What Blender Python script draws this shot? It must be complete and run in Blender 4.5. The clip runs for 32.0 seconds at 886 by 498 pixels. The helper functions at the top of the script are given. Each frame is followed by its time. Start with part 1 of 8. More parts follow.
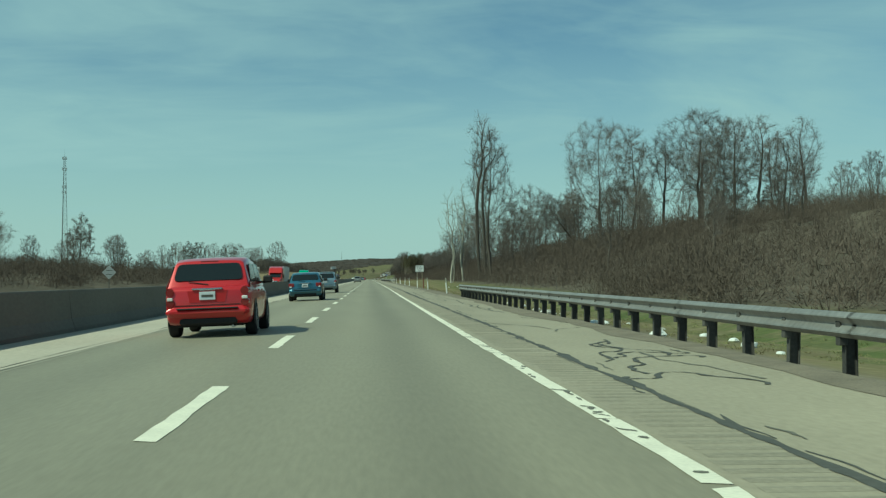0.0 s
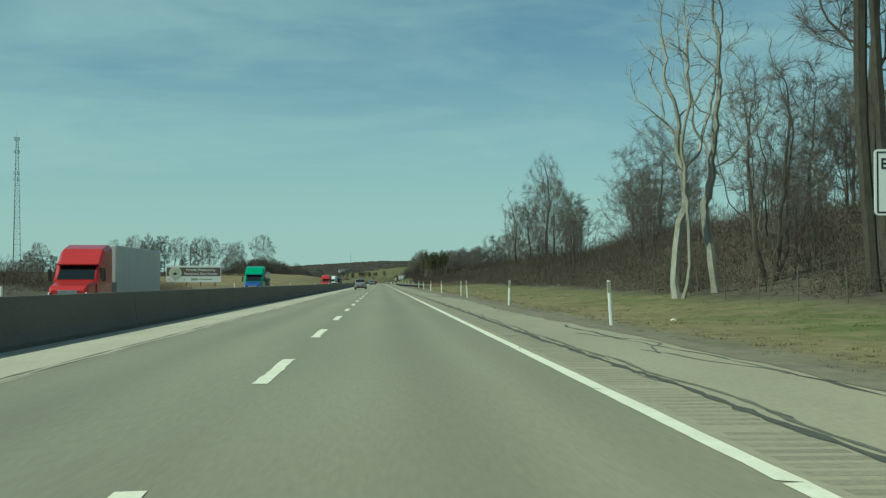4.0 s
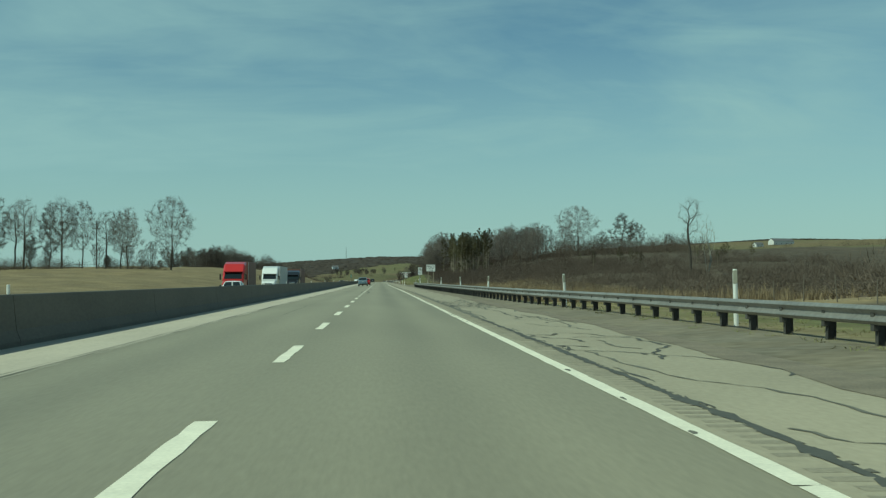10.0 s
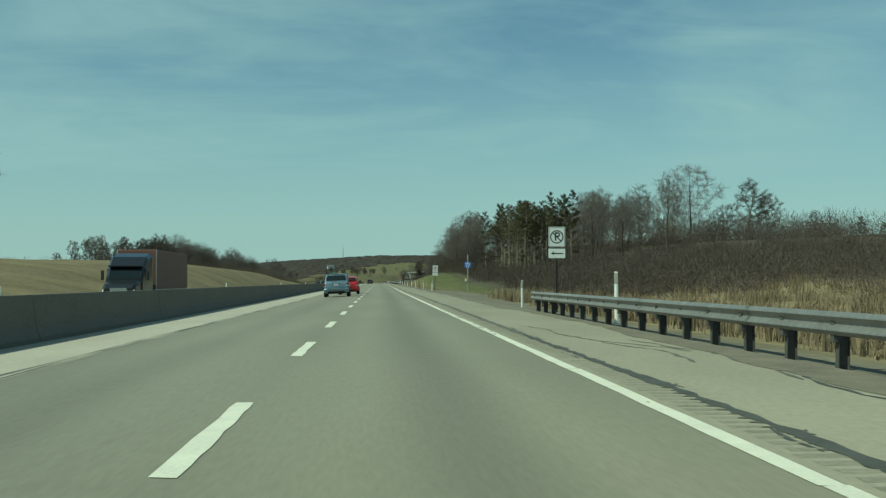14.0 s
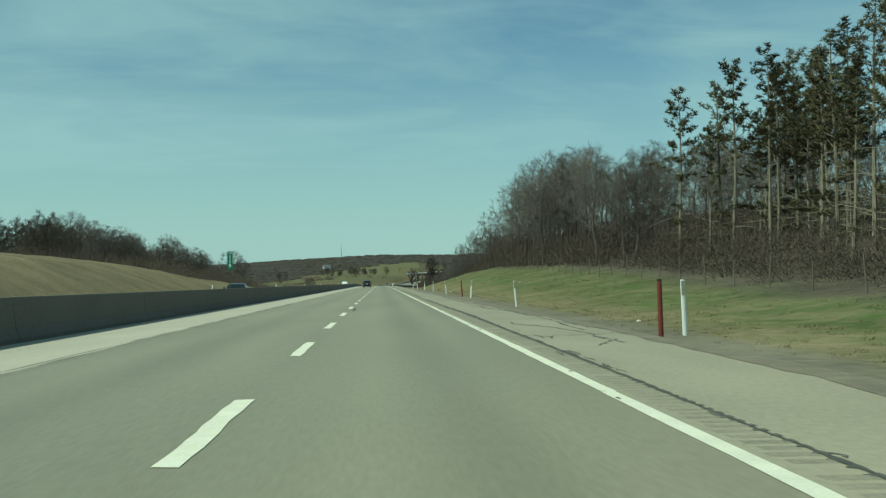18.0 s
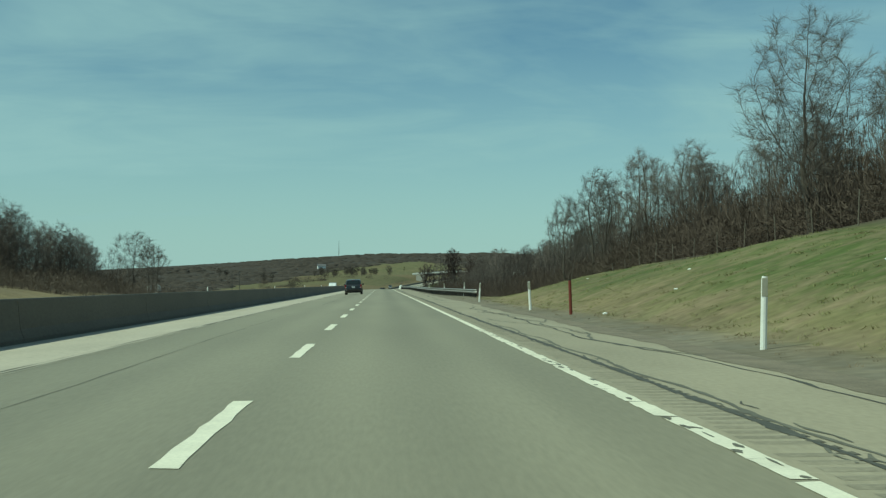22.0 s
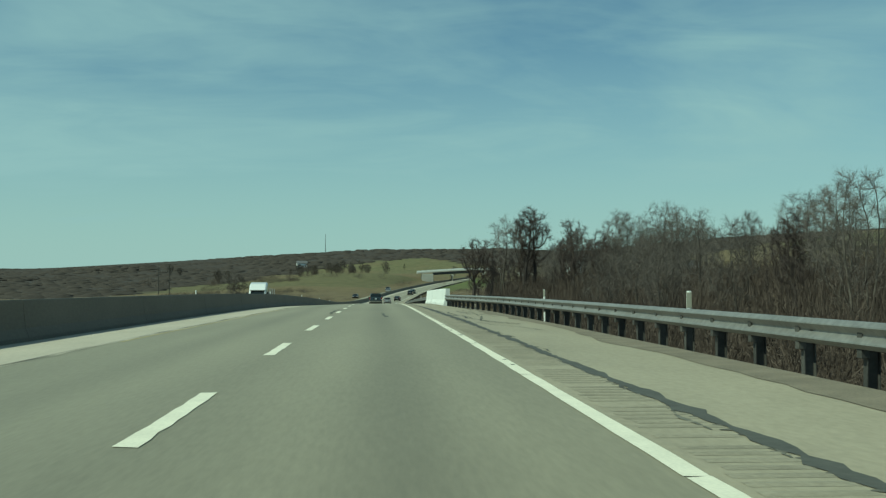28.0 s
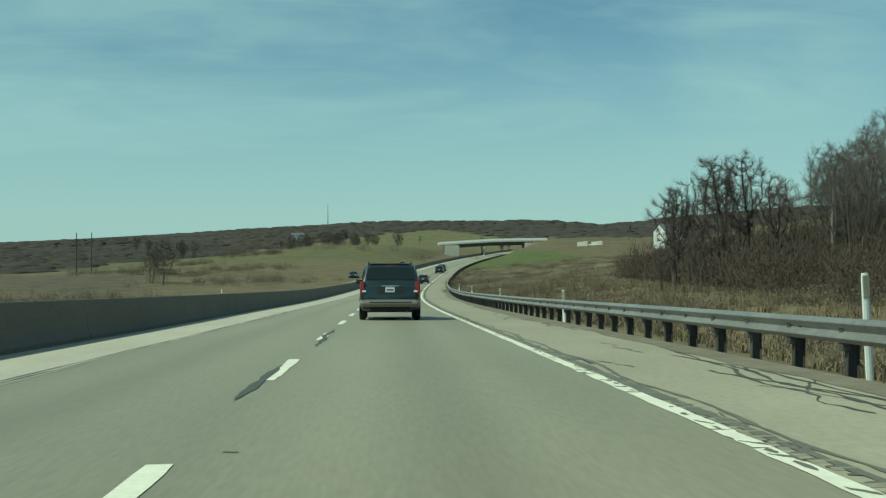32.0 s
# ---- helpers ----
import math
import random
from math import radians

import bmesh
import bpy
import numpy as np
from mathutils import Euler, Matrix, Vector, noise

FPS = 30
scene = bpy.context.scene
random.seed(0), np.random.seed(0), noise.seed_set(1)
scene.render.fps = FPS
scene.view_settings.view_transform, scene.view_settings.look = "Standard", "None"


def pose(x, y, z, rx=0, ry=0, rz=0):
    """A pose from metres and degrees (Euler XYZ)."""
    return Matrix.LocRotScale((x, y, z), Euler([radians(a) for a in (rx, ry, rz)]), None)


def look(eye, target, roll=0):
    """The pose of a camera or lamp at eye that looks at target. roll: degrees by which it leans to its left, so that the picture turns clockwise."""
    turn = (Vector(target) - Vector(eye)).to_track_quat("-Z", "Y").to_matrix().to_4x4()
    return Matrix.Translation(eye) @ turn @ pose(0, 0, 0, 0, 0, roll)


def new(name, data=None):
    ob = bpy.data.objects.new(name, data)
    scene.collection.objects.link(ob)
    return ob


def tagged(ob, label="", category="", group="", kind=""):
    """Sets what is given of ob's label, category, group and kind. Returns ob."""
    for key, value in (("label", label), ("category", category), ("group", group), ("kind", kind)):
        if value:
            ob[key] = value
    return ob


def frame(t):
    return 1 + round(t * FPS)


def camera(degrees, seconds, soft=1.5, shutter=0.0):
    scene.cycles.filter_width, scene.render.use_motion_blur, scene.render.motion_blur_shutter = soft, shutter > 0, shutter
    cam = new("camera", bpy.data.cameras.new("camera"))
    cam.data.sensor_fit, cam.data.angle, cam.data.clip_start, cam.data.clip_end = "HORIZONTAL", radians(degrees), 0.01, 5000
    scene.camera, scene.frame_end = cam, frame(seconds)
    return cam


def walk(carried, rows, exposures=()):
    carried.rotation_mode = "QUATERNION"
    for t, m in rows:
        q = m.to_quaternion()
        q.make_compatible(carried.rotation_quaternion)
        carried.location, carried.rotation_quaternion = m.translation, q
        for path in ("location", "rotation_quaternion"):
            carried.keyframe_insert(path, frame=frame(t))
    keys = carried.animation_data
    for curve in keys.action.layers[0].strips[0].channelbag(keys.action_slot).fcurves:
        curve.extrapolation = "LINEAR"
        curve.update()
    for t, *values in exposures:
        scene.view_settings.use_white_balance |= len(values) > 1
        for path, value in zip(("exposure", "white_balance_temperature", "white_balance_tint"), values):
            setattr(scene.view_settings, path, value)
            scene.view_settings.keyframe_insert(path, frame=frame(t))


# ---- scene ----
STATIONS = [
    (0, 0.00, 0.00, -3.55, 1.41, 0), (0.5, 0.02, 18.23, -3.48, 1.48, 0), (1, 0.02, 36.40, -3.36, 1.62, 0), (1.5, 0.04, 54.46, -3.32, 1.62, 0),
    (2, 0.05, 72.41, -3.33, 1.62, 0), (2.5, -0.04, 90.30, -3.22, 1.60, 0), (3, -0.17, 108.23, -3.01, 1.60, 0), (3.5, -0.21, 126.33, -2.95, 1.58, 0),
    (4, -0.21, 144.57, -3.03, 1.59, 0), (4.5, -0.20, 162.90, -3.18, 1.61, 0), (5, -0.19, 181.31, -3.36, 1.64, 0), (5.5, -0.17, 199.77, -3.52, 1.66, 0),
    (6, -0.13, 218.24, -3.60, 1.67, 0), (6.5, -0.10, 236.70, -3.68, 1.66, 0), (7, -0.07, 255.20, -3.63, 1.60, 0), (7.5, -0.02, 273.77, -3.62, 1.59, 0),
    (8, 0.02, 292.35, -3.39, 1.52, 0), (8.5, 0.03, 310.89, -3.29, 1.51, 0), (9, 0.02, 329.29, -3.19, 1.53, 0), (9.5, -0.07, 347.49, -3.16, 1.49, 0),
    (10, -0.16, 365.62, -3.08, 1.50, 0), (10.5, -0.18, 383.82, -2.87, 1.55, 0), (11, -0.19, 402.13, -2.89, 1.55, 0), (11.5, -0.22, 420.60, -2.86, 1.56, 0),
    (12, -0.25, 439.15, -2.86, 1.59, 0), (12.5, -0.24, 457.70, -2.99, 1.61, 0), (13, -0.24, 476.28, -3.03, 1.62, 0), (13.5, -0.26, 494.90, -3.11, 1.58, 0),
    (14, -0.30, 513.53, -3.10, 1.54, 0), (14.5, -0.28, 532.16, -3.15, 1.54, 0), (15, -0.22, 550.76, -3.19, 1.52, 0), (15.5, -0.15, 569.35, -3.23, 1.49, 0),
    (16, -0.11, 587.95, -3.25, 1.48, 0), (16.5, -0.09, 606.55, -3.24, 1.49, 0), (17, -0.13, 625.18, -3.21, 1.54, 0), (17.5, -0.18, 643.83, -3.05, 1.58, 0),
    (18, -0.23, 662.48, -3.02, 1.62, 0), (18.5, -0.19, 681.07, -3.01, 1.62, 0), (19, -0.13, 699.62, -3.08, 1.64, 0), (19.5, -0.07, 718.14, -3.24, 1.65, 0),
    (20, -0.07, 736.75, -3.22, 1.64, 0), (20.5, -0.12, 755.53, -3.14, 1.67, 0), (21, -0.19, 774.38, -3.00, 1.66, 0), (21.5, -0.18, 793.17, -2.96, 1.66, 0),
    (22, -0.20, 811.84, -2.94, 1.70, 0), (22.5, -0.30, 830.29, -2.82, 1.66, 0), (23, -0.36, 848.66, -2.79, 1.62, 0), (23.5, -0.29, 867.04, -2.93, 1.66, 0),
    (24, -0.19, 885.49, -3.21, 1.64, 0), (24.5, -0.09, 904.03, -3.36, 1.61, 0), (25, -0.01, 922.64, -3.45, 1.60, 0), (25.5, 0.06, 941.31, -3.46, 1.60, 0),
    (26, 0.10, 960.03, -3.41, 1.61, 0), (26.5, 0.12, 978.76, -3.27, 1.62, 0), (27, 0.10, 997.50, -3.04, 1.62, 0), (27.5, 0.12, 1016.21, -2.97, 1.70, 0),
    (28, 0.20, 1034.91, -3.18, 1.77, 0), (28.5, 0.23, 1053.67, -3.25, 1.81, 0), (29, 0.22, 1072.42, -3.17, 1.76, 0), (29.5, 0.13, 1091.13, -2.99, 1.65, 0),
    (30, 0.08, 1109.78, -2.84, 1.51, 0), (30.5, 0.07, 1128.39, -2.66, 1.39, 0), (31, 0.07, 1146.95, -2.73, 1.23, 0), (31.5, -0.02, 1165.50, -2.67, 1.04, 0),
    (32, -0.12, 1184.05, -2.73, 0.72, 0),
]


def hermite(knots, v):
    """A smooth curve through (place, value) knots."""
    ks = [k[0] for k in knots]
    zs = [k[1] for k in knots]
    v = np.asarray(v, float)
    sl = np.gradient(np.array(zs, float), np.array(ks, float))
    i = np.clip(np.searchsorted(ks, v) - 1, 0, len(ks) - 2)
    ka, kb = np.take(ks, i), np.take(ks, i + 1)
    h = kb - ka
    t = np.clip((v - ka) / h, 0, 1)
    a, b, m, n = np.take(zs, i), np.take(zs, i + 1), sl[i] * h, sl[i + 1] * h
    return (2 * t**3 - 3 * t**2 + 1) * a + (t**3 - 2 * t**2 + t) * m + (3 * t**2 - 2 * t**3) * b + (t**3 - t**2) * n


PROFILE = [(-600, 0), (900, 0), (1000, 0), (1070, 0), (1125, -0.27), (1184, -1.2), (1240, -2.3), (1294, -3.2), (1350, -3.5),
           (1404, -3.2), (1459, -2.1), (1569, 0.3), (1689, 3.4), (1800, 6.3), (2000, 10.5), (2600, 16)]


def road_z(y):
    return hermite(PROFILE, y)


def road_x(y):
    y = np.asarray(y, float)
    d = np.clip(y - 1234, 0, 486)
    return d**2 / 4540 + np.clip(y - 1720, 0, None) * 0.214


EYE = 1.10
LENS = 40.94
cam = camera(LENS, 32.0, soft=1.3, shutter=0.0)
walk(cam, [(t, pose(x, y, EYE + float(road_z(y)), 90 + pitch, roll, yaw)) for t, x, y, yaw, pitch, roll in STATIONS],
     exposures=[(t, ev, 6300, -28.0) for t, ev in ((0, 0.0), (3, -0.06), (6, -0.05), (7, -0.05), (8, -0.05), (9, -0.15), (12, -0.15), (14, -0.10), (17, 0.02), (20, 0.04), (21, 0.0), (24, -0.10), (28, -0.08), (29, -0.09), (30, -0.18), (31, -0.01), (32, 0.03))])

# ---- world and sun ----
SUN_TO = Vector((-0.95, -0.40, 1.18)).normalized()
world = bpy.data.worlds.new("world")
scene.world = world
world.use_nodes = True
wt = world.node_tree
wt.nodes.clear()


def wn(kind, **values):
    n = wt.nodes.new(kind)
    for k, v in values.items():
        n.inputs[k].default_value = v
    return n


sky = wt.nodes.new("ShaderNodeTexSky")
sky.sky_type, sky.sun_disc = "NISHITA", False
sky.sun_elevation, sky.sun_rotation = math.asin(SUN_TO.z), math.atan2(SUN_TO.x, SUN_TO.y)
sky.air_density, sky.dust_density, sky.ozone_density, sky.altitude = 1.0, 0.15, 3.2, 300
coord = wt.nodes.new("ShaderNodeTexCoord")
sep = wt.nodes.new("ShaderNodeSeparateXYZ")
wt.links.new(coord.outputs["Generated"], sep.inputs[0])
up = wt.nodes.new("ShaderNodeMath")
up.operation = "MAXIMUM"
up.inputs[1].default_value = 0.0
wt.links.new(sep.outputs["Z"], up.inputs[0])
lift = wt.nodes.new("ShaderNodeMath")
lift.operation = "ADD"
lift.inputs[1].default_value = 0.20
wt.links.new(up.outputs[0], lift.inputs[0])
flat = []
for axis in ("X", "Y"):
    dv = wt.nodes.new("ShaderNodeMath")
    dv.operation = "DIVIDE"
    wt.links.new(sep.outputs[axis], dv.inputs[0])
    wt.links.new(lift.outputs[0], dv.inputs[1])
    flat.append(dv)
plane = wt.nodes.new("ShaderNodeCombineXYZ")
wt.links.new(flat[0].outputs[0], plane.inputs["X"])
wt.links.new(flat[1].outputs[0], plane.inputs["Y"])
turned = wt.nodes.new("ShaderNodeMapping")
turned.inputs["Rotation"].default_value = (0, 0, radians(-36))
turned.inputs["Scale"].default_value = (0.62, 1.15, 1)
wt.links.new(plane.outputs[0], turned.inputs["Vector"])
cloud_a = wn("ShaderNodeTexNoise", Scale=1.0, Detail=6.0, Roughness=0.55, Distortion=1.1)
wt.links.new(turned.outputs[0], cloud_a.inputs["Vector"])
cloud_b = wn("ShaderNodeTexNoise", Scale=3.4, Detail=4.0, Roughness=0.6, Distortion=0.9)
wt.links.new(turned.outputs[0], cloud_b.inputs["Vector"])
both = wt.nodes.new("ShaderNodeMath")
both.operation = "MULTIPLY_ADD"
both.inputs[1].default_value = 0.40
wt.links.new(cloud_b.outputs["Fac"], both.inputs[0])
wt.links.new(cloud_a.outputs["Fac"], both.inputs[2])
ramp = wt.nodes.new("ShaderNodeValToRGB")
ramp.color_ramp.elements[0].position, ramp.color_ramp.elements[1].position = 0.56, 1.02
ramp.color_ramp.elements[0].color, ramp.color_ramp.elements[1].color = (0, 0, 0, 1), (0.85, 0.85, 0.85, 1)


def calc(op, a, b):
    n = wt.nodes.new("ShaderNodeMath")
    n.operation = op
    for k, v in enumerate((a, b)):
        if isinstance(v, (int, float)):
            n.inputs[k].default_value = v
        else:
            wt.links.new(v, n.inputs[k])
    return n.outputs[0]


# high thin cloud: broad veils where it thickens, clear blue between them
east = calc("DIVIDE", sep.outputs["X"], calc("MAXIMUM", sep.outputs["Y"], 0.15))
thick_cloud = both.outputs[0]
for x_c, z_c, x_w, z_w, slant, amount in ((-0.27, 0.075, 0.30, 0.050, -0.06, 0.26), (0.27, 0.125, 0.20, 0.050, 0.12, 0.20), (-0.30, 0.19, 0.16, 0.045, 0.10, 0.20), (0.02, 0.155, 0.24, 0.040, 0.08, -0.10), (0.20, 0.235, 0.2, 0.03, 0.05, -0.05)):
    dx = calc("SUBTRACT", east, x_c)
    dz = calc("SUBTRACT", calc("SUBTRACT", sep.outputs["Z"], z_c), calc("MULTIPLY", dx, slant))
    q = calc("ADD", calc("POWER", calc("ABSOLUTE", calc("DIVIDE", dx, x_w), 0), 2), calc("POWER", calc("ABSOLUTE", calc("DIVIDE", dz, z_w), 0), 2))
    thick_cloud = calc("ADD", thick_cloud, calc("MULTIPLY", calc("POWER", 2.718, calc("MULTIPLY", q, -1)), amount))
wt.links.new(thick_cloud, ramp.inputs["Fac"])
veil = wt.nodes.new("ShaderNodeMix")
veil.data_type = "RGBA"
veil.inputs["B"].default_value = (4.65, 6.15, 7.1, 1)
haze = wt.nodes.new("ShaderNodeMapRange")
for key, value in (("From Min", 0.0), ("From Max", 0.20), ("To Min", 0.86), ("To Max", 0.0)):
    haze.inputs[key].default_value = value
wt.links.new(up.outputs[0], haze.inputs["Value"])
most = wt.nodes.new("ShaderNodeMath")
most.operation = "MAXIMUM"
wt.links.new(ramp.outputs["Color"], most.inputs[0])
wt.links.new(haze.outputs["Result"], most.inputs[1])
wt.links.new(most.outputs[0], veil.inputs["Factor"])
wt.links.new(sky.outputs["Color"], veil.inputs["A"])
back = wn("ShaderNodeBackground", Strength=0.084)
wt.links.new(veil.outputs["Result"], back.inputs["Color"])
wout = wt.nodes.new("ShaderNodeOutputWorld")
wt.links.new(back.outputs[0], wout.inputs["Surface"])

lamp = bpy.data.lights.new("sun", "SUN")
lamp.energy, lamp.angle, lamp.color = 3.9, radians(0.6), (1.0, 0.95, 0.86)
sun = new("sun", lamp)
sun.matrix_world = look(SUN_TO * 300, (0, 0, 0))

# ---- materials ----


def material(name, color, rough=0.8, metal=0.0, vary=0.25, scale=1.0, fine=12.0, bump=0.0, stretch=(1, 1, 1), dark=None,
             random_tone=0.0, attribute="", second="", coat=0.0, spec=0.5, matte=0.0):
    """A surface with variation at two scales, in metres of the world."""
    m = bpy.data.materials.new(name)
    m.use_nodes = True
    nt = m.node_tree
    b = nt.nodes["Principled BSDF"]
    b.inputs["Roughness"].default_value, b.inputs["Metallic"].default_value = rough, metal
    b.inputs["Specular IOR Level"].default_value = spec
    b.inputs["Coat Weight"].default_value = coat
    b.inputs["Diffuse Roughness"].default_value = matte
    link = nt.links.new
    geo = nt.nodes.new("ShaderNodeNewGeometry")
    mp = nt.nodes.new("ShaderNodeMapping")
    mp.inputs["Scale"].default_value = stretch
    link(geo.outputs["Position"], mp.inputs["Vector"])
    values = []
    for sc, det in ((scale, 4.0), (fine, 3.0)):
        n = nt.nodes.new("ShaderNodeTexNoise")
        n.inputs["Scale"].default_value, n.inputs["Detail"].default_value = sc, det
        link(mp.outputs[0], n.inputs["Vector"])
        values.append(n)
    add = nt.nodes.new("ShaderNodeMath")
    add.operation = "ADD"
    link(values[0].outputs["Fac"], add.inputs[0])
    link(values[1].outputs["Fac"], add.inputs[1])
    rng = nt.nodes.new("ShaderNodeMapRange")
    rng.inputs["From Min"].default_value, rng.inputs["From Max"].default_value = 0.65, 1.35
    rng.inputs["To Min"].default_value, rng.inputs["To Max"].default_value = 0.0, 1.0
    link(add.outputs[0], rng.inputs["Value"])
    mix = nt.nodes.new("ShaderNodeMix")
    mix.data_type = "RGBA"
    link(rng.outputs["Result"], mix.inputs["Factor"])
    low = dark or tuple(c * (1 - vary) for c in color)
    high = tuple(min(1, c * (1 + vary)) for c in color)
    if attribute:
        at = nt.nodes.new("ShaderNodeAttribute")
        at.attribute_name = attribute
        tint = at.outputs["Color"]
        if second:
            # patches of the second growth among the first
            at2 = nt.nodes.new("ShaderNodeAttribute")
            at2.attribute_name = second
            clump = nt.nodes.new("ShaderNodeTexNoise")
            clump.inputs["Scale"].default_value, clump.inputs["Detail"].default_value = 0.55, 5.0
            clump.inputs["Roughness"].default_value, clump.inputs["Distortion"].default_value = 0.66, 0.8
            link(geo.outputs["Position"], clump.inputs["Vector"])
            edge_ = nt.nodes.new("ShaderNodeMapRange")
            edge_.inputs["From Min"].default_value, edge_.inputs["From Max"].default_value = 0.42, 0.62
            link(clump.outputs["Fac"], edge_.inputs["Value"])
            two = nt.nodes.new("ShaderNodeMix")
            two.data_type = "RGBA"
            link(edge_.outputs["Result"], two.inputs["Factor"])
            link(tint, two.inputs["A"])
            link(at2.outputs["Color"], two.inputs["B"])
            tint = two.outputs["Result"]
        for key, k in (("A", 1 - vary), ("B", 1 + vary)):
            sc = nt.nodes.new("ShaderNodeVectorMath")
            sc.operation = "SCALE"
            sc.inputs["Scale"].default_value = k
            link(tint, sc.inputs[0])
            link(sc.outputs[0], mix.inputs[key])
    else:
        mix.inputs["A"].default_value, mix.inputs["B"].default_value = (*low, 1), (*high, 1)
    out = mix.outputs["Result"]
    if random_tone:
        info = nt.nodes.new("ShaderNodeObjectInfo")
        r = nt.nodes.new("ShaderNodeMapRange")
        r.inputs["To Min"].default_value, r.inputs["To Max"].default_value = 1 - random_tone, 1 + random_tone
        link(info.outputs["Random"], r.inputs["Value"])
        sc = nt.nodes.new("ShaderNodeVectorMath")
        sc.operation = "SCALE"
        link(out, sc.inputs[0])
        link(r.outputs["Result"], sc.inputs["Scale"])
        out = sc.outputs[0]
    link(out, b.inputs["Base Color"])
    if bump:
        bp = nt.nodes.new("ShaderNodeBump")
        bp.inputs["Strength"].default_value, bp.inputs["Distance"].default_value = bump, 0.02
        link(values[1].outputs["Fac"], bp.inputs["Height"])
        link(bp.outputs[0], b.inputs["Normal"])
    return m


M_ROAD = material("weathered_pavement", (0.23, 0.216, 0.155), 0.62, matte=1.0, vary=0.14, scale=0.5, fine=24, bump=0.10, stretch=(1, 0.12, 1), attribute="wear")
M_ROAD_FAR = material("opposite_pavement", (0.243, 0.223, 0.165), 0.85, matte=1.0, vary=0.10, scale=0.5, fine=24, bump=0.10, stretch=(1, 0.12, 1))
M_SHOULDER = material("cracked_shoulder", (0.288, 0.252, 0.184), 0.76, matte=0.8, vary=0.16, scale=0.5, fine=16, bump=0.2, stretch=(1, 0.35, 1))
M_GRAVEL = material("dark_gravel_edge", (0.188, 0.157, 0.115), 0.95, vary=0.34, scale=1.5, fine=30, bump=0.6)
M_GUTTER = material("pale_concrete_strip", (0.43, 0.382, 0.305), 0.88, vary=0.14, scale=0.6, fine=14, bump=0.15, stretch=(1, 0.3, 1))
M_PAINT = material("worn_white_paint", (0.76, 0.71, 0.575), 0.7, vary=0.13, scale=2.5, fine=30, bump=0.1)
M_YELLOW = material("faded_yellow_paint", (0.42, 0.345, 0.19), 0.75, vary=0.2, scale=2.0, fine=20)
M_YELLOW_OLD = material("worn_off_yellow_paint", (0.30, 0.275, 0.215), 0.8, vary=0.2, scale=1.0, fine=20)
M_TAR = material("crack_sealant", (0.080, 0.077, 0.064), 0.75, vary=0.25, scale=1.5, fine=14)
M_RIB = material("rumble_rib", (0.262, 0.230, 0.170), 0.85, vary=0.25, scale=1.2, fine=18)
M_RUMBLE = material("rumble_groove", (0.118, 0.108, 0.085), 0.9, vary=0.2, scale=1.2, fine=18)
M_TAR_OLD = material("faded_sealant", (0.140, 0.132, 0.104), 0.8, vary=0.25, scale=1.2, fine=18)
M_BARRIER = material("grey_barrier_concrete", (0.138, 0.128, 0.106), 0.9, vary=0.16, scale=0.5, fine=9, bump=0.2, stretch=(1, 0.5, 1.6))
M_PARAPET = material("white_parapet_concrete", (0.74, 0.74, 0.70), 0.8, vary=0.12, scale=0.8, fine=6, bump=0.15, stretch=(1, 1, 0.4))
M_CONCRETE = material("bridge_concrete", (0.42, 0.40, 0.35), 0.85, vary=0.15, scale=0.2, fine=3)
M_STEEL_DARK = material("dark_bridge_steel", (0.05, 0.05, 0.05), 0.6, vary=0.2, scale=0.3, fine=4)
M_BEAM = material("galvanised_beam", (0.30, 0.285, 0.26), 0.5, 0.55, vary=0.25, scale=0.8, fine=9)
M_POST = material("weathered_steel_post", (0.075, 0.07, 0.062), 0.75, 0.2, vary=0.3, scale=3, fine=20, random_tone=0.3)
M_WHITE_POST = material("white_marker_plastic", (0.84, 0.83, 0.78), 0.55, vary=0.08, scale=4, fine=30, random_tone=0.08)
M_RED_POST = material("red_marker_plastic", (0.17, 0.034, 0.022), 0.6, vary=0.15, scale=4, fine=30)
M_DARK = material("dark_rubber", (0.02, 0.02, 0.02), 0.8, vary=0.2, scale=5, fine=40)
M_GROUND = material("grass_and_soil", (1, 1, 1), 0.95, vary=0.34, scale=0.22, fine=2.6, bump=0.8, attribute="cover", second="clumps", spec=0.1)
M_BARK = material("grey_bark", (0.092, 0.079, 0.067), 0.92, vary=0.35, scale=1.0, fine=9, stretch=(1, 1, 0.3), random_tone=0.28, spec=0.15)
M_TWIG = material("bare_twigs", (0.152, 0.130, 0.115), 0.95, vary=0.3, scale=0.5, fine=6, random_tone=0.28, spec=0.1)
M_FAR_TWIG = material("distant_bare_twigs", (0.118, 0.101, 0.087), 0.95, vary=0.3, scale=0.5, fine=6, random_tone=0.28, spec=0.1)
M_PINE_BARK = material("grey_brown_pine_bark", (0.205, 0.175, 0.135), 0.92, vary=0.3, scale=1.2, fine=9, stretch=(1, 1, 0.3), random_tone=0.2, spec=0.12)
M_PALE_BARK = material("pale_dead_bark", (0.31, 0.29, 0.245), 0.9, vary=0.3, scale=1.2, fine=9, stretch=(1, 1, 0.3), random_tone=0.2, spec=0.15)
M_DARK_BARK = material("dark_bark", (0.085, 0.069, 0.061), 0.92, vary=0.3, scale=1.0, fine=9, stretch=(1, 1, 0.3), random_tone=0.2, spec=0.15)
M_VINE = material("dark_vine_twigs", (0.118, 0.093, 0.083), 0.95, vary=0.3, scale=0.8, fine=6, random_tone=0.2, spec=0.1)
M_BRUSH = material("brown_brush_stems", (0.116, 0.092, 0.074), 0.95, vary=0.38, scale=0.12, fine=1.5, spec=0.1)
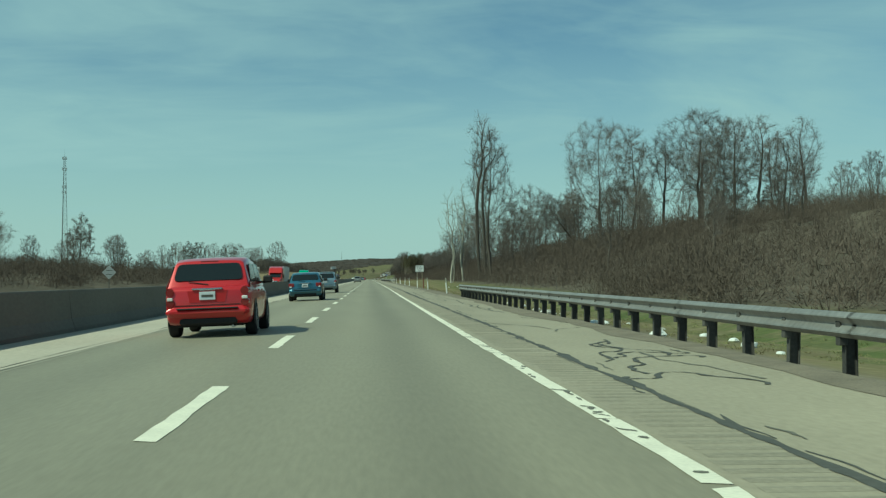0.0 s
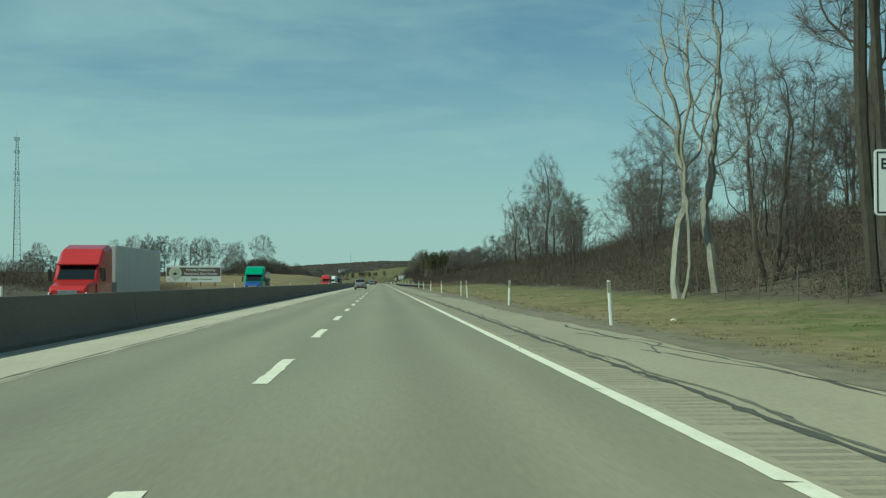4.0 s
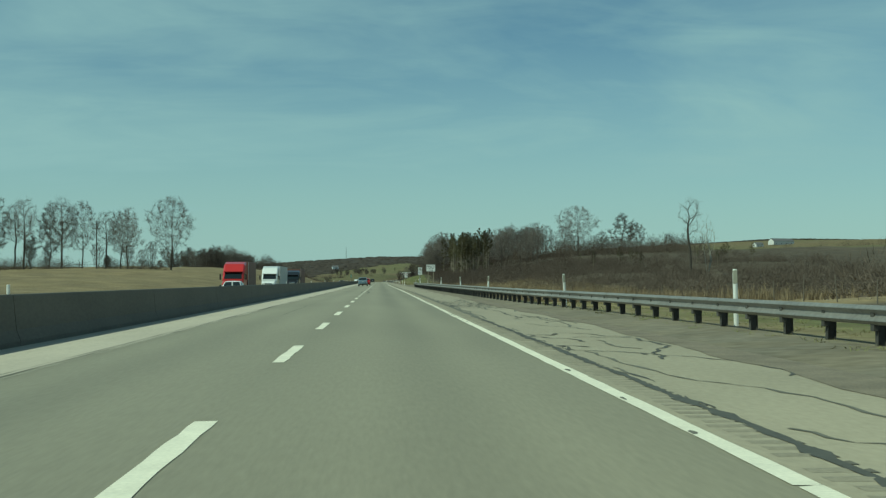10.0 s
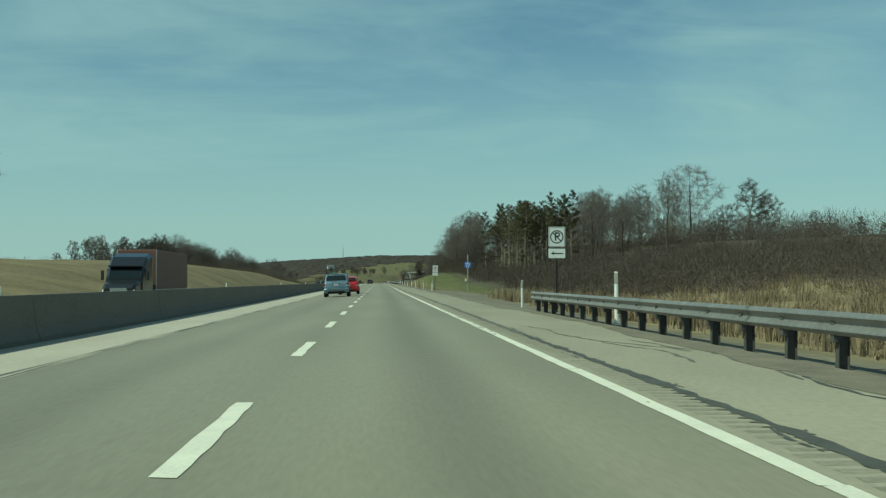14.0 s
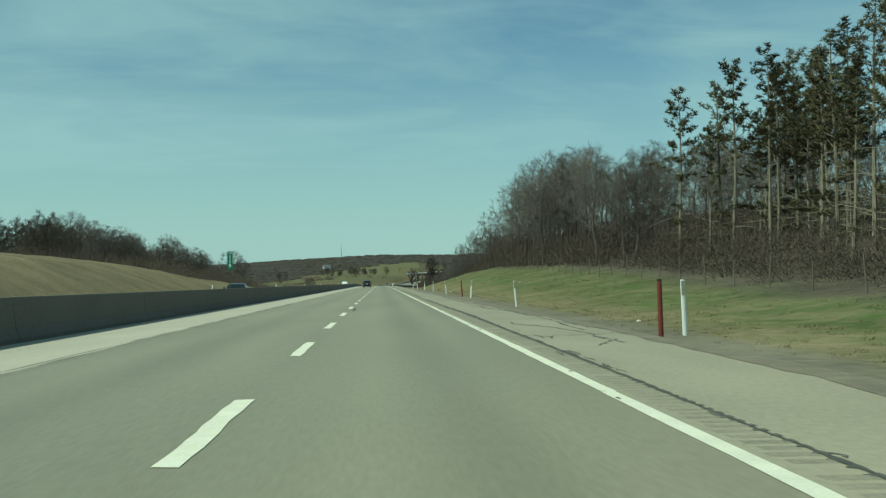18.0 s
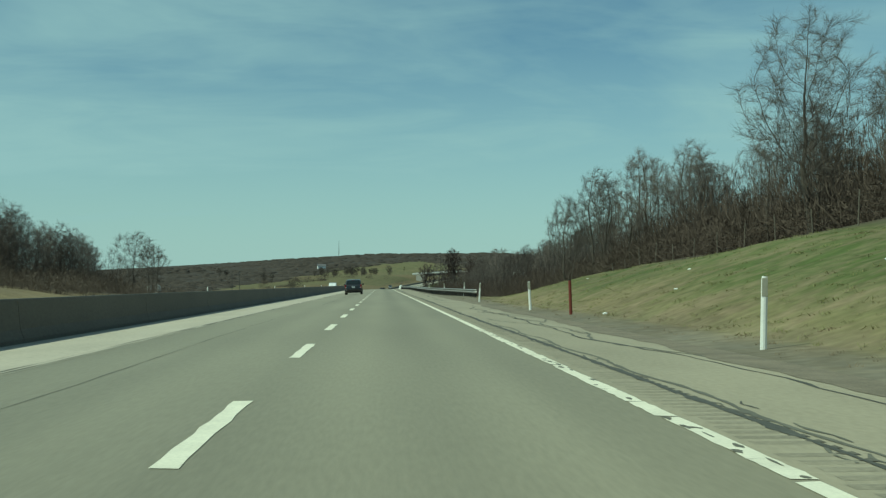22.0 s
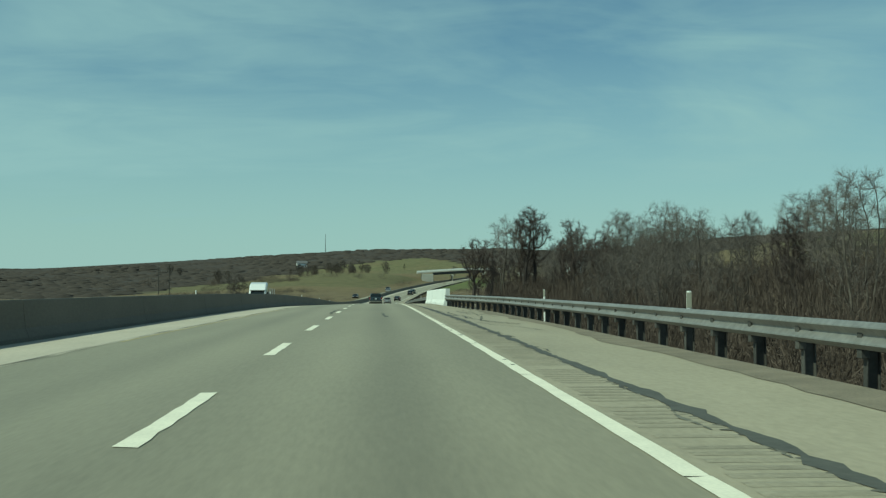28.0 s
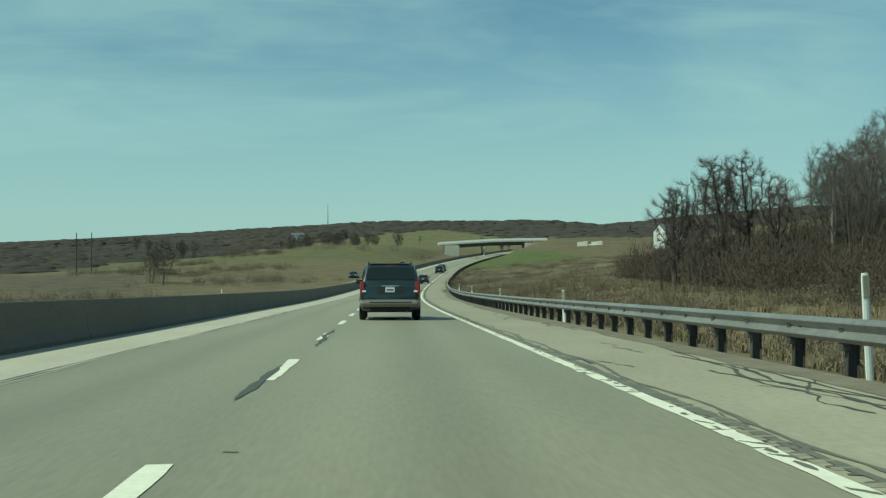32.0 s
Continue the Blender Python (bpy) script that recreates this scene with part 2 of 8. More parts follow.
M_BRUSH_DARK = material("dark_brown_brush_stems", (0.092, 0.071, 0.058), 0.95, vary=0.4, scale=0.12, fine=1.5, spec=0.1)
M_REED_DULL = material("weathered_reeds", (0.205, 0.160, 0.105), 0.9, vary=0.35, scale=0.3, fine=4, spec=0.1)
M_REED = material("dry_reeds", (0.245, 0.190, 0.122), 0.9, vary=0.3, scale=0.3, fine=4, spec=0.1)
M_GRASS = material("verge_grass_blades", (0.15, 0.165, 0.062), 0.9, vary=0.4, scale=0.5, fine=3, dark=(0.23, 0.19, 0.105), spec=0.1)
M_NEEDLE = material("pine_needles", (0.075, 0.076, 0.040), 0.85, vary=0.35, scale=0.5, fine=3, dark=(0.095, 0.072, 0.040), random_tone=0.2, spec=0.15)
M_FARWOOD = material("far_woodland", (0.062, 0.053, 0.046), 0.95, vary=0.2, scale=0.03, fine=0.25, spec=0.05)
M_SIGN = material("white_sign_sheet", (0.78, 0.78, 0.75), 0.45, vary=0.04, scale=2, fine=10)
M_BLACK = material("black_ink", (0.015, 0.015, 0.015), 0.5, vary=0.1)
M_REDINK = material("red_ink", (0.35, 0.05, 0.04), 0.5, vary=0.1)
M_GREEN = material("green_sign_sheet", (0.01, 0.16, 0.10), 0.45, vary=0.06)
M_BLUE = material("blue_sign_sheet", (0.015, 0.10, 0.42), 0.45, vary=0.06)
M_WOODPOST = material("weathered_wood_post", (0.27, 0.23, 0.17), 0.9, vary=0.25, scale=2, fine=14, stretch=(1, 1, 0.15))
M_ALU = material("grey_aluminium", (0.42, 0.42, 0.41), 0.5, 0.5, vary=0.1)
M_GLASS = material("dark_tinted_glass", (0.012, 0.016, 0.016), 0.06, vary=0.1, spec=0.6)
M_CHROME = material("chrome_trim", (0.6, 0.6, 0.6), 0.2, 1.0, vary=0.05)
M_RIM = material("alloy_rim", (0.34, 0.34, 0.34), 0.4, 0.7, vary=0.1)
M_TAIL = material("red_lamp_lens", (0.20, 0.014, 0.014), 0.15, vary=0.1, coat=0.5)
M_LAMP = material("clear_lamp_lens", (0.75, 0.75, 0.72), 0.15, vary=0.05, coat=0.5)
M_PLATE = material("plate_sheet", (0.62, 0.64, 0.66), 0.5, vary=0.05)


# ---- mesh tools ----
class Geo:
    """Vertices and faces that become one mesh."""

    def __init__(self):
        self.v, self.f = [], []

    def add(self, verts, faces):
        n = len(self.v)
        self.v.extend(verts)
        self.f.extend([tuple(i + n for i in f) for f in faces])
        return self

    def box(self, c, s, bevel=0.0, taper=(1, 1), shift=(0, 0)):
        """A box about c with chamfered edges; its top is scaled by taper and moved by shift."""
        hx, hy, hz = s[0] / 2, s[1] / 2, s[2] / 2
        b = min(bevel, hx * 0.9, hy * 0.9, hz * 0.9)
        if b <= 0:
            ring = [(-hx, -hy), (hx, -hy), (hx, hy), (-hx, hy)]
            levels = [(-hz, 1.0), (hz, 1.0)]
        else:
            ring = [(-hx + b, -hy), (hx - b, -hy), (hx, -hy + b), (hx, hy - b), (hx - b, hy), (-hx + b, hy), (-hx, hy - b), (-hx, -hy + b)]
            levels = [(-hz, 0), (-hz + b, 1), (hz - b, 1), (hz, 0)]
        n, verts, faces = len(ring), [], []
        for z, full in levels:
            k = (z + hz) / (2 * hz)
            for x, y in ring:
                if not full:
                    x, y = x * (hx - b) / hx, y * (hy - b) / hy
                verts.append((c[0] + x * (1 + (taper[0] - 1) * k) + shift[0] * k, c[1] + y * (1 + (taper[1] - 1) * k) + shift[1] * k, c[2] + z))
        for l in range(len(levels) - 1):
            for i in range(n):
                j = (i + 1) % n
                faces.append((l * n + i, l * n + j, (l + 1) * n + j, (l + 1) * n + i))
        faces.append(tuple(reversed(range(n))))
        faces.append(tuple(range((len(levels) - 1) * n, len(levels) * n)))
        return self.add(verts, faces)

    def tube(self, points, radii, sides=6, cap=True):
        """A round bar through points."""
        verts, faces = [], []
        for k, p in enumerate(points):
            a = Vector(points[max(k - 1, 0)])
            b = Vector(points[min(k + 1, len(points) - 1)])
            d = (b - a).normalized() if (b - a).length > 0 else Vector((0, 0, 1))
            u = d.cross(Vector((0.31, 0.95, 0.05)))
            if u.length < 0.05:
                u = d.cross(Vector((1, 0, 0)))
            u.normalize()
            w = d.cross(u)
            for i in range(sides):
                t = 2 * math.pi * i / sides
                verts.append(tuple(Vector(p) + radii[k] * (math.cos(t) * u + math.sin(t) * w)))
        for k in range(len(points) - 1):
            for i in range(sides):
                j = (i + 1) % sides
                faces.append((k * sides + i, k * sides + j, (k + 1) * sides + j, (k + 1) * sides + i))
        if cap:
            faces.append(tuple(reversed(range(sides))))
            faces.append(tuple(range((len(points) - 1) * sides, len(points) * sides)))
        return self.add(verts, faces)

    def loft(self, rings, cap=True, closed=True):
        n = len(rings[0])
        verts = [p for r in rings for p in r]
        faces = []
        for k in range(len(rings) - 1):
            for i in range(n if closed else n - 1):
                j = (i + 1) % n
                faces.append((k * n + i, k * n + j, (k + 1) * n + j, (k + 1) * n + i))
        if cap and closed:
            faces.append(tuple(reversed(range(n))))
            faces.append(tuple(range((len(rings) - 1) * n, len(rings) * n)))
        return self.add(verts, faces)

    def mesh(self, name, mat, smooth=False):
        me = bpy.data.meshes.new(name)
        me.from_pydata(self.v, [], self.f)
        me.materials.append(mat)
        if smooth:
            me.shade_smooth()
            me.set_sharp_from_angle(angle=radians(38))
        me.update()
        return me


def part(name, geo, mat, parent=None, label="", smooth=False, at=None):
    """Links a Geo, or a mesh, as one object under a thing."""
    me = geo.mesh(name, mat, smooth) if isinstance(geo, Geo) else geo
    ob = new(name, me)
    if parent is not None:
        ob.parent = parent
    if at is not None:
        ob.matrix_basis = at
    if label:
        tagged(ob, label)
    return ob


def thing(name, label, category, group="", kind="", at=None):
    ob = new(name)
    ob.empty_display_size = 0.1
    if at is not None:
        ob.matrix_basis = at
    return tagged(ob, label, category, group, kind)


def sheet(name, verts, faces, mat, parent=None):
    """A large mesh from number arrays."""
    me = bpy.data.meshes.new(name)
    me.from_pydata(np.asarray(verts).tolist(), [], faces if isinstance(faces, list) else np.asarray(faces).tolist())
    me.materials.append(mat)
    me.update()
    ob = new(name, me)
    if parent is not None:
        ob.parent = parent
    return ob


def on_road(u, y, h=0.0):
    """World place at u metres right of the travel lane's line, at y along the road, h above the pavement."""
    drop = -0.04 * (-1.58 - u) if u < -1.58 else 0.0
    return (u + float(road_x(y)), y, float(road_z(y)) + drop + h)


def words(text, size, mat, parent, at, name="lettering", align="CENTER", squeeze=1.0):
    cu = bpy.data.curves.new(name, "FONT")
    cu.body, cu.size, cu.align_x, cu.align_y, cu.extrude, cu.offset = text, size, align, "CENTER", 0.002, size * 0.012
    tmp = bpy.data.objects.new(name, cu)
    me = bpy.data.meshes.new_from_object(tmp)
    bpy.data.objects.remove(tmp)
    me.materials.clear()
    me.materials.append(mat)
    ob = new(name, me)
    ob.parent = parent
    ob.matrix_basis = at @ Matrix.Diagonal((squeeze, 1, 1, 1))
    return ob

# ---- the land ----
R_U = [5.2, 7, 10, 14, 20, 30, 45, 70, 120, 250, 700]
R_ROWS = [
    (-300, [-0.04, -0.25, -0.5, 0.2, 1.0, 3.5, 7.0, 11, 14, 16, 20]),
    (60, [-0.04, -0.25, -0.5, 0.2, 1.0, 3.5, 7.0, 11, 14, 16, 20]),
    (110, [-0.04, -0.12, -0.1, 0.2, 1.0, 3.3, 7.0, 11, 14, 16, 20]),
    (330, [-0.04, 0.08, 0.22, 0.5, 1.4, 3.6, 7.5, 10, 12, 14, 20]),
    (400, [-0.04, 0.08, 0.02, -0.1, 0.2, 0.8, 1.5, 2.5, 3.5, 5, 11]),
    (470, [-0.04, 0.0, -0.3, -0.55, -0.6, -0.5, -0.2, 0.4, 1.6, 4, 12]),
    (560, [-0.04, -0.12, -0.4, -0.5, -0.4, 0.0, 0.8, 1.6, 3, 6, 14]),
    (630, [-0.04, -0.05, -0.02, 0.0, 0.6, 1.6, 3.0, 4.5, 6, 8, 16]),
    (700, [-0.04, -0.02, 0.2, 0.8, 1.6, 3.0, 5.0, 7, 9, 11, 18]),
    (745, [-0.04, 0.05, 0.6, 1.4, 2.6, 4.4, 7.0, 9, 10, 11, 18]),
    (790, [-0.04, 0.10, 1.1, 2.2, 3.3, 5.4, 8.0, 10.5, 12, 15, 26]),
    (850, [-0.04, 0.12, 1.3, 2.6, 3.9, 6.0, 8.5, 10.5, 12.5, 16, 26]),
    (885, [-0.04, 0.0, 0.9, 1.9, 2.9, 4.6, 7.5, 10.5, 13, 16, 28]),
    (905, [-0.04, 0.08, 0.05, 0.5, 2.2, 4.4, 7.2, 10, 14, 18, 30]),
    (950, [-0.04, -0.05, -0.6, -0.8, 0.0, 2.4, 6.2, 10, 14, 18, 30]),
    (1040, [-0.04, -0.6, -1.6, -2.6, -2.8, -1.0, 3.5, 9, 13, 16, 30]),
    (1120, [-0.3, -1.4, -3.0, -4.0, -4.0, -2.5, 1.5, 6, 10, 14, 30]),
    (1160, [-0.04, -0.5, -1.2, -1.8, -1.6, -0.8, 1.0, 4, 8, 13, 30]),
    (1230, [-0.04, -0.3, -0.6, -0.4, 0.2, 1.2, 2.5, 5, 8, 13, 30]),
    (1320, [-0.04, -0.1, 0.2, 0.6, 1.2, 2.0, 3.0, 4.2, 7, 12, 30]),
    (1450, [-0.04, 0.1, 0.5, 1.0, 1.6, 2.4, 3.2, 4.5, 7, 12, 30]),
    (1600, [-0.04, 0.3, 1.2, 2.2, 3.6, 5.0, 5.5, 6.0, 8, 14, 34]),
    (1690, [-0.04, 0.5, 1.8, 3.6, 6.0, 7.6, 7.6, 7.5, 8, 16, 36]),
    (1760, [-0.04, 0.4, 1.2, 2.4, 3.6, 5.0, 6.0, 7.0, 8, 16, 36]),
    (1900, [-0.04, 0.2, 0.6, 1.0, 1.6, 2.6, 4.0, 6.0, 8, 16, 36]),
]
L_U = [20.2, 22, 25, 30, 38, 50, 70, 110, 180, 350, 800]
L_ROWS = [
    (-300, [-0.6, -0.8, -0.6, 0.4, 1.6, 3.0, 3.5, 4, 5, 6, 8]),
    (250, [-0.6, -0.8, -0.6, 0.2, 1.2, 2.2, 2.6, 3, 4, 5, 8]),
    (330, [-0.6, -0.9, -0.9, -0.8, -0.6, -0.4, 0.0, 0.6, 1.6, 4, 8]),
    (520, [-0.6, -0.8, -0.8, -0.5, -0.2, 0.2, 0.8, 1.4, 2.4, 5, 9]),
    (590, [-0.6, -0.6, -0.1, 0.8, 1.6, 1.9, 1.8, 2.0, 2.5, 5, 9]),
    (650, [-0.6, -0.4, 0.8, 2.5, 3.3, 3.6, 3.6, 3.4, 3.5, 5, 9]),
    (740, [-0.6, -0.3, 1.2, 3.2, 4.4, 4.8, 5.0, 5, 5, 6, 9]),
    (810, [-0.6, -0.3, 1.0, 2.9, 4.0, 4.6, 5.0, 5, 5, 6, 9]),
    (880, [-0.6, -0.4, 0.2, 1.3, 2.4, 3.2, 3.8, 4, 4, 5, 8]),
    (950, [-0.6, -0.8, -0.8, -0.4, 0.4, 1.4, 2.4, 2.6, 2, 2, 4]),
    (1040, [-0.6, -1.2, -2.0, -2.4, -2.4, -1.8, -1.2, -1, -1.5, -2, 0]),
    (1130, [-0.6, -1.6, -3.2, -4.0, -4.4, -4.6, -4.6, -4.6, -4.6, -4, -2]),
    (1250, [-0.6, -1.2, -2.0, -2.4, -2.6, -2.8, -3.0, -3.0, -3.0, -2.5, -1]),
    (1350, [-0.6, -0.9, -1.2, -1.4, -1.6, -1.8, -1.8, -1.8, -1.6, -1, 0]),
    (1500, [-0.6, -0.6, -0.4, -0.2, -0.2, -0.4, -0.8, -1.6, -2.2, -3, -1]),
    (1690, [-0.6, -0.2, 0.8, 2.4, 3.8, 4.6, 4.6, 2.4, 0, -3, -1]),
    (1760, [-0.6, -0.3, 0.4, 1.2, 2.0, 2.4, 2.0, 0.5, -1, -3, -1]),
    (1900, [-0.6, -0.5, -0.2, 0.2, 0.4, 0.4, 0.0, -1, -2, -3, -1]),
]
FAR_X = [-2600, -600, -350, -250, -94, -22, 60, 140, 190, 350, 620, 2600]
FAR_ROWS = [
    (1450, [-2, -4, -5, -5, -5, -4, -2, 0, 2, 12, 25, 30]),
    (1700, [2, 1, 0, 0, 1, 2, 3, 8, 10, 22, 42, 45]),
    (1900, [8, 6, 5, 6, 8, 10, 11, 14, 16, 30, 55, 60]),
    (2100, [16, 14, 14, 17, 23, 26, 27, 28, 26, 42, 60, 66]),
    (2250, [20, 18, 17, 21, 32, 37, 38, 39, 35, 50, 66, 75]),
    (2450, [16, 14, 13, 17, 27, 32, 34, 35, 31, 46, 62, 70]),
    (3200, [5, 5, 5, 5, 8, 8, 8, 8, 8, 20, 30, 40]),
    (5200, [0, 0, 0, 0, 0, 0, 0, 0, 0, 0, 0, 0]),
]


def table(us, rows, u, y):
    """Smooth look-up between measured cross sections."""
    ys = np.array([r[0] for r in rows], float)
    zs = np.array([r[1] for r in rows], float)
    i = np.clip(np.searchsorted(ys, y) - 1, 0, len(ys) - 2)
    t = np.clip((y - ys[i]) / (ys[i + 1] - ys[i]), 0, 1)
    t = t * t * (3 - 2 * t)
    us = np.array(us, float)
    j = np.clip(np.searchsorted(us, u) - 1, 0, len(us) - 2)
    s = np.clip((u - us[j]) / (us[j + 1] - us[j]), 0, 1)
    return ((1 - t) * ((1 - s) * zs[i, j] + s * zs[i, j + 1]) + t * ((1 - s) * zs[i + 1, j] + s * zs[i + 1, j + 1]))


def ramp01(v, a, b):
    t = np.clip((v - a) / (b - a), 0, 1)
    return t * t * (3 - 2 * t)


def waves(x, y, k):
    """Soft uneven ground in metres of wavelength k."""
    return (np.sin(x / k * 6.1 + 1.3 * np.sin(y / k * 2.7)) + np.sin(y / k * 5.3 + 1.7 * np.sin(x / k * 3.1 + 2)) + np.sin((x + y) / k * 3.7 + 0.6)) / 3


def land(x, y):
    """Height of the ground."""
    x, y = np.asarray(x, float), np.asarray(y, float)
    u = x - road_x(y)
    mid = np.full(np.broadcast(x, y).shape, -0.5)
    right = table(R_U, R_ROWS, u, y)
    left = table(L_U, L_ROWS, -u, y)
    h = np.where(u >= 5.19, right, np.where(u <= -20.19, left, np.where(u > 5.0, -0.04 - 0.46 * (5.19 - u) / 0.19, mid)))
    side = np.maximum(u - 6.5, -u - 22)
    h = h + ramp01(side, 0, 8) * 0.16 * waves(x, y, 9.0) + ramp01(side, 5, 40) * 0.5 * waves(x, y, 37.0)
    near = road_z(y) + h
    far = table(FAR_X, FAR_ROWS, x, y) + 0.8 * waves(x, y, 130.0)
    w = np.maximum(ramp01(y, 1780, 1900), ramp01(y, 1440, 1560) * ramp01(np.abs(u), 60, 150))
    return near * (1 - w) + far * w


WOOD_EDGE = ([-600, -150, -118, -104, -92, -75, -60, 40, 80, 200, 380, 460], [1420, 1440, 1480, 1560, 1700, 1850, 1960, 2060, 1980, 1940, 2050, 2200])
C_GRAVEL, C_GREEN, C_TAN = np.array([0.185, 0.165, 0.13]), np.array([0.083, 0.105, 0.036]), np.array([0.235, 0.186, 0.108])
C_BRUSH, C_FIELD, C_WOOD = np.array([0.105, 0.087, 0.066]), np.array([0.136, 0.128, 0.068]), np.array([0.062, 0.053, 0.046])
C_REED = np.array([0.30, 0.23, 0.13])


def cover(x, y, more=0.0):
    """What grows on the ground, as a colour; more: how much drier its clumps are."""
    u = x - road_x(y)
    n1, n2 = waves(x + 3, y, 13.0), waves(x, y + 40, 47.0)
    col = np.tile(C_BRUSH, (len(x), 1))

    def lay(w, c):
        nonlocal col
        w = np.clip(w, 0, 1)[:, None]
        col = col * (1 - w) + c * w

    # right verge: grass between the shoulder and the thicket
    edge = np.interp(y, [-300, 60, 110, 330, 400, 470, 560, 600, 700, 745, 790, 850, 885, 905, 950, 1040, 1300],
                     [13, 13, 14, 15, 17, 9, 9, 13, 13, 16, 17, 17, 15, 26, 22, 8, 8])
    green = ramp01(edge - u, -1.5, 1.5) * (u > 0) * (y < 1330)
    lay(green, C_GREEN)
    dry = np.interp(y, [0, 140, 200, 330, 380, 600, 700, 780, 890, 910], [0.25, 0.35, 0.65, 0.75, 0.5, 0.25, 0.25, 0.2, 0.35, 0.3])
    lay(green * np.clip(dry + more + 0.30 * n1 + 0.75 * ramp01(u, 11.5, 7.0) - 0.30, 0, 1), C_TAN)
    lay(green * (1 if more else 0) * 0.25, C_BRUSH * 1.2)
    lay(((u > 7) & (u < 34) & (y > 415) & (y < 600)) * (0.75 + 0.3 * n1), C_REED)
    lay(((u > 6) & (u < 90) & (y > 1150) & (y < 1480)) * (0.62 + 0.5 * n1), C_REED * 0.62)
    lay(ramp01(y, 1430, 1500) * (y < 1760) * (u > 5) * (u < 80) * (0.8 + 0.3 * n2), C_TAN * 0.62)
    lay(ramp01(y, 1430, 1500) * (y < 1760) * (u > 5) * ramp01(x, 56, 44) * (0.8 + 0.3 * n2), C_GREEN * 1.1)
    bay = np.interp(y, [345, 375, 425, 500, 540, 566, 600, 645, 662, 880, 905, 945, 975], [0, 1.3, 0.6, 0.2, 0, 0.6, 2.0, 2.0, 0, 0, 1.0, 0.5, 0])
    lay(ramp01(u, 7.4 + bay, 6.0 + bay) * (u > 0) * (y < 1350) * (0.95 - 0.5 * more), C_GRAVEL)
    # left side: dry grass, then fields
    lay((u < 0) * ramp01(y, 440, 520) * (y < 960) * (0.85 + 0.3 * n1), C_TAN * 0.92)
    lay((u < -20) * ramp01(y, 300, 360) * (y < 470) * (u > -120) * 0.7, C_TAN * 0.8)
    lay((u < 0) * ramp01(y, 1080, 1200) * (0.75 + 0.4 * n1), C_TAN * 0.66)
    lay((u < -24) * ramp01(y, 1180, 1260) * ramp01(waves(x, y * 0.6, 90.0), 0.05, 0.4) * 0.75, C_BRUSH * 0.95)
    lay((u < -20) * (y < 300) * 0.5, C_BRUSH)
    # fields towards the ridge
    fld = ramp01(y, 1460, 1560) * ((u < -18) | (u > 90) | (y > 1760))
    lay(fld, C_TAN * 0.66)
    lay(fld * ramp01(waves(x, y * 0.35, 300.0) + 0.25 * n2, 0.08, 0.38), C_FIELD)
    lay(((y > 1560) & (y < 1700) & (u < -25) & (u > -160)) * 0.8, C_FIELD * 0.9)
    lay((y < 1500) * (u > 150) * (y > 420) * ramp01(waves(x, y, 210.0), -0.2, 0.3), C_FIELD * 0.95)
    wood = ramp01(y - np.interp(x, *WOOD_EDGE), 0, 25)
    lay(wood, C_WOOD)
    lay(((y > 600) & (y < 905) & (u > edge + 2) & (u < 160)) * 0.9, C_BRUSH * 0.85)
    return col


ly = np.r_[np.arange(-300, -40, 20), np.arange(-40, 1300, 4.0), np.arange(1300, 1780, 9.0), np.arange(1780, 2500, 22.0), np.linspace(2500, 4900, 22)]
lu = np.r_[-2500, -1800, -1300, -1000, -800, -650, -520, -420, -340, -280, -230, np.arange(-190, -70, 12), np.arange(-70, -32, 3.5), np.arange(-32, -19.5, 1.7), -19.6,
           -18, -8, 2, 4.98, 5.2, 5.6, 6.0, 6.5, 7, 7.7, 8.4, 9.2, 10, 11, 12, 13, 14, 15, 16, 17.2, 18.5, 20, 22, 24, 26.5, np.arange(29, 72, 3.5), np.arange(72, 190, 10),
           210, 240, 280, 330, 390, 460, 540, 640, 780, 1000, 1300, 1800, 2500]
gy, gu = np.meshgrid(ly, lu, indexing="ij")
gx = gu + road_x(gy) * np.where(np.abs(gu) > 300, 0, 1)
gz = land(gx, gy)
nv, nu = gy.shape
idx = np.arange(nv * nu).reshape(nv, nu)
quads = np.stack([idx[:-1, :-1], idx[:-1, 1:], idx[1:, 1:], idx[1:, :-1]], -1).reshape(-1, 4)
ground = sheet("ground", np.stack([gx, gy, gz], -1).reshape(-1, 3), quads, M_GROUND)
ground.data.shade_smooth()
tagged(ground, "rolling ground with grass verges, dry fields and brushy banks", "ground", kind="structure")
paint = ground.data.color_attributes.new("cover", "FLOAT_COLOR", "POINT")
rgba = np.ones((nv * nu, 4))
rgba[:, :3] = cover(gx.ravel(), gy.ravel())
paint.data.foreach_set("color", rgba.ravel())
paint = ground.data.color_attributes.new("clumps", "FLOAT_COLOR", "POINT")
rgba[:, :3] = cover(gx.ravel(), gy.ravel(), 0.55)
paint.data.foreach_set("color", rgba.ravel())

# ---- pavement ----
BARRIER_U = [(-200, -7.27), (330, -7.3), (420, -7.4), (500, -7.6), (560, -7.75), (660, -8.4), (880, -8.55), (1000, -8.6), (1080, -8.4), (1125, -8.05), (1200, -7.7), (2000, -7.7)]
INNER_U = [(-200, -4.95), (330, -4.95), (500, -5.1), (640, -5.4), (880, -5.6), (1060, -5.7), (1125, -5.35), (1200, -5.1), (2000, -5.0)]
EDGE_U = [(-200, 1.84), (30, 1.86), (75, 1.92), (115, 2.05), (300, 2.10), (400, 2.15), (490, 2.21), (520, 2.14), (560, 2.05), (632, 1.97), (668, 2.06), (700, 2.10), (780, 2.12), (810, 2.17), (900, 2.18), (1045, 2.04), (1116, 2.09), (1156, 2.19), (1175, 2.34), (1192, 2.43), (1300, 2.35), (2000, 2.2)]


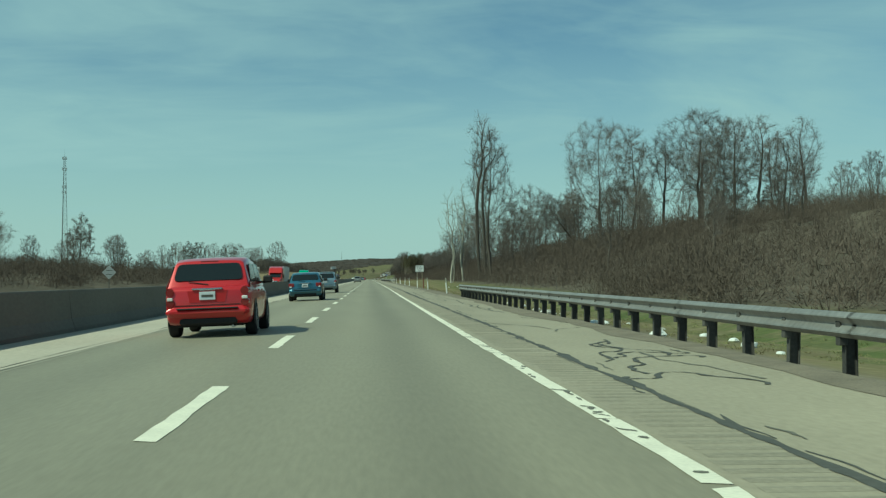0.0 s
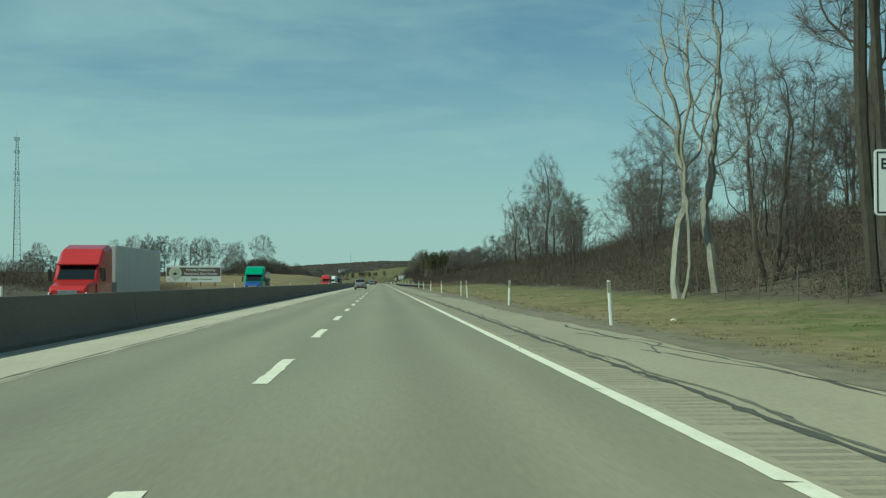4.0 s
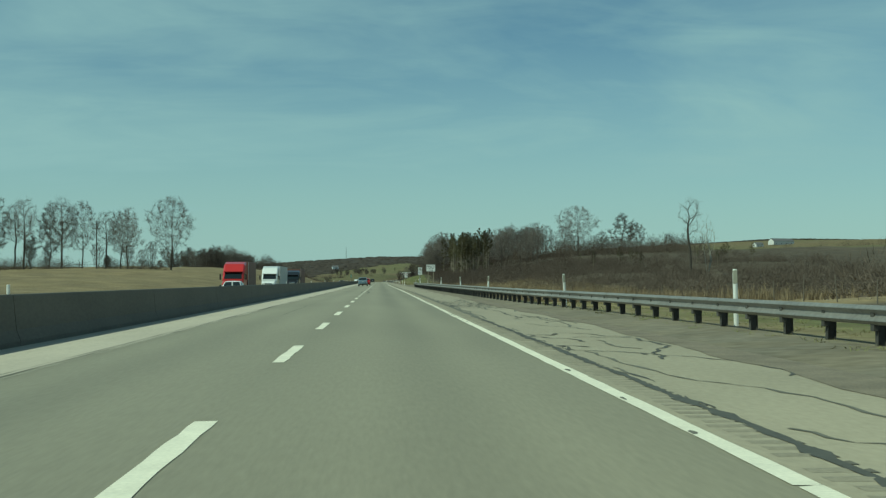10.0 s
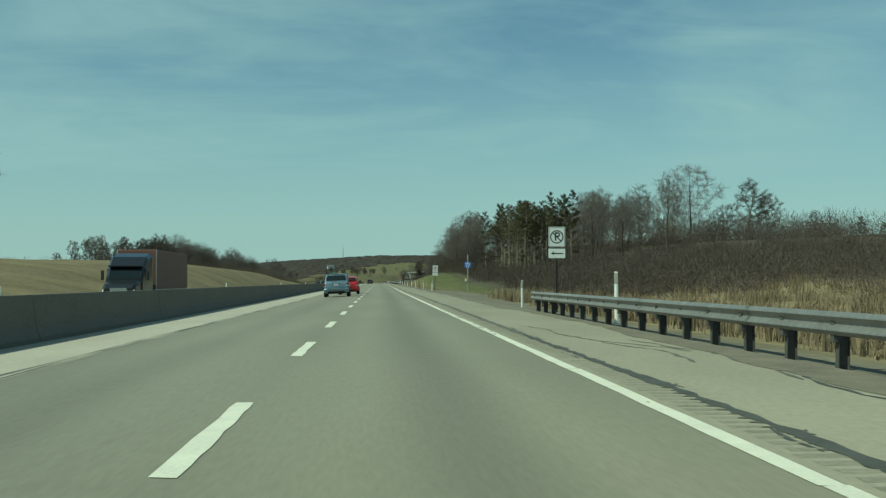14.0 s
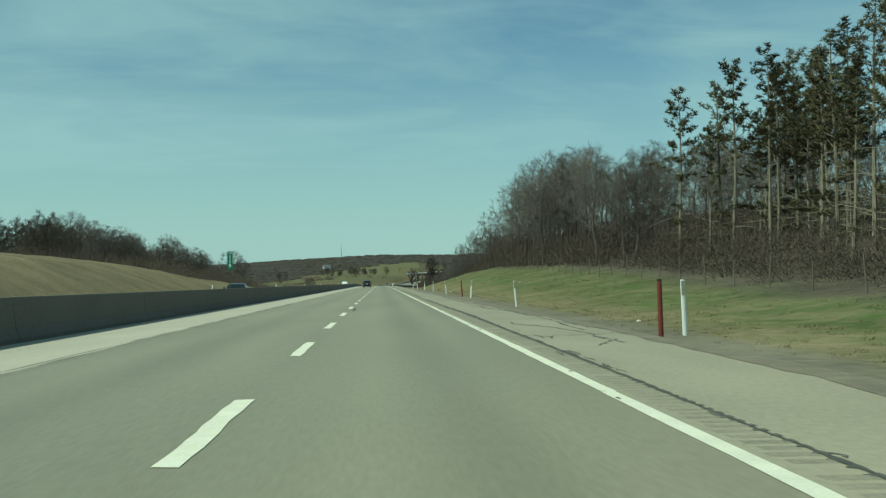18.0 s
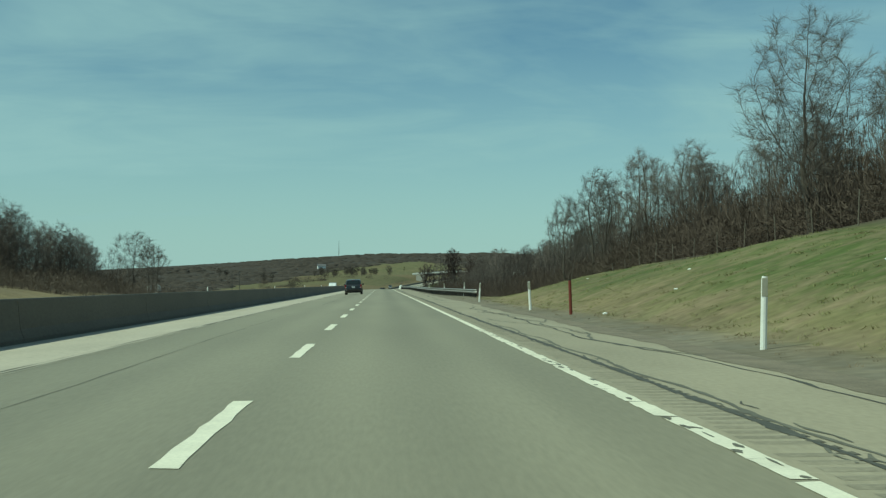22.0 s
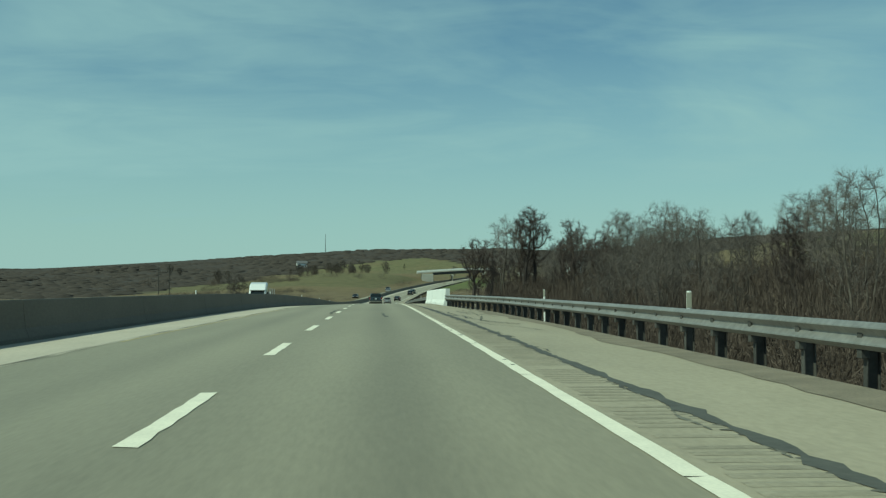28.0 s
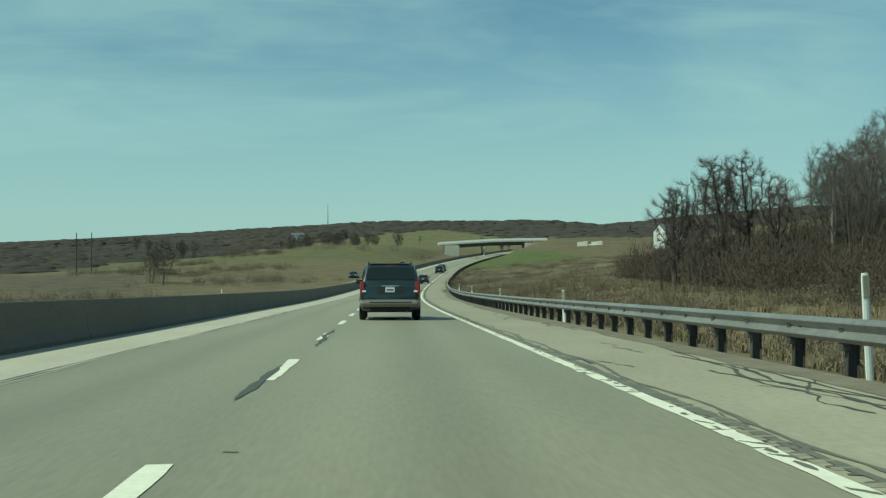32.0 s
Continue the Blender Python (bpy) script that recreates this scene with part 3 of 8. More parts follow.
def lay_u(knots, y):
    return float(np.interp(y, [k[0] for k in knots], [k[1] for k in knots]))


RY = np.r_[np.arange(-160, 1060, 12.0), np.arange(1060, 2000, 8.0)]


def strip(name, u0, u1, lift, mat, label, category="road", cols=2, y0=-160, y1=2000, wob=None):
    ys = [y for y in RY if y0 <= y <= y1]
    verts, faces = [], []
    for k, y in enumerate(ys):
        lo, hi = (f(y) if callable(f) else f for f in (u0, u1))
        us = np.linspace(lo, hi, cols)
        for u in us:
            du = wob(y) if wob and u == us[-1] else 0
            verts.append(on_road(u + du, y, lift))
        for u in (us[0], us[-1]):
            verts.append(on_road(u, y, lift - 0.25))
    n = cols + 2
    for k in range(len(ys) - 1):
        a, b = k * n, (k + 1) * n
        for i in range(cols - 1):
            faces.append((a + i, a + i + 1, b + i + 1, b + i))
        faces.append((a + cols, a, b, b + cols))
        faces.append((a + cols - 1, a + cols + 1, b + cols + 1, b + cols - 1))
    ob = sheet(name, verts, faces, mat)
    return tagged(ob, label, category, kind="structure")


road = strip("road", lambda y: lay_u(INNER_U, y) + 0.05, lambda y: lay_u(EDGE_U, y) + 0.085, 0.0, M_ROAD, "worn grey two-lane motorway pavement", cols=41)
TONE = np.array([0.249, 0.222, 0.158])
wear = road.data.color_attributes.new("wear", "FLOAT_COLOR", "POINT")
ys_ = np.array([y for y in RY if -160 <= y <= 2000])
uu = np.stack([np.r_[np.linspace(lay_u(INNER_U, y) + 0.05, lay_u(EDGE_U, y) + 0.085, 41), -5, 2.2] for y in ys_])
yy_ = np.repeat(ys_[:, None], 43, 1)
tone = np.ones_like(uu)
for c0, k0 in ((0.42, 1.15), (-3.35, 0.7)):
    drift = 0.06 * np.sin(yy_ * 0.021 + c0) + 0.04 * np.sin(yy_ * 0.067)
    tone -= k0 * 0.18 * np.exp(-((uu - c0 - drift) / 0.46) ** 2) * (0.8 + 0.3 * np.sin(yy_ * 0.013 + 2 * c0) + 0.75 * ramp01(yy_, 1128, 1155) * (1 - ramp01(yy_, 1170, 1200)))
    for w0 in (-0.85, 0.85):
        tone += k0 * 0.045 * np.exp(-((uu - c0 - w0 - drift) / 0.3) ** 2)
tone -= 0.05 * np.exp(-((uu + 1.5) / 0.25) ** 2) + 0.12 * ramp01(uu, 0.9, 1.6) - 0.03 * ramp01(-uu, 1.6, 2.6)
rgba_r = np.ones((tone.size, 4))
rgba_r[:, :3] = TONE[None] * tone.reshape(-1, 1)
wear.data.foreach_set("color", rgba_r.ravel())
shoulder = strip("shoulder", lambda y: lay_u(EDGE_U, y) + 0.089, 5.25, -0.002, M_SHOULDER, "pale cracked paved shoulder beside the road", wob=lambda y: 0.10 * math.sin(y * 0.31) + 0.08 * math.sin(y * 0.83))
gutter = strip("inner_shoulder", lambda y: lay_u(BARRIER_U, y) + 0.0, lambda y: lay_u(INNER_U, y) + 0.046, 0.0, M_GUTTER, "light concrete inner shoulder along the barrier")
opposite = strip("opposite_road", -20.2, lambda y: lay_u(BARRIER_U, y) - 0.52, 0.0, M_ROAD_FAR, "grey pavement of the opposite carriageway", cols=3)

gv, gf = [], []
gy_ = np.arange(-60, 1340, 0.9)
gr_ = random.Random(31)
wob_ = 0.0
for k, y in enumerate(gy_):
    wob_ = wob_ * 0.82 + gr_.uniform(-0.11, 0.11)
    for u in (4.78 + wob_ + 0.08 * math.sin(y * 0.13) - (0.45 if 1108 < y < 1140 else 0), 5.42):
        gv.append(on_road(u, y, 0.004 if u < 5.4 else 0.012))
    if k and not 1108 < y < 1140:
        gf.append((2 * k - 2, 2 * k - 1, 2 * k + 1, 2 * k))
tagged(sheet("gravel_edge", gv, gf, M_GRAVEL), "dark gravel strip along the outer edge of the shoulder", "gravel", kind="structure")

# ---- concrete barrier ----
SECTION = [(0.0, -0.02), (0.0, 0.10), (-0.09, 0.33), (-0.16, 1.01), (-0.18, 1.04), (-0.34, 1.04), (-0.36, 1.01), (-0.43, 0.33), (-0.52, 0.10), (-0.52, -0.02)]
barrier = thing("median_barrier", "long grey concrete median barrier with darker stains", "barrier", kind="structure")
step = 15.0
yb = -60.0
while yb < 1990:
    n = 2 if yb < 1040 else 4
    rings = []
    for k in range(n + 1):
        y = yb + 0.02 + (step - 0.04) * k / n
        side = lay_u(BARRIER_U, y)
        base = on_road(side, y)[2]
        rings.append([(side + u + float(road_x(y)), y, base + h) for u, h in SECTION])
    g = Geo()
    g.loft(rings)
    part("barrier_section", g, M_BARRIER, barrier)
    yb += step

mk = Geo()
mk.box((0, 0, 0.10), (0.05, 0.09, 0.20), 0.01)
mk_me = mk.mesh("reflector_marker", M_WHITE_POST)
for k in range(34):
    y = 20 + k * 37.0
    x, yy, z = on_road(lay_u(BARRIER_U, y) - 0.26, y, 1.05)
    tagged(part("reflector_marker", mk_me, M_WHITE_POST, at=pose(x, yy, z)), "small white reflector marker on top of the barrier", "marker", "barrier markers")

# ---- lines ----
CYCLE, DASH = 10.67, 4.1
rng = random.Random(5)


def ribbon(points, widths, lift=0.004):
    """A flat strip along (u, y) points."""
    verts, faces = [], []
    for k, (u, y) in enumerate(points):
        a, b = points[max(k - 1, 0)], points[min(k + 1, len(points) - 1)]
        du, dy = b[0] - a[0], b[1] - a[1]
        ln = math.hypot(du, dy) or 1
        nx, ny = dy / ln, -du / ln
        w = widths[k] / 2
        for s in (-1, 1):
            verts.append(on_road(u + s * nx * w, y + s * ny * w, lift))
    for k in range(len(points) - 1):
        faces.append((2 * k, 2 * k + 1, 2 * k + 3, 2 * k + 2))
    return verts, faces


def worn_bar(u, y0, y1, width, r, rough=0.02, lift=0.005, steps=10):
    left, right = [], []
    for k in range(steps + 1):
        y = y0 + (y1 - y0) * k / steps
        jog = r.uniform(0, 0.10) if k in (0, steps) else 0
        left.append(on_road(u - width / 2 - r.uniform(-rough, rough), y + jog * (1 if k == 0 else -1) * r.random(), lift))
        right.append(on_road(u + width / 2 + r.uniform(-rough, rough), y - jog * (1 if k == 0 else -1) * r.random() * 0.3, lift))
    verts, faces = left + right, []
    n = steps + 1
    for k in range(steps):
        faces.append((k, n + k, n + k + 1, k + 1))
    return verts, faces


lane_line = thing("lane_line", "broken white lane line painted on the pavement", "road marking", kind="structure")
for n in range(-4, 150):
    y0 = 8.09 + n * CYCLE + (0.52 * CYCLE if 8.09 + n * CYCLE > 1128 else 0)
    g = Geo()
    g.add(*worn_bar(-1.50, y0, y0 + DASH, 0.17, rng, 0.014))
    part("dash", g, M_PAINT, lane_line)
WORN = ((-40, 22), (92, 140), (225, 345), (395, 480), (538, 560), (640, 652), (690, 740), (775, 840), (880, 935), (985, 1035), (1060, 1090), (1160, 1230))


def worn_here(y):
    return any(a <= y <= b for a, b in WORN)


edge_line = thing("edge_line", "continuous white edge line with worn breaks", "road marking", kind="structure")
y = -40.0
while y < 1980:
    broken = worn_here(y) and rng.random() < 0.7
    ln = rng.uniform(4, 10)
    if broken and y < 1300:
        e = y + ln
        while y < e:
            piece = rng.choice([rng.uniform(0.6, 1.4), rng.uniform(1.4, 4.2), rng.uniform(1.4, 4.2)])
            g = Geo()
            g.add(*worn_bar(lay_u(EDGE_U, y) + rng.uniform(-0.01, 0.01), y, y + piece, 0.16, rng, 0.014, steps=6))
            part("line_piece", g, M_PAINT, edge_line)
            y += piece + rng.choice([0.0, 0.0, 0.03, rng.uniform(0.03, 0.10)])
    else:
        g = Geo()
        g.add(*worn_bar(lay_u(EDGE_U, y + ln / 2), y, y + ln, 0.16, rng, 0.008, steps=8))
        part("line_piece", g, M_PAINT, edge_line)
        y += ln
for a_, b_, m_, w_ in ((-60, 1062, M_YELLOW_OLD, 0.07), (1062, 1152, M_YELLOW, 0.10), (1152, 1980, M_YELLOW_OLD, 0.07)):
    ys_l = np.arange(a_, b_, 3.0)
    yl = Geo()
    yl.add(*ribbon([(lay_u(INNER_U, y) + 0.15, y) for y in ys_l], [w_] * len(ys_l)))
    tagged(part("inner_edge_line", yl, m_), "faded yellow line beside the inner shoulder", "road marking", kind="structure")

# ---- sealed cracks ----


def wander(u0, y0, y1, stepy, amp, r, keep=0.85):
    pts, u, d = [], u0, 0.0
    y = y0
    while y < y1:
        pts.append((u, y))
        d = d * keep + r.uniform(-amp, amp)
        u = u0 + d
        y += stepy * r.uniform(0.7, 1.3)
    return pts


SEAM_U = [(-200, 2.75), (7, 2.73), (43, 2.82), (79, 2.80), (115, 2.96), (225, 2.86), (262, 2.82), (299, 2.90), (336, 2.80), (372, 2.68), (409, 2.78), (446, 2.80), (483, 2.84), (520, 2.70), (632, 2.70), (669, 2.63),
          (706, 2.80), (743, 2.67), (781, 2.78), (819, 2.87), (856, 2.76), (892, 2.79), (1004, 2.77), (1041, 2.93), (1079, 2.99), (1116, 2.75), (1153, 2.67), (1190, 2.66), (2000, 2.65)]
tar, old = Geo(), Geo()
main = [(u + lay_u(SEAM_U, y), y) for u, y in wander(0.0, -40, 1960, 0.32, 0.016, rng, 0.945)]
cut = 0
while cut < len(main) - 3:
    ln = rng.randint(90, 280)
    seg = main[cut:cut + ln]
    if len(seg) > 2:
        kind = rng.random()
        w0 = 0.115 if kind < 0.5 else 0.145
        (tar if kind < 0.8 else old).add(*ribbon(seg, [w0 * rng.choice([0.45, 0.7, 0.9, 1.1, 1.4]) * rng.uniform(0.7, 1.3) * float(np.interp(y, [60, 75, 88, 100, 620, 632, 690, 700, 736, 742, 772, 780, 1030, 1045, 1068, 1080, 1093, 1105], [1, 1.5, 1.5, 1, 1, 0.5, 0.5, 1, 1, 0.22, 0.22, 0.8, 1, 1.5, 1.5, 2.4, 2.4, 1])) for u, y in seg]))
        if rng.random() < 0.25:
            old.add(*ribbon([(u + 0.18 + 0.06 * math.sin(y * 1.1), y) for u, y in seg], [0.07 * rng.uniform(0.4, 1.3) for _ in seg], 0.003))
    cut += ln - 1
for k in range(120):
    y0 = rng.uniform(-20, 1250)
    u0 = rng.uniform(3.9, 4.9)
    pts, u, y, a = [], u0, y0, rng.choice([0.1, -0.1, 0.05, -0.05, 0.5])
    for s in range(rng.randint(10, 34)):
        pts.append((u + rng.uniform(-0.035, 0.035), y + rng.uniform(-0.08, 0.08)))
        a += rng.uniform(-0.4, 0.4)
        a = max(-0.9, min(0.9, a * 0.8))
        u += math.sin(a) * 0.22
        y += math.cos(a) * 0.45
        if not 2.6 < u < 5.1:
            a = -a
            u = max(2.6, min(5.1, u))
    (tar if rng.random() < 0.35 else old).add(*ribbon(pts, [0.045 * rng.uniform(0.25, 1.9) for _ in pts], 0.0035))
rng2 = random.Random(61)
for k in range(90):
    u, y, a = rng2.uniform(2.9, 5.3), rng2.choice([rng2.uniform(15, 150), rng2.uniform(315, 440), rng2.uniform(560, 760), rng2.uniform(1080, 1230)]), rng2.uniform(-0.5, 0.5)
    pts = []
    for s in range(rng2.randint(6, 20)):
        pts.append((u, y))
        a = max(-1.4, min(1.4, (a + rng2.uniform(-0.8, 0.8)) * 0.9))
        u = max(2.75, min(5.5, u + math.sin(a) * 0.16))
        y += math.cos(a) * 0.3
    (tar if rng2.random() < 0.42 else old).add(*ribbon(pts, [0.03 * rng2.uniform(0.3, 2.2) for _ in pts], 0.0042))
# tangles of sealant where the shoulder has crazed
for yc, span, n in ((418, 9, 13), (422, 6, 8), (384, 9, 4), (15, 9, 5), (60, 9, 4)):
    for k in range(n):
        u, y, a = rng2.uniform(2.9, 4.3), yc + rng2.uniform(-span, span) * 0.6, rng2.uniform(-0.6, 1.2)
        pts = []
        for s in range(rng2.randint(14, 30)):
            pts.append((u, y))
            a = (a + rng2.uniform(-0.85, 0.85)) * 0.93
            u, y = u + math.sin(a) * 0.14, y + math.cos(a) * 0.26
            if not 2.8 < u < 4.7:
                a, u = -a, max(2.8, min(4.7, u))
        tar.add(*ribbon(pts, [0.055 * rng2.uniform(0.4, 1.7) for _ in pts], 0.0048 + 0.0003 * k))
for y0, ln, du in [(94, 12, 0.2), (112, 30, -0.2), (267.5, 20, 0.02), (300, 15, 0.05), (463, 16, 0.3), (468, 10, -0.2), (481, 8, 0.3),
                   (492, 11, 0.3), (708, 6, 0.24), (1083, 12, -0.2), (1121.5, 4.5, 0.12), (1153, 14, -0.3), (1195.6, 5.5, -0.08), (1206, 9, 0.1)]:
    pts = wander(-1.5 + du, y0, y0 + ln, 0.5, 0.07 if ln > 7 else 0.02, rng, 0.9)
    tar.add(*ribbon(pts, [(0.118 if ln > 5 else 0.07) * min(1, 0.2 + 3 * min(k, len(pts) - 1 - k) / len(pts)) * rng.uniform(0.55, 1.3) for k in range(len(pts))], 0.0065))
for u0, bow in ((-1.62, 1.0), (-1.36, 0.0)):
    # a hooked crack and its short neighbour beside a dash
    n = 14 if bow else 7
    pts = [(u0 + 0.03 * math.sin(k * 0.7) - bow * 0.34 * float(ramp01(k, 5, 8)) + bow * 0.12 * float(ramp01(k, 8, 13)), 260.6 + 0.44 * k) for k in range(n)]
    tar.add(*ribbon(pts, [0.085 * (1.1 - 0.75 * k / n) + 0.012 for k in range(n)], 0.0062))
pts = [(0.53 - 0.010 * k + 0.04 * math.sin(k * 0.9), 1078.5 + 0.6 * k) for k in range(13)]
tar.add(*ribbon(pts, [0.05 + 0.11 * (1 - k / len(pts)) for k in range(len(pts))], 0.0045))
tar.add(*ribbon([(-1.70, 1115.9), (-1.62, 1116.4), (-1.52, 1116.9), (-1.42, 1117.4), (-1.25, 1117.9), (-1.1, 1118.1)], [0.08, 0.22, 0.25, 0.20, 0.12, 0.04], 0.007))
for y0, y1, u0 in ((40, 95, 4.2), (100, 175, 4.4), (262, 271, 4.75), (274, 288, 3.9), (281, 297, 4.5), (300, 345, 4.4), (400, 432, 4.0), (620, 668, 4.5), (690, 790, 4.5), (752, 800, 4.75), (778, 812, 4.3), (800, 850, 4.3), (890, 935, 4.1), (1000, 1040, 4.3), (1148, 1200, 4.7), (344, 372, 4.9), (350, 376, 5.1), (70, 96, 3.25), (996, 1016, 3.15), (1076, 1088, 3.4), (1146, 1168, 3.05)):
    pts = wander(u0, y0, y1, 0.7, 0.10, rng, 0.94)
    tar.add(*ribbon(pts, [0.058 * rng.uniform(0.15, 1.7) for _ in pts], 0.0032))
for yj in (1119.5, 1126.8):
    pts = [(-4.8 + 0.5 * k, yj + 0.07 * math.sin(k * 1.3) + 0.02 * k) for k in range(20)]
    tar.add(*ribbon(pts, [0.11 * rng.uniform(0.6, 1.3) for _ in pts], 0.0075))
fl = random.Random(47)
for k in range(900):
    # flecks and slivers beside the seam
    y = fl.uniform(-20, 1260)
    u, ln = lay_u(SEAM_U, y) + fl.gauss(0.03, 0.10), fl.uniform(0.25, 1.6)
    if u < lay_u(EDGE_U, y) + 0.16:
        continue
    n = 6
    pts = [(u + 0.05 * math.sin(q * 0.9 + k) * q / n + fl.uniform(-0.012, 0.012), y + ln * q / n) for q in range(n + 1)]
    (tar if fl.random() < 0.4 else old).add(*ribbon(pts, [0.012 + 0.05 * fl.random() * math.sin(math.pi * (q + 0.4) / (n + 0.8)) for q in range(n + 1)], 0.0030 + 0.0004 * fl.random()))
tagged(part("sealed_cracks", tar, M_TAR), "black crack sealant in wandering lines on the pavement", "sealant", kind="stuff")
rng3 = random.Random(83)
y = -20.0
while y < 1260:
    if worn_here(y) or rng3.random() < 0.08:
        c, ln, w = lay_u(EDGE_U, y) + rng3.choice([0.045, 0.03, 0.0, -0.04, 0.05]), rng3.uniform(0.05, 0.34), rng3.uniform(0.012, 0.045)
        n = 9
        ring_ = [(c + math.cos(6.283 * q / n) * w * rng3.uniform(0.5, 1.4), y + math.sin(6.283 * q / n) * ln * 0.5 * rng3.uniform(0.6, 1.3)) for q in range(n)]
        old.add([on_road(u, v, 0.0075) for u, v in ring_], [tuple(range(n))])
        if worn_here(y) and rng3.random() < 0.3:
            # a dark smear slanting across the line
            c, ln, w = lay_u(EDGE_U, y), rng3.uniform(0.10, 0.26), rng3.uniform(0.05, 0.082)
            up = [(c - w + 2 * w * q / 5, y + 0.5 - ln * q / 5 + rng3.uniform(0.01, 0.07)) for q in range(6)]
            down = [(u, y + 0.5 - ln * q / 5 - rng3.uniform(0.01, 0.07)) for q, (u, v) in enumerate(up)]
            old.add([on_road(u, v, 0.0078) for u, v in up + down[::-1]], [tuple(range(12))])
    y += rng3.choice([rng3.uniform(0.2, 0.6), rng3.uniform(0.4, 1.8)])
for u in (0.03, -0.10):
    pts = [(lay_u(INNER_U, y) + u + d, y) for d, y in wander(0, -60, 1950, 1.4, 0.02, rng, 0.92)]
    old.add(*ribbon(pts, [0.05 * rng.choice([0.2, 0.5, 1.0, 1.8]) * rng.uniform(0.7, 1.2) for _ in pts], 0.004))
for y0, y1, u0 in ((740, 860, -3.9), (880, 940, -3.6), (560, 640, -3.8), (405, 430, -3.4)):
    pts = wander(u0, y0, y1, 1.2, 0.03, rng, 0.93)
    old.add(*ribbon(pts, [0.035 * rng.uniform(0.1, 1.2) for _ in pts], 0.0033))
for k in range(26):
    y0, u0 = rng.uniform(0, 1240), rng.choice([-0.6, 0.5, 1.2, -1.2, -3.0, -2.2])
    pts = [(u0 + 0.1 * s, y0 + 0.04 * s * rng.uniform(-1, 1)) for s in range(rng.randint(2, 5))]
    old.add(*ribbon(pts, [0.06 * rng.uniform(0.4, 1.2) for _ in pts], 0.0035))
tagged(part("faded_cracks", old, M_TAR_OLD), "faded grey cracks and joints in the pavement", "cracks", kind="stuff")
pale = Geo()
pale.add(*ribbon([(-4.8 + 0.5 * k, 1015.2 + 0.02 * math.sin(k)) for k in range(20)], [0.10] * 20, 0.0055))
tagged(part("pale_joint", pale, M_GUTTER), "pale transverse joint across both lanes", "joint", kind="structure")

# rumble ribs across the strip between the edge line and the seam, with dark teeth along the seam
notch, ribs = Geo(), Geo()
for ry in np.arange(-20, 1256, 0.30):
    a_, b_ = lay_u(EDGE_U, ry) + 0.17 + rng.uniform(0, 0.07), lay_u(SEAM_U, ry) - rng.uniform(0.03, 0.10)
    if rng.random() < 0.06 or 1116 < ry < 1120:
        continue
    c_, top_ = [a_, a_ + 0.07, b_ - 0.07, b_], rng.uniform(0.003, 0.0065)
    ribs.add([on_road(u, ry + dy + rng.uniform(-0.008, 0.008), h) for u, e in zip(c_, (0, 1, 1, 0)) for dy, h in ((-0.085, -0.001), (0.0, top_ * e + 0.0006), (0.085, -0.001))],
             [f for q in (0, 3, 6) for f in ((q, q + 3, q + 4, q + 1), (q + 1, q + 4, q + 5, q + 2))])
tagged(part("rumble_ribs", ribs, M_RIB), "pale worn rumble ribs between the edge line and the seam", "rumble strip", kind="stuff")
for a_, b_, w_ in ((250, 276, 0.10), (366, 560, 0.12), (625, 772, 0.12), (805, 960, 0.12), (985, 1062, 0.14), (1105, 1250, 0.18)):
    for ry in np.arange(a_, b_, 0.30):
        w, c_ = w_ * rng.uniform(0.4, 1.1), lay_u(SEAM_U, ry)
        notch.add([on_road(c_ - w, ry + 0.03, 0.0034), on_road(c_ + 0.02, ry - 0.03, 0.0034), on_road(c_ + 0.02, ry + 0.13, 0.0034), on_road(c_ - w * 0.9, ry + 0.07, 0.0034)], [(0, 1, 2, 3)])
tagged(part("rumble_strip", notch, M_RUMBLE), "row of worn rumble notches along the shoulder seam", "rumble strip", kind="stuff")

# ---- guard rails ----
W_FACE = [(0.0, 0.155), (-0.028, 0.148), (-0.080, 0.103), (-0.083, 0.088), (-0.022, 0.030), (-0.006, 0.010), (-0.006, -0.006), (-0.022, -0.022), (-0.080, -0.078), (-0.083, -0.094), (-0.030, -0.148), (0.0, -0.155)]
W_BEAM = W_FACE + [(x + 0.006, z) for x, z in reversed(W_FACE)]
pg = Geo()
for dx in (-0.07, 0.07):
    pg.box((dx + 0.12, 0, -0.10), (0.012, 0.11, 1.50))
pg.box((0.12, 0, -0.10), (0.14, 0.010, 1.50))
pg.box((0.02, 0, 0.47), (0.10, 0.13, 0.34), 0.006)
POST_ME = pg.mesh("post", M_POST)


def guard_rail(y0, y1, u_at, label, extra=0.0):
    rail = thing("guard_rail", label, "guard rail", "guard rails")
    y = y0
    while y < y1 - 0.1:
        e = min(y + 7.62, y1)
        rings = []
        for k in range(4):
            yy = y + (e + 0.12 - y) * k / 3
            u = u_at(yy)
            bx, by, bz = on_road(u, yy, 0.55)
            rings.append([(bx + dx, by, bz + dz) for dx, dz in W_BEAM])
        g = Geo()
        g.loft(rings)
        part("beam", g, M_BEAM, rail)
        y = e
    y = y0 + 0.5
    while y < y1:
        x, yy, z = on_road(u_at(y), y, 0)
        lean = random.Random(int(y * 7)).uniform(-1.5, 1.5)
        part("post", POST_ME, M_POST, rail, at=pose(x, yy, z, lean, lean * 0.7, 0))
        y += 1.905
    return rail


def shoe(y, u, towards):
    """The flared end of a rail."""
    g = Geo()
    rings = []
    for k in range(5):
        a = k / 4
        bx, by, bz = on_road(u + 0.28 * a * a, y + towards * 0.55 * a, 0.55)
        rings.append([(bx + dx, by, bz + dz * (1 + 0.08 * a)) for dx, dz in W_BEAM])
    g.loft(rings)
    return g


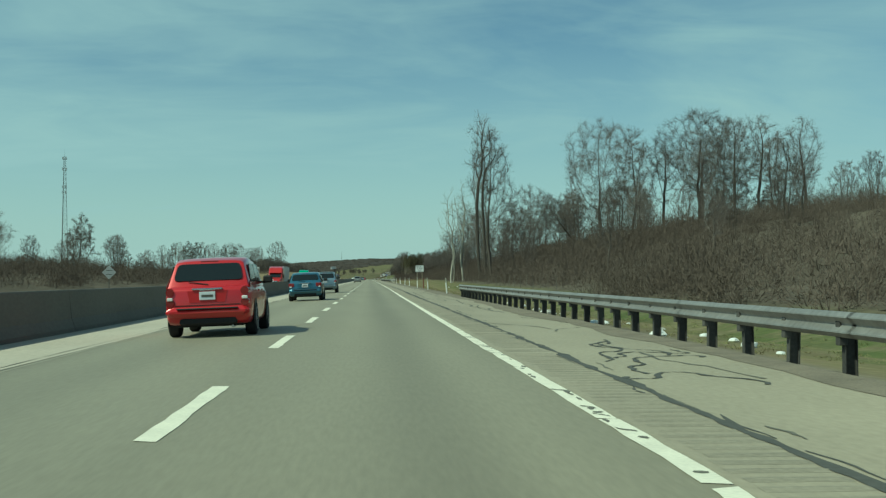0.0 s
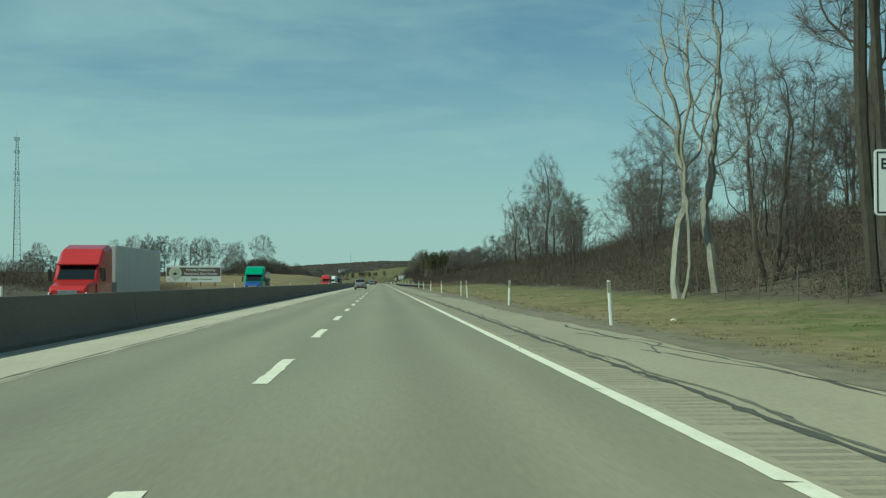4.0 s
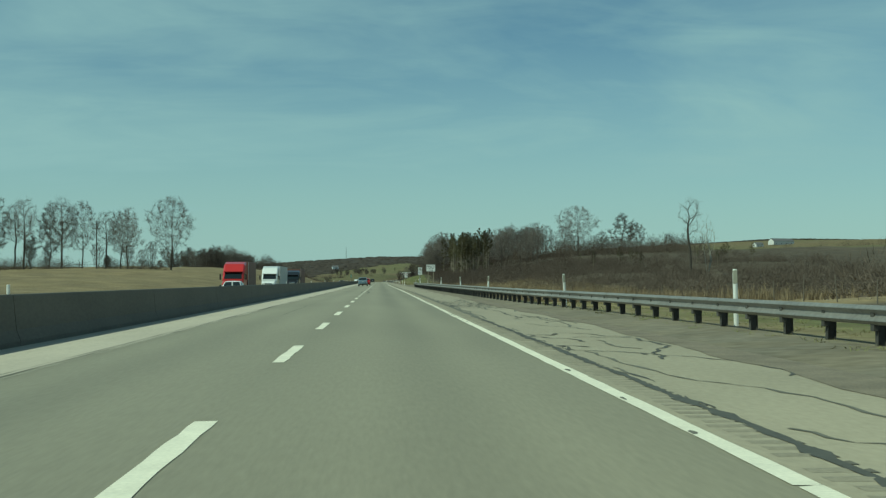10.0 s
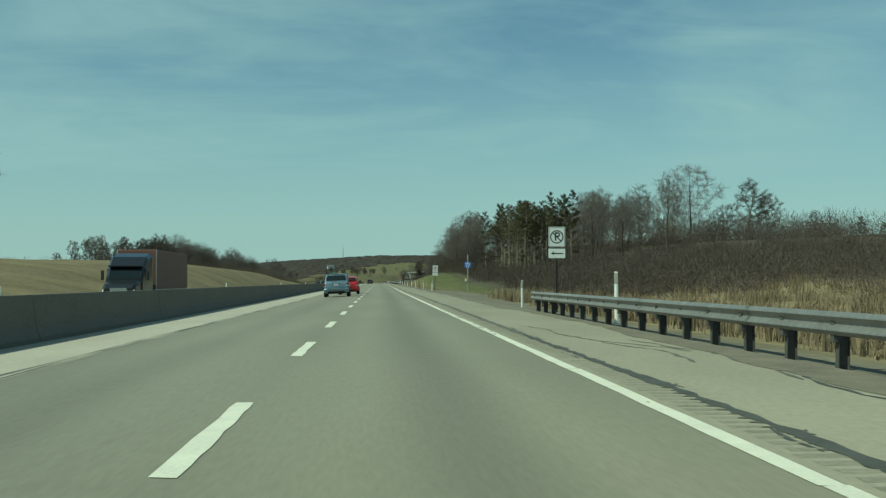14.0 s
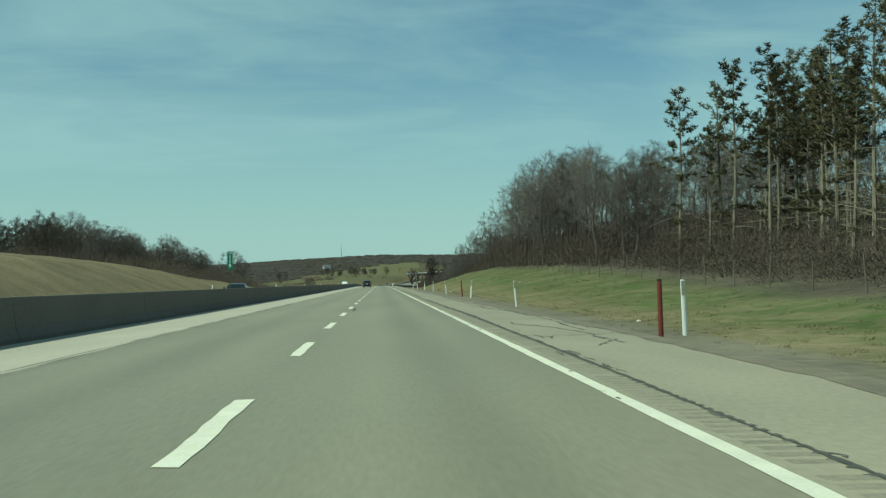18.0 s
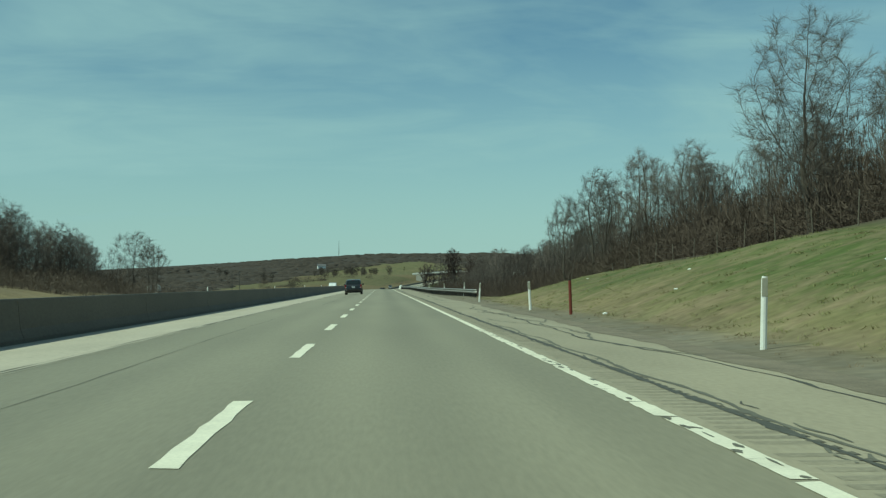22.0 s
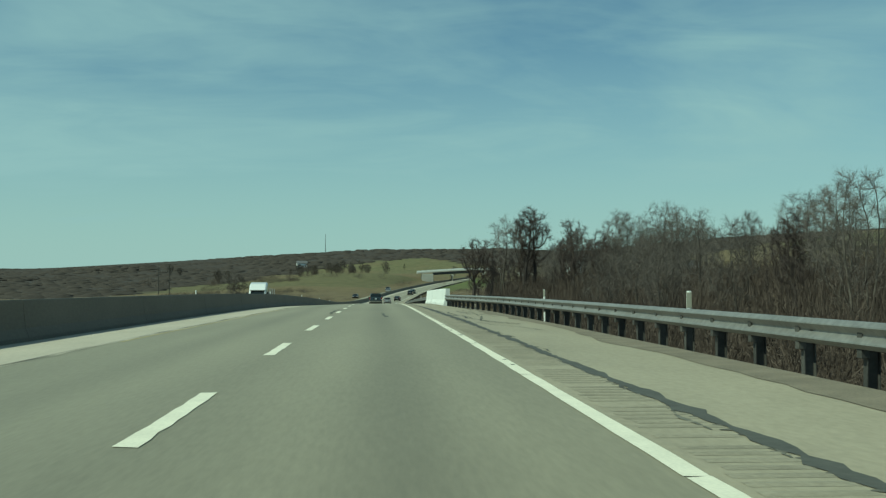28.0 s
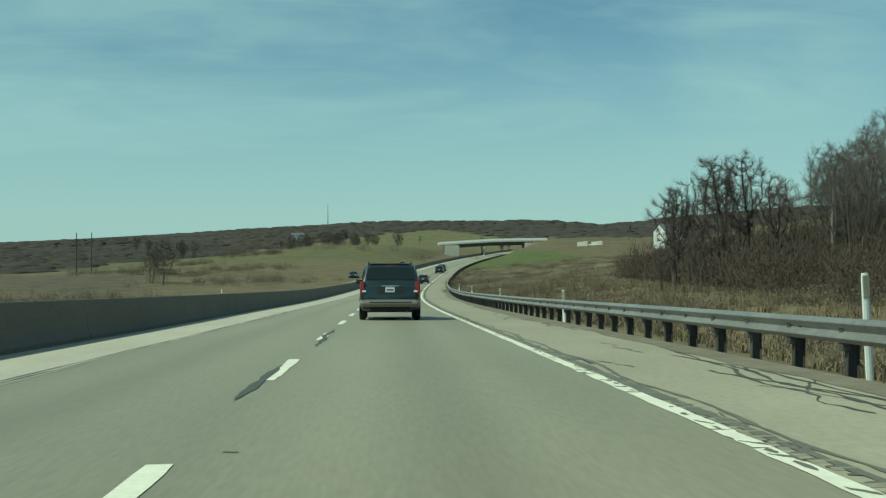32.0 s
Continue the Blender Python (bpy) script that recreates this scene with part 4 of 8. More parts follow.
ra = guard_rail(-40, 73.2, lambda y: 5.6, "galvanised steel guard rail on dark posts before the grassy bank")
part("end_shoe", shoe(73.2, 5.6, 1), M_BEAM, ra)
RB_U = ([372, 388, 422, 495, 545], [8.1, 7.45, 6.4, 5.85, 5.5])
rb = guard_rail(372, 558, lambda y: float(np.interp(y, *RB_U)), "galvanised steel guard rail on dark posts beside the reed meadow")
part("end_shoe", shoe(372, 8.1, -1), M_BEAM, rb)
part("end_shoe", shoe(558, 5.5, 1), M_BEAM, rb)
rc = guard_rail(904.3, 1109, lambda y: 5.5 + 1.55 * float(ramp01(y, 960, 899)) - 1.0 * float(ramp01(y, 1080, 1109)), "galvanised steel guard rail leading to a white bridge parapet")
part("end_shoe", shoe(904.3, 6.91, -1), M_BEAM, rc)
rd = guard_rail(1138.9, 1690, lambda y: 4.6 + 0.9 * float(ramp01(y, 1136, 1165)), "galvanised steel guard rail following the curve of the road")

# ---- white parapet of the small bridge ----
parapet = thing("bridge_parapet", "white concrete bridge parapet with chipped corners and stains", "parapet")
PAR = [(4.42, -0.3), (4.42, 0.12), (4.50, 0.36), (4.56, 1.06), (4.59, 1.09), (4.80, 1.09), (4.82, 1.06), (4.82, -0.3)]
for a, b in ((1110.2, 1119.9), (1120.0, 1128.2), (1128.3, 1138.6)):
    rings = []
    for k in range(4):
        y = a + (b - a) * k / 3
        bz = on_road(4.6, y)[2]
        rings.append([(u + float(road_x(y)), y, bz + h) for u, h in PAR])
    g = Geo()
    g.loft(rings)
    part("parapet_section", g, M_PARAPET, parapet)
rr = random.Random(9)


def patch(pts):
    part("spalled_patch", Geo().add(pts, [tuple(range(len(pts) - 1, -1, -1))]), M_TAR_OLD, parapet)


for k in range(16):
    y, h = rr.uniform(1111, 1136), rr.uniform(0.02, 0.34)
    z = on_road(4.6, y)[2]
    x = 4.42 + (0.08 * min(1, max(0, (h - 0.12) / 0.24))) - 0.006
    patch([(x, y + math.cos(t) * rr.uniform(0.02, 0.10), z + h + math.sin(t) * rr.uniform(0.03, 0.09)) for t in np.linspace(0, 5.4, 7)])
for k in range(12):
    # rust-dark streaks on the sloping face
    y, h0, w = rr.uniform(1111, 1138), rr.uniform(0.38, 0.6), rr.uniform(0.008, 0.018)
    z = on_road(4.6, y)[2]
    ln = rr.uniform(0.05, 0.16)
    patch([(4.50 + 0.06 * (h - 0.36) / 0.70 - 0.004, y + d, z + h) for h, d in ((h0, -w * 0.4), (h0, w * 0.4), (h0 + ln, w), (h0 + ln, -w))])
for y, w, hh in ((1128.25, 0.20, 0.42), (1119.95, 0.08, 0.26), (1110.5, 0.16, 0.2)):
    # broken corner at a joint
    z = on_road(4.6, y)[2]
    patch([(4.413, y - w, z), (4.413, y + w * 0.7, z), (4.413, y + w, z + 0.10), (4.45, y + w * 0.3, z + hh * 0.6), (4.49, y - w * 0.1, z + hh), (4.43, y - w * 0.7, z + 0.18)])
grime = Geo()
pts = [(4.36 + 0.03 * math.sin(y * 2.3) + rr.uniform(-0.02, 0.02), y) for y in np.arange(1109.5, 1139, 0.35)]
grime.add(*ribbon(pts, [rr.uniform(0.05, 0.22) for _ in pts], 0.006))
tagged(part("gutter_grit", grime, M_GRAVEL), "dark grit gathered at the foot of the parapet", "grit", kind="stuff")

# ---- marker posts ----
mp_ = Geo()
rings = []
for z, w, d in ((-0.35, 0.105, 0.03), (0.0, 0.105, 0.03), (1.12, 0.10, 0.028), (1.20, 0.085, 0.024)):
    rings.append([(-w / 2, -d / 2, z), (-w / 6, -d, z), (w / 6, -d, z), (w / 2, -d / 2, z), (w / 2, d / 2, z), (-w / 2, d / 2, z)])
mp_.loft(rings)
POLE_ME = mp_.mesh("marker_body", M_WHITE_POST)
RED_ME = mp_.mesh("marker_body", M_RED_POST)
bd = Geo()
bd.box((0, -0.022, 1.02), (0.098, 0.022, 0.30), 0.004)
BAND_ME = bd.mesh("reflector_band", material("brown_reflector_band", (0.36, 0.34, 0.27), 0.5, vary=0.15))
MARKS = [92.5, 122, 150, 176, 202, 229, 237.4, 265, 292, 322.3, 348.5, 392, 412.5, 441.5, 464, 492.5, 520.5, 545, 566, 654, 687.5, 717, 746, 775, 803, 831, 861, 887, 917, 949, 976,
         1005.5, 1014.5, 1029.5, 1058, 1092, 1139, 1171.5, 1199.7, 1227, 1252, 1280, 1310]
for k, y in enumerate(MARKS):
    r = random.Random(k + 40)
    railed = 362 < y < 558 or 900 < y < 1560
    u = (6.3 if y == 687.5 else 6.42 if y in (322.3, 348.5) else 6.05) + r.uniform(-0.1, 0.1) if not railed else 6.35 + (float(np.interp(y, *RB_U)) - 5.8 if y < 560 else 0.7 if 900 < y < 950 else 0)
    x = u + float(road_x(y))
    z = float(land(x, y))
    if y == 1092:
        u, x = 8.3, 8.3 + float(road_x(y))
        z = float(land(x, y))
    lift = max(0, on_road(u, y, 0.15 if y < 900 else 0.2 if y == 1171.5 else 0.08 if y == 1199.7 else -0.2)[2] - z) if railed else 0
    post = thing("marker_post", "white flexible roadside marker post with a brown reflective band", "marker post", "roadside marker posts", at=pose(x, y, z + lift, r.uniform(-3, 3), 13 if y == 1014.5 else -6 if 300 < y < 340 else -1 if y == 348.5 else -6 if y in (717, 775) else r.uniform(-5, 3), r.uniform(-12, 12)))
    part("marker_body", POLE_ME, M_WHITE_POST, post)
    part("reflector_band", BAND_ME, M_POST, post)
    if lift > 0.05:
        g = Geo()
        g.box((0, 0, -lift / 2 - 0.2), (0.06, 0.02, lift + 0.3))
        part("stake", g, M_ALU, post)
for y, u in ((140, 6.4), (687, 5.62), (754, 6.1), (852.5, 6.3), (1147, 6.2)):
    x = u + float(road_x(y))
    post = thing("red_marker_post", "rust-red plastic roadside marker post", "marker post", "red marker posts", at=pose(x, y, float(land(x, y)), 1, -5 if y == 754 else -2, 0))
    part("marker_body", RED_ME, M_RED_POST, post)
    part("cap", Geo().box((0, 0, 1.19), (0.095, 0.05, 0.05), 0.01), M_DARK, post)

# ---- trees ----


def limb(g, p, d, length, r0, r1, r, sides, segs, bend, up):
    """One bent, tapering limb; returns its joints."""
    pts, rad = [Vector(p)], [r0]
    d = Vector(d).normalized()
    for k in range(segs):
        d = (d + Vector((r.gauss(0, bend), r.gauss(0, bend), r.gauss(0, bend) + up))).normalized()
        pts.append(pts[-1] + d * (length / segs))
        rad.append(r0 + (r1 - r0) * (k + 1) / segs)
    g.tube(pts, rad, sides, cap=False)
    return pts, rad, d


def tree_meshes(seed, height, spread=1.0, start=0.35, limbs=9, twigs=5, gnarl=0.12, tw=0.021, dead=False, thick=0.02, bark=None, twig=None, forks=1):
    """A bare tree: a trunk mesh with the large limbs and a crown mesh with branches and twigs."""
    r = random.Random(seed)
    trunk, crown = Geo(), Geo()
    base = (height * 0.0125 + 0.045) * 0.72
    stems = []
    for f in range(forks):
        tilt = 0.0 if forks == 1 else 0.22
        a = 6.28 * f / forks + r.uniform(0, 1)
        d0 = Vector((math.cos(a) * tilt, math.sin(a) * tilt, 1))
        hh = height * (1 if f == 0 else r.uniform(0.7, 0.95))
        pts, rad, d = limb(trunk, (math.cos(a) * 0.15 * (forks - 1), math.sin(a) * 0.15 * (forks - 1), -0.4), d0, hh * 0.86, base / math.sqrt(forks) * 1.15, base * 0.18, r, 6, 8, gnarl * 0.55, 0.05)
        stems.append((pts, rad))
    fine, arms = [], []
    for pts, rad in stems:
        for k in range(limbs):
            t = start + (1 - start) * (k + r.random() * 0.7) / limbs
            i = min(int(t * (len(pts) - 1)), len(pts) - 2)
            p = pts[i].lerp(pts[i + 1], t * (len(pts) - 1) - i)
            a = k * 2.4 + r.uniform(-0.6, 0.6)
            rise = r.uniform(0.45, 1.0) + 0.7 * t
            ln = height * spread * (0.46 * (1 - t) + 0.15) * r.uniform(0.75, 1.2) * (0.5 if dead else 1)
            q, rr, d = limb(trunk, p, (math.cos(a), math.sin(a), rise), ln, max(rad[i] * 0.55, 0.03), thick, r, 5, 5, gnarl, 0.05)
            arms.append(q)
            if dead:
                for j in range(2):
                    limb(crown, q[3], (r.gauss(0, 1), r.gauss(0, 1), r.uniform(0, 1)), ln * 0.3, 0.03, 0.01, r, 3, 2, gnarl, 0.03)
                continue
            for j in range(9):
                s = 0.15 + 0.85 * (j + r.random() * 0.6) / 9
                jj = min(int(s * 5), 4)
                pp = q[jj].lerp(q[jj + 1], s * 5 - jj)
                dd = (d + Vector((r.gauss(0, 0.75), r.gauss(0, 0.75), r.gauss(0.15, 0.5)))).normalized()
                w, wr, wd = limb(crown, pp, dd, ln * r.uniform(0.28, 0.55), 0.030, 0.012, r, 3, 3, gnarl * 1.2, 0.10)
                fine.append((w, wd, ln))
    for w, wd, ln in fine:
        for k in range(twigs):
            p = w[r.randint(1, 3)]
            dd = (wd + Vector((r.gauss(0, 0.7), r.gauss(0, 0.7), r.gauss(0.25, 0.45)))).normalized()
            l2 = ln * r.uniform(0.16, 0.36)
            side = dd.cross(Vector((r.gauss(0, 1), r.gauss(0, 1), 0.2))).normalized() * tw
            mid = p + dd * l2 * 0.55
            end = mid + (dd + Vector((r.gauss(0, 0.35), r.gauss(0, 0.35), r.gauss(0.1, 0.3)))).normalized() * l2 * 0.6
            crown.add([tuple(p - side), tuple(p + side), tuple(mid + side * 0.7), tuple(mid - side * 0.7), tuple(end)], [(0, 1, 2, 3), (3, 2, 4)])
            for m in range(2):
                e2 = mid + (dd + Vector((r.gauss(0, 0.8), r.gauss(0, 0.8), r.gauss(0, 0.5)))).normalized() * l2 * 0.5
                crown.add([tuple(mid - side * 0.6), tuple(mid + side * 0.6), tuple(e2)], [(0, 1, 2)])
    return trunk.mesh("trunk", bark or M_BARK, True), crown.mesh("crown", twig or M_TWIG)


CROWNS = {
    "round": lambda t: np.sqrt(np.clip(1 - ((t - 0.5) / 0.53) ** 2, 0, 1)),
    "dome": lambda t: np.sqrt(np.clip(1 - ((t - 0.28) / 0.73) ** 2, 0, 1)) * np.clip(0.45 + 2.2 * t, 0, 1),
    "vase": lambda t: np.clip(0.18 + 1.25 * t, 0, 1) * np.sqrt(np.clip(1 - ((t - 0.3) / 0.71) ** 2, 0, 1)),
}


def skeleton(r, height, base, wide, shape, stems, feelers, sway, squash):
    """Limbs that grow from the foot towards points spread through the crown. Returns joints and each joint's parent."""
    stride = 0.026 * height
    joints, parent = [], []
    for k in range(stems):
        a = 6.283 * k / stems + r.uniform(0, 1.2)
        p = np.array([math.cos(a), math.sin(a), 0]) * 0.10 * (stems > 1)
        p[2] = -0.4
        d = np.array([math.cos(a) * 0.36, math.sin(a) * 0.36, 1.0]) if stems > 1 else np.array([r.gauss(0, 0.03), r.gauss(0, 0.03), 1.0])
        joints.append(p)
        parent.append(-1)
        top = base * height * (1 if stems == 1 else r.uniform(0.8, 1.2))
        while p[2] < top:
            d = d / np.linalg.norm(d) + np.array([r.gauss(0, 0.05), r.gauss(0, 0.05), 0.05])
            p = p + d / np.linalg.norm(d) * stride
            parent.append(len(joints) - 1)
            joints.append(p)
    goals, rs = [], np.random.RandomState(r.randint(0, 10**6))
    while len(goals) < feelers:
        t = rs.rand()
        q = CROWNS[shape](t) * rs.rand() ** 0.58
        a = rs.rand() * 6.283
        lump = 1 + 0.22 * math.sin(3 * a + 5 * t + 1.7 * squash) + 0.12 * math.sin(5 * a - 9 * t)
        if rs.rand() < CROWNS[shape](t) ** 1.5 + 0.05:
            goals.append((math.cos(a) * q * wide * height * lump, math.sin(a) * q * wide * height * lump, height * (base * 0.85 + (1 - base * 0.85) * t)))
    goals = np.array(goals)
    P = np.array(joints)
    dist = np.linalg.norm(goals[:, None] - P[None], axis=2)
    near, nd = dist.argmin(1), dist.min(1)
    kids = {}
    for i_, p_ in enumerate(parent):
        kids.setdefault(p_, []).append(i_)
    for turn_ in range(110):
        if not len(goals):
            break
        pull = np.zeros_like(P)
        np.add.at(pull, near, (goals - P[near]) / np.maximum(nd, 1e-6)[:, None])
        fresh, made_ = [], []
        for i_ in np.unique(near):
            v = pull[i_]
            ln = np.linalg.norm(v)
            if ln < 1e-3 or len(kids.get(i_, ())) >= 3:
                continue
            v = v / ln + np.array([r.gauss(0, sway), r.gauss(0, sway), r.gauss(0.05, sway * 0.7)])
            if parent[i_] >= 0:
                w = P[i_] - P[parent[i_]]
                v = v + 0.55 * w / max(np.linalg.norm(w), 1e-6)
            q = P[i_] + v / np.linalg.norm(v) * stride
            if any(np.linalg.norm(q - P[c]) < stride * 0.45 for c in kids.get(i_, ()) if c < len(P)):
                continue
            kids.setdefault(i_, []).append(len(P) + len(fresh))
            fresh.append(q)
            made_.append(i_)
        if not fresh:
            break
        n0 = len(P)
        P = np.vstack([P, fresh])
        parent += made_
        dn = np.linalg.norm(goals[:, None] - P[None, n0:], axis=2)
        better = dn.min(1) < nd
        near = np.where(better, dn.argmin(1) + n0, near)
        nd = np.minimum(nd, dn.min(1))
        keep = nd > 0.034 * height
        goals, near, nd = goals[keep], near[keep], nd[keep]
    return P, parent


def grown(seed, height, base=0.3, wide=0.3, shape="round", stems=1, feelers=330, twigs=5, tw=0.010, sway=0.08, thick=1.0, bark=None, twig=None, bristle=0):
    """A bare tree grown into its crown: a trunk mesh with the limbs and a crown mesh with branches and twigs."""
    r = random.Random(seed)
    P, parent = skeleton(r, height, base, wide, shape, stems, feelers, sway, seed)
    n = len(P)
    tips, has = np.zeros(n), np.zeros(n, bool)
    for i in range(n - 1, -1, -1):
        tips[i] = max(tips[i], 1)
        if parent[i] >= 0:
            tips[parent[i]] += tips[i]
            has[parent[i]] = True
    foot = height * 0.0125 * thick
    rad = np.maximum(foot * (tips / tips.max()) ** 0.66, 0.009)
    for i in range(n):
        if P[i][2] < 0.5:
            rad[i] *= 1.25
    main = {}
    for i in range(n):
        p = parent[i]
        if p >= 0 and (p not in main or tips[i] > tips[main[p]]):
            main[p] = i
    trunk, crown = Geo(), Geo()
    for i in range(n):
        p = parent[i]
        if p >= 0 and main[p] == i:
            continue
        pts, rr = ([P[p]], [min(rad[p], rad[i] * 1.15)]) if p >= 0 else ([], [])
        j = i
        while True:
            pts.append(P[j])
            rr.append(rad[j])
            if j not in main:
                break
            j = main[j]
        if len(pts) > 1:
            big = max(rr) > 0.05
            (trunk if big else crown).tube([Vector(q) for q in pts], [float(q) for q in rr], 6 if max(rr) > 0.12 else 4 if big else 3, cap=False)
    for i in range(n):
        if tips[i] > 6 or parent[i] < 0:
            continue
        p0 = Vector(P[parent[i]])
        wd = (Vector(P[i]) - p0).normalized()
        for k in range(twigs if tips[i] < 4 else max(1, twigs // 2)):
            p = p0.lerp(Vector(P[i]), r.random())
            dd = (wd * 0.8 + Vector((r.gauss(0, 0.6), r.gauss(0, 0.6), r.gauss(0.3, 0.45)))).normalized()
            l2 = height * r.uniform(0.035, 0.085)
            side = dd.cross(Vector((r.gauss(0, 1), r.gauss(0, 1), 0.2))).normalized() * tw
            crown.add([tuple(p - side), tuple(p + side), tuple(p + dd * l2)], [(0, 1, 2)])
            for m in range(3):
                mid = p + dd * l2 * r.uniform(0.15, 0.7)
                e2 = mid + (dd + Vector((r.gauss(0, 0.55), r.gauss(0, 0.55), r.gauss(0.2, 0.4)))).normalized() * l2 * r.uniform(0.35, 0.7)
                crown.add([tuple(mid - side * 0.8), tuple(mid + side * 0.8), tuple(e2)], [(0, 1, 2)])
    for i in range(n):
        if not bristle or parent[i] < 0 or P[i][2] < 0.12 * height:
            continue
        p0, p1_ = Vector(P[parent[i]]), Vector(P[i])
        for k in range(bristle * (3 if rad[i] > 0.06 else 2)):
            # short stiff shoots that clothe the limbs
            dd = ((p1_ - p0).normalized() * 0.35 + Vector((r.gauss(0, 0.8), r.gauss(0, 0.8), r.gauss(0.35, 0.6)))).normalized()
            c = p0.lerp(p1_, r.random())
            sd = dd.orthogonal().normalized() * r.uniform(0.007, 0.015)
            crown.add([tuple(c - sd), tuple(c + sd), tuple(c + dd * (rad[i] + r.uniform(0.15, 0.65)))], [(0, 1, 2)])
    return trunk.mesh("trunk", bark or M_BARK, True), crown.mesh("crown", twig or M_TWIG)


def pine_meshes(seed, height):
    r = random.Random(seed)
    trunk, crown = Geo(), Geo()
    pts, rad, d = limb(trunk, (0, 0, -0.4), (0, 0, 1), height * 0.98, 0.20, 0.03, r, 6, 7, 0.03, 0.1)
    low = r.uniform(0.42, 0.55)
    for k in range(46):
        t = 0.14 + 0.85 * (k + r.random()) / 46
        i = min(int(t * 7), 6)
        p = pts[i].lerp(pts[i + 1], t * 7 - i)
        a = k * 2.4 + r.uniform(-0.4, 0.4)
        ln = height * (0.26 * (1 - t) + 0.045) * r.uniform(0.45, 1.35)
        bare = t < low
        q, rr, dd = limb(trunk, p, (math.cos(a), math.sin(a), r.uniform(-0.1, 0.25) + 0.75 * max(0, t - 0.4)), ln * (0.7 if bare else 1), 0.035, 0.010, r, 3, 3, 0.14, 0.03 if bare else 0.12)
        if bare and r.random() < 0.86:
            continue
        for m in range(int(7 + ln * 4.2)):
            s = r.uniform(0.35, 1.05)
            c = q[0].lerp(q[3], s) + Vector((r.gauss(0, 0.16), r.gauss(0, 0.16), r.gauss(0.06, 0.12)))
            for n in range(9):
                v = Vector((r.gauss(0, 1), r.gauss(0, 1), r.gauss(0.6, 0.6))).normalized() * r.uniform(0.22, 0.48)
                sd = v.orthogonal().normalized() * r.uniform(0.030, 0.055)
                crown.add([tuple(c - sd), tuple(c + sd), tuple(c + v)], [(0, 1, 2)])
    return trunk.mesh("trunk", M_PINE_BARK, True), crown.mesh("crown", M_NEEDLE)


BROAD = [grown(11 + k, 18, 0.30, 0.31, "dome" if k % 2 else "round", feelers=600, twigs=9, tw=0.008, sway=0.13) for k in range(5)]
SLIM = [grown(31 + k, 15, 0.32, 0.215, "dome" if k % 2 else "vase", feelers=330, twigs=9, tw=0.008, sway=0.13) for k in range(4)]
FORKED = [grown(51 + k, 14, 0.14, 0.31, "vase", stems=3 + k % 2, feelers=500, twigs=9, tw=0.008, sway=0.11) for k in range(4)]
SPREADING = [grown(61 + k, 18, 0.16, 0.42, "dome", feelers=700, twigs=8, tw=0.008, sway=0.2, thick=1.25) for k in range(2)]
FAR_BROAD = [grown(111 + k, 18, 0.24, 0.26, "dome" if k % 2 else "round", feelers=240, twigs=9, tw=0.020, twig=M_FAR_TWIG) for k in range(3)]
FAR_FORKED = [grown(121 + k, 14, 0.12, 0.28, "vase", stems=3, feelers=200, twigs=9, tw=0.020, twig=M_FAR_TWIG) for k in range(3)]
FAR_SLIM = [grown(131 + k, 15, 0.25, 0.18, "dome", feelers=170, twigs=9, tw=0.020, twig=M_FAR_TWIG) for k in range(3)]
DEAD = [grown(71, 20, 0.58, 0.15, "round", feelers=80, twigs=5, sway=0.3, thick=1.3), grown(72, 20, 0.22, 0.17, "vase", stems=2, feelers=150, twigs=2, sway=0.28, bark=M_PALE_BARK, twig=M_PALE_BARK), grown(73, 20, 0.25, 0.19, "vase", feelers=150, twigs=2, sway=0.28, bark=M_PALE_BARK, twig=M_PALE_BARK)]
TALL = [grown(141 + k, 18, 0.46, 0.20, "round", feelers=260, twigs=8, tw=0.008) for k in range(3)]
VINED = [grown(81 + k, 12.6, 0.30, 0.225 + 0.02 * (k % 2), "vase" if k % 2 else "round", stems=1 + k // 2, feelers=210, twigs=9, tw=0.008, sway=0.22, thick=1.9 - 0.4 * (k // 2), bark=M_DARK_BARK, twig=M_VINE, bristle=8) for k in range(4)]
SNAG = [tree_meshes(171 + k, 8, 0.25, 0.4, 5, 2, 0.10, dead=True, bark=M_PALE_BARK, twig=M_PALE_BARK) for k in range(2)]
UMBRELLA = [grown(181, 19, 0.56, 0.25, "vase", feelers=320, twigs=6, tw=0.007, sway=0.18)]

PINES = [pine_meshes(91 + k, 17) for k in range(4)]
KINDS = {"broad": (BROAD, 18, "bare_tree", "tall bare deciduous tree with a spreading grey crown", "tree"),
         "slim": (SLIM, 15, "bare_tree", "slim bare deciduous tree at the edge of the wood", "tree"),
         "tall": (TALL, 18, "bare_tree", "tall bare tree with a long clean trunk", "tree"),
         "forked": (FORKED, 14, "forked_tree", "bare tree with several forked stems and fine twigs", "tree"),
         "spreading": (SPREADING, 18, "bare_tree", "broad old bare tree with wide low limbs", "tree"),
         "dead": (DEAD, 20, "dead_tree", "dead standing tree with broken pale limbs", "dead tree"),
         "vined": (VINED, 13.6, "vine_covered_tree", "gnarled dark bare tree with thick twisting limbs and bristly twigs", "tree"),
         "snag": (SNAG, 8, "tree_snag", "thin pale dead tree trunk with few branches", "dead tree"),
         "umbrella": (UMBRELLA, 19, "bare_tree", "tall bare tree with a long trunk and an umbrella crown", "tree"),
         "pine": (PINES, 17, "pine_tree", "tall dark pine with bare lower branches", "pine")}
tr = random.Random(17)


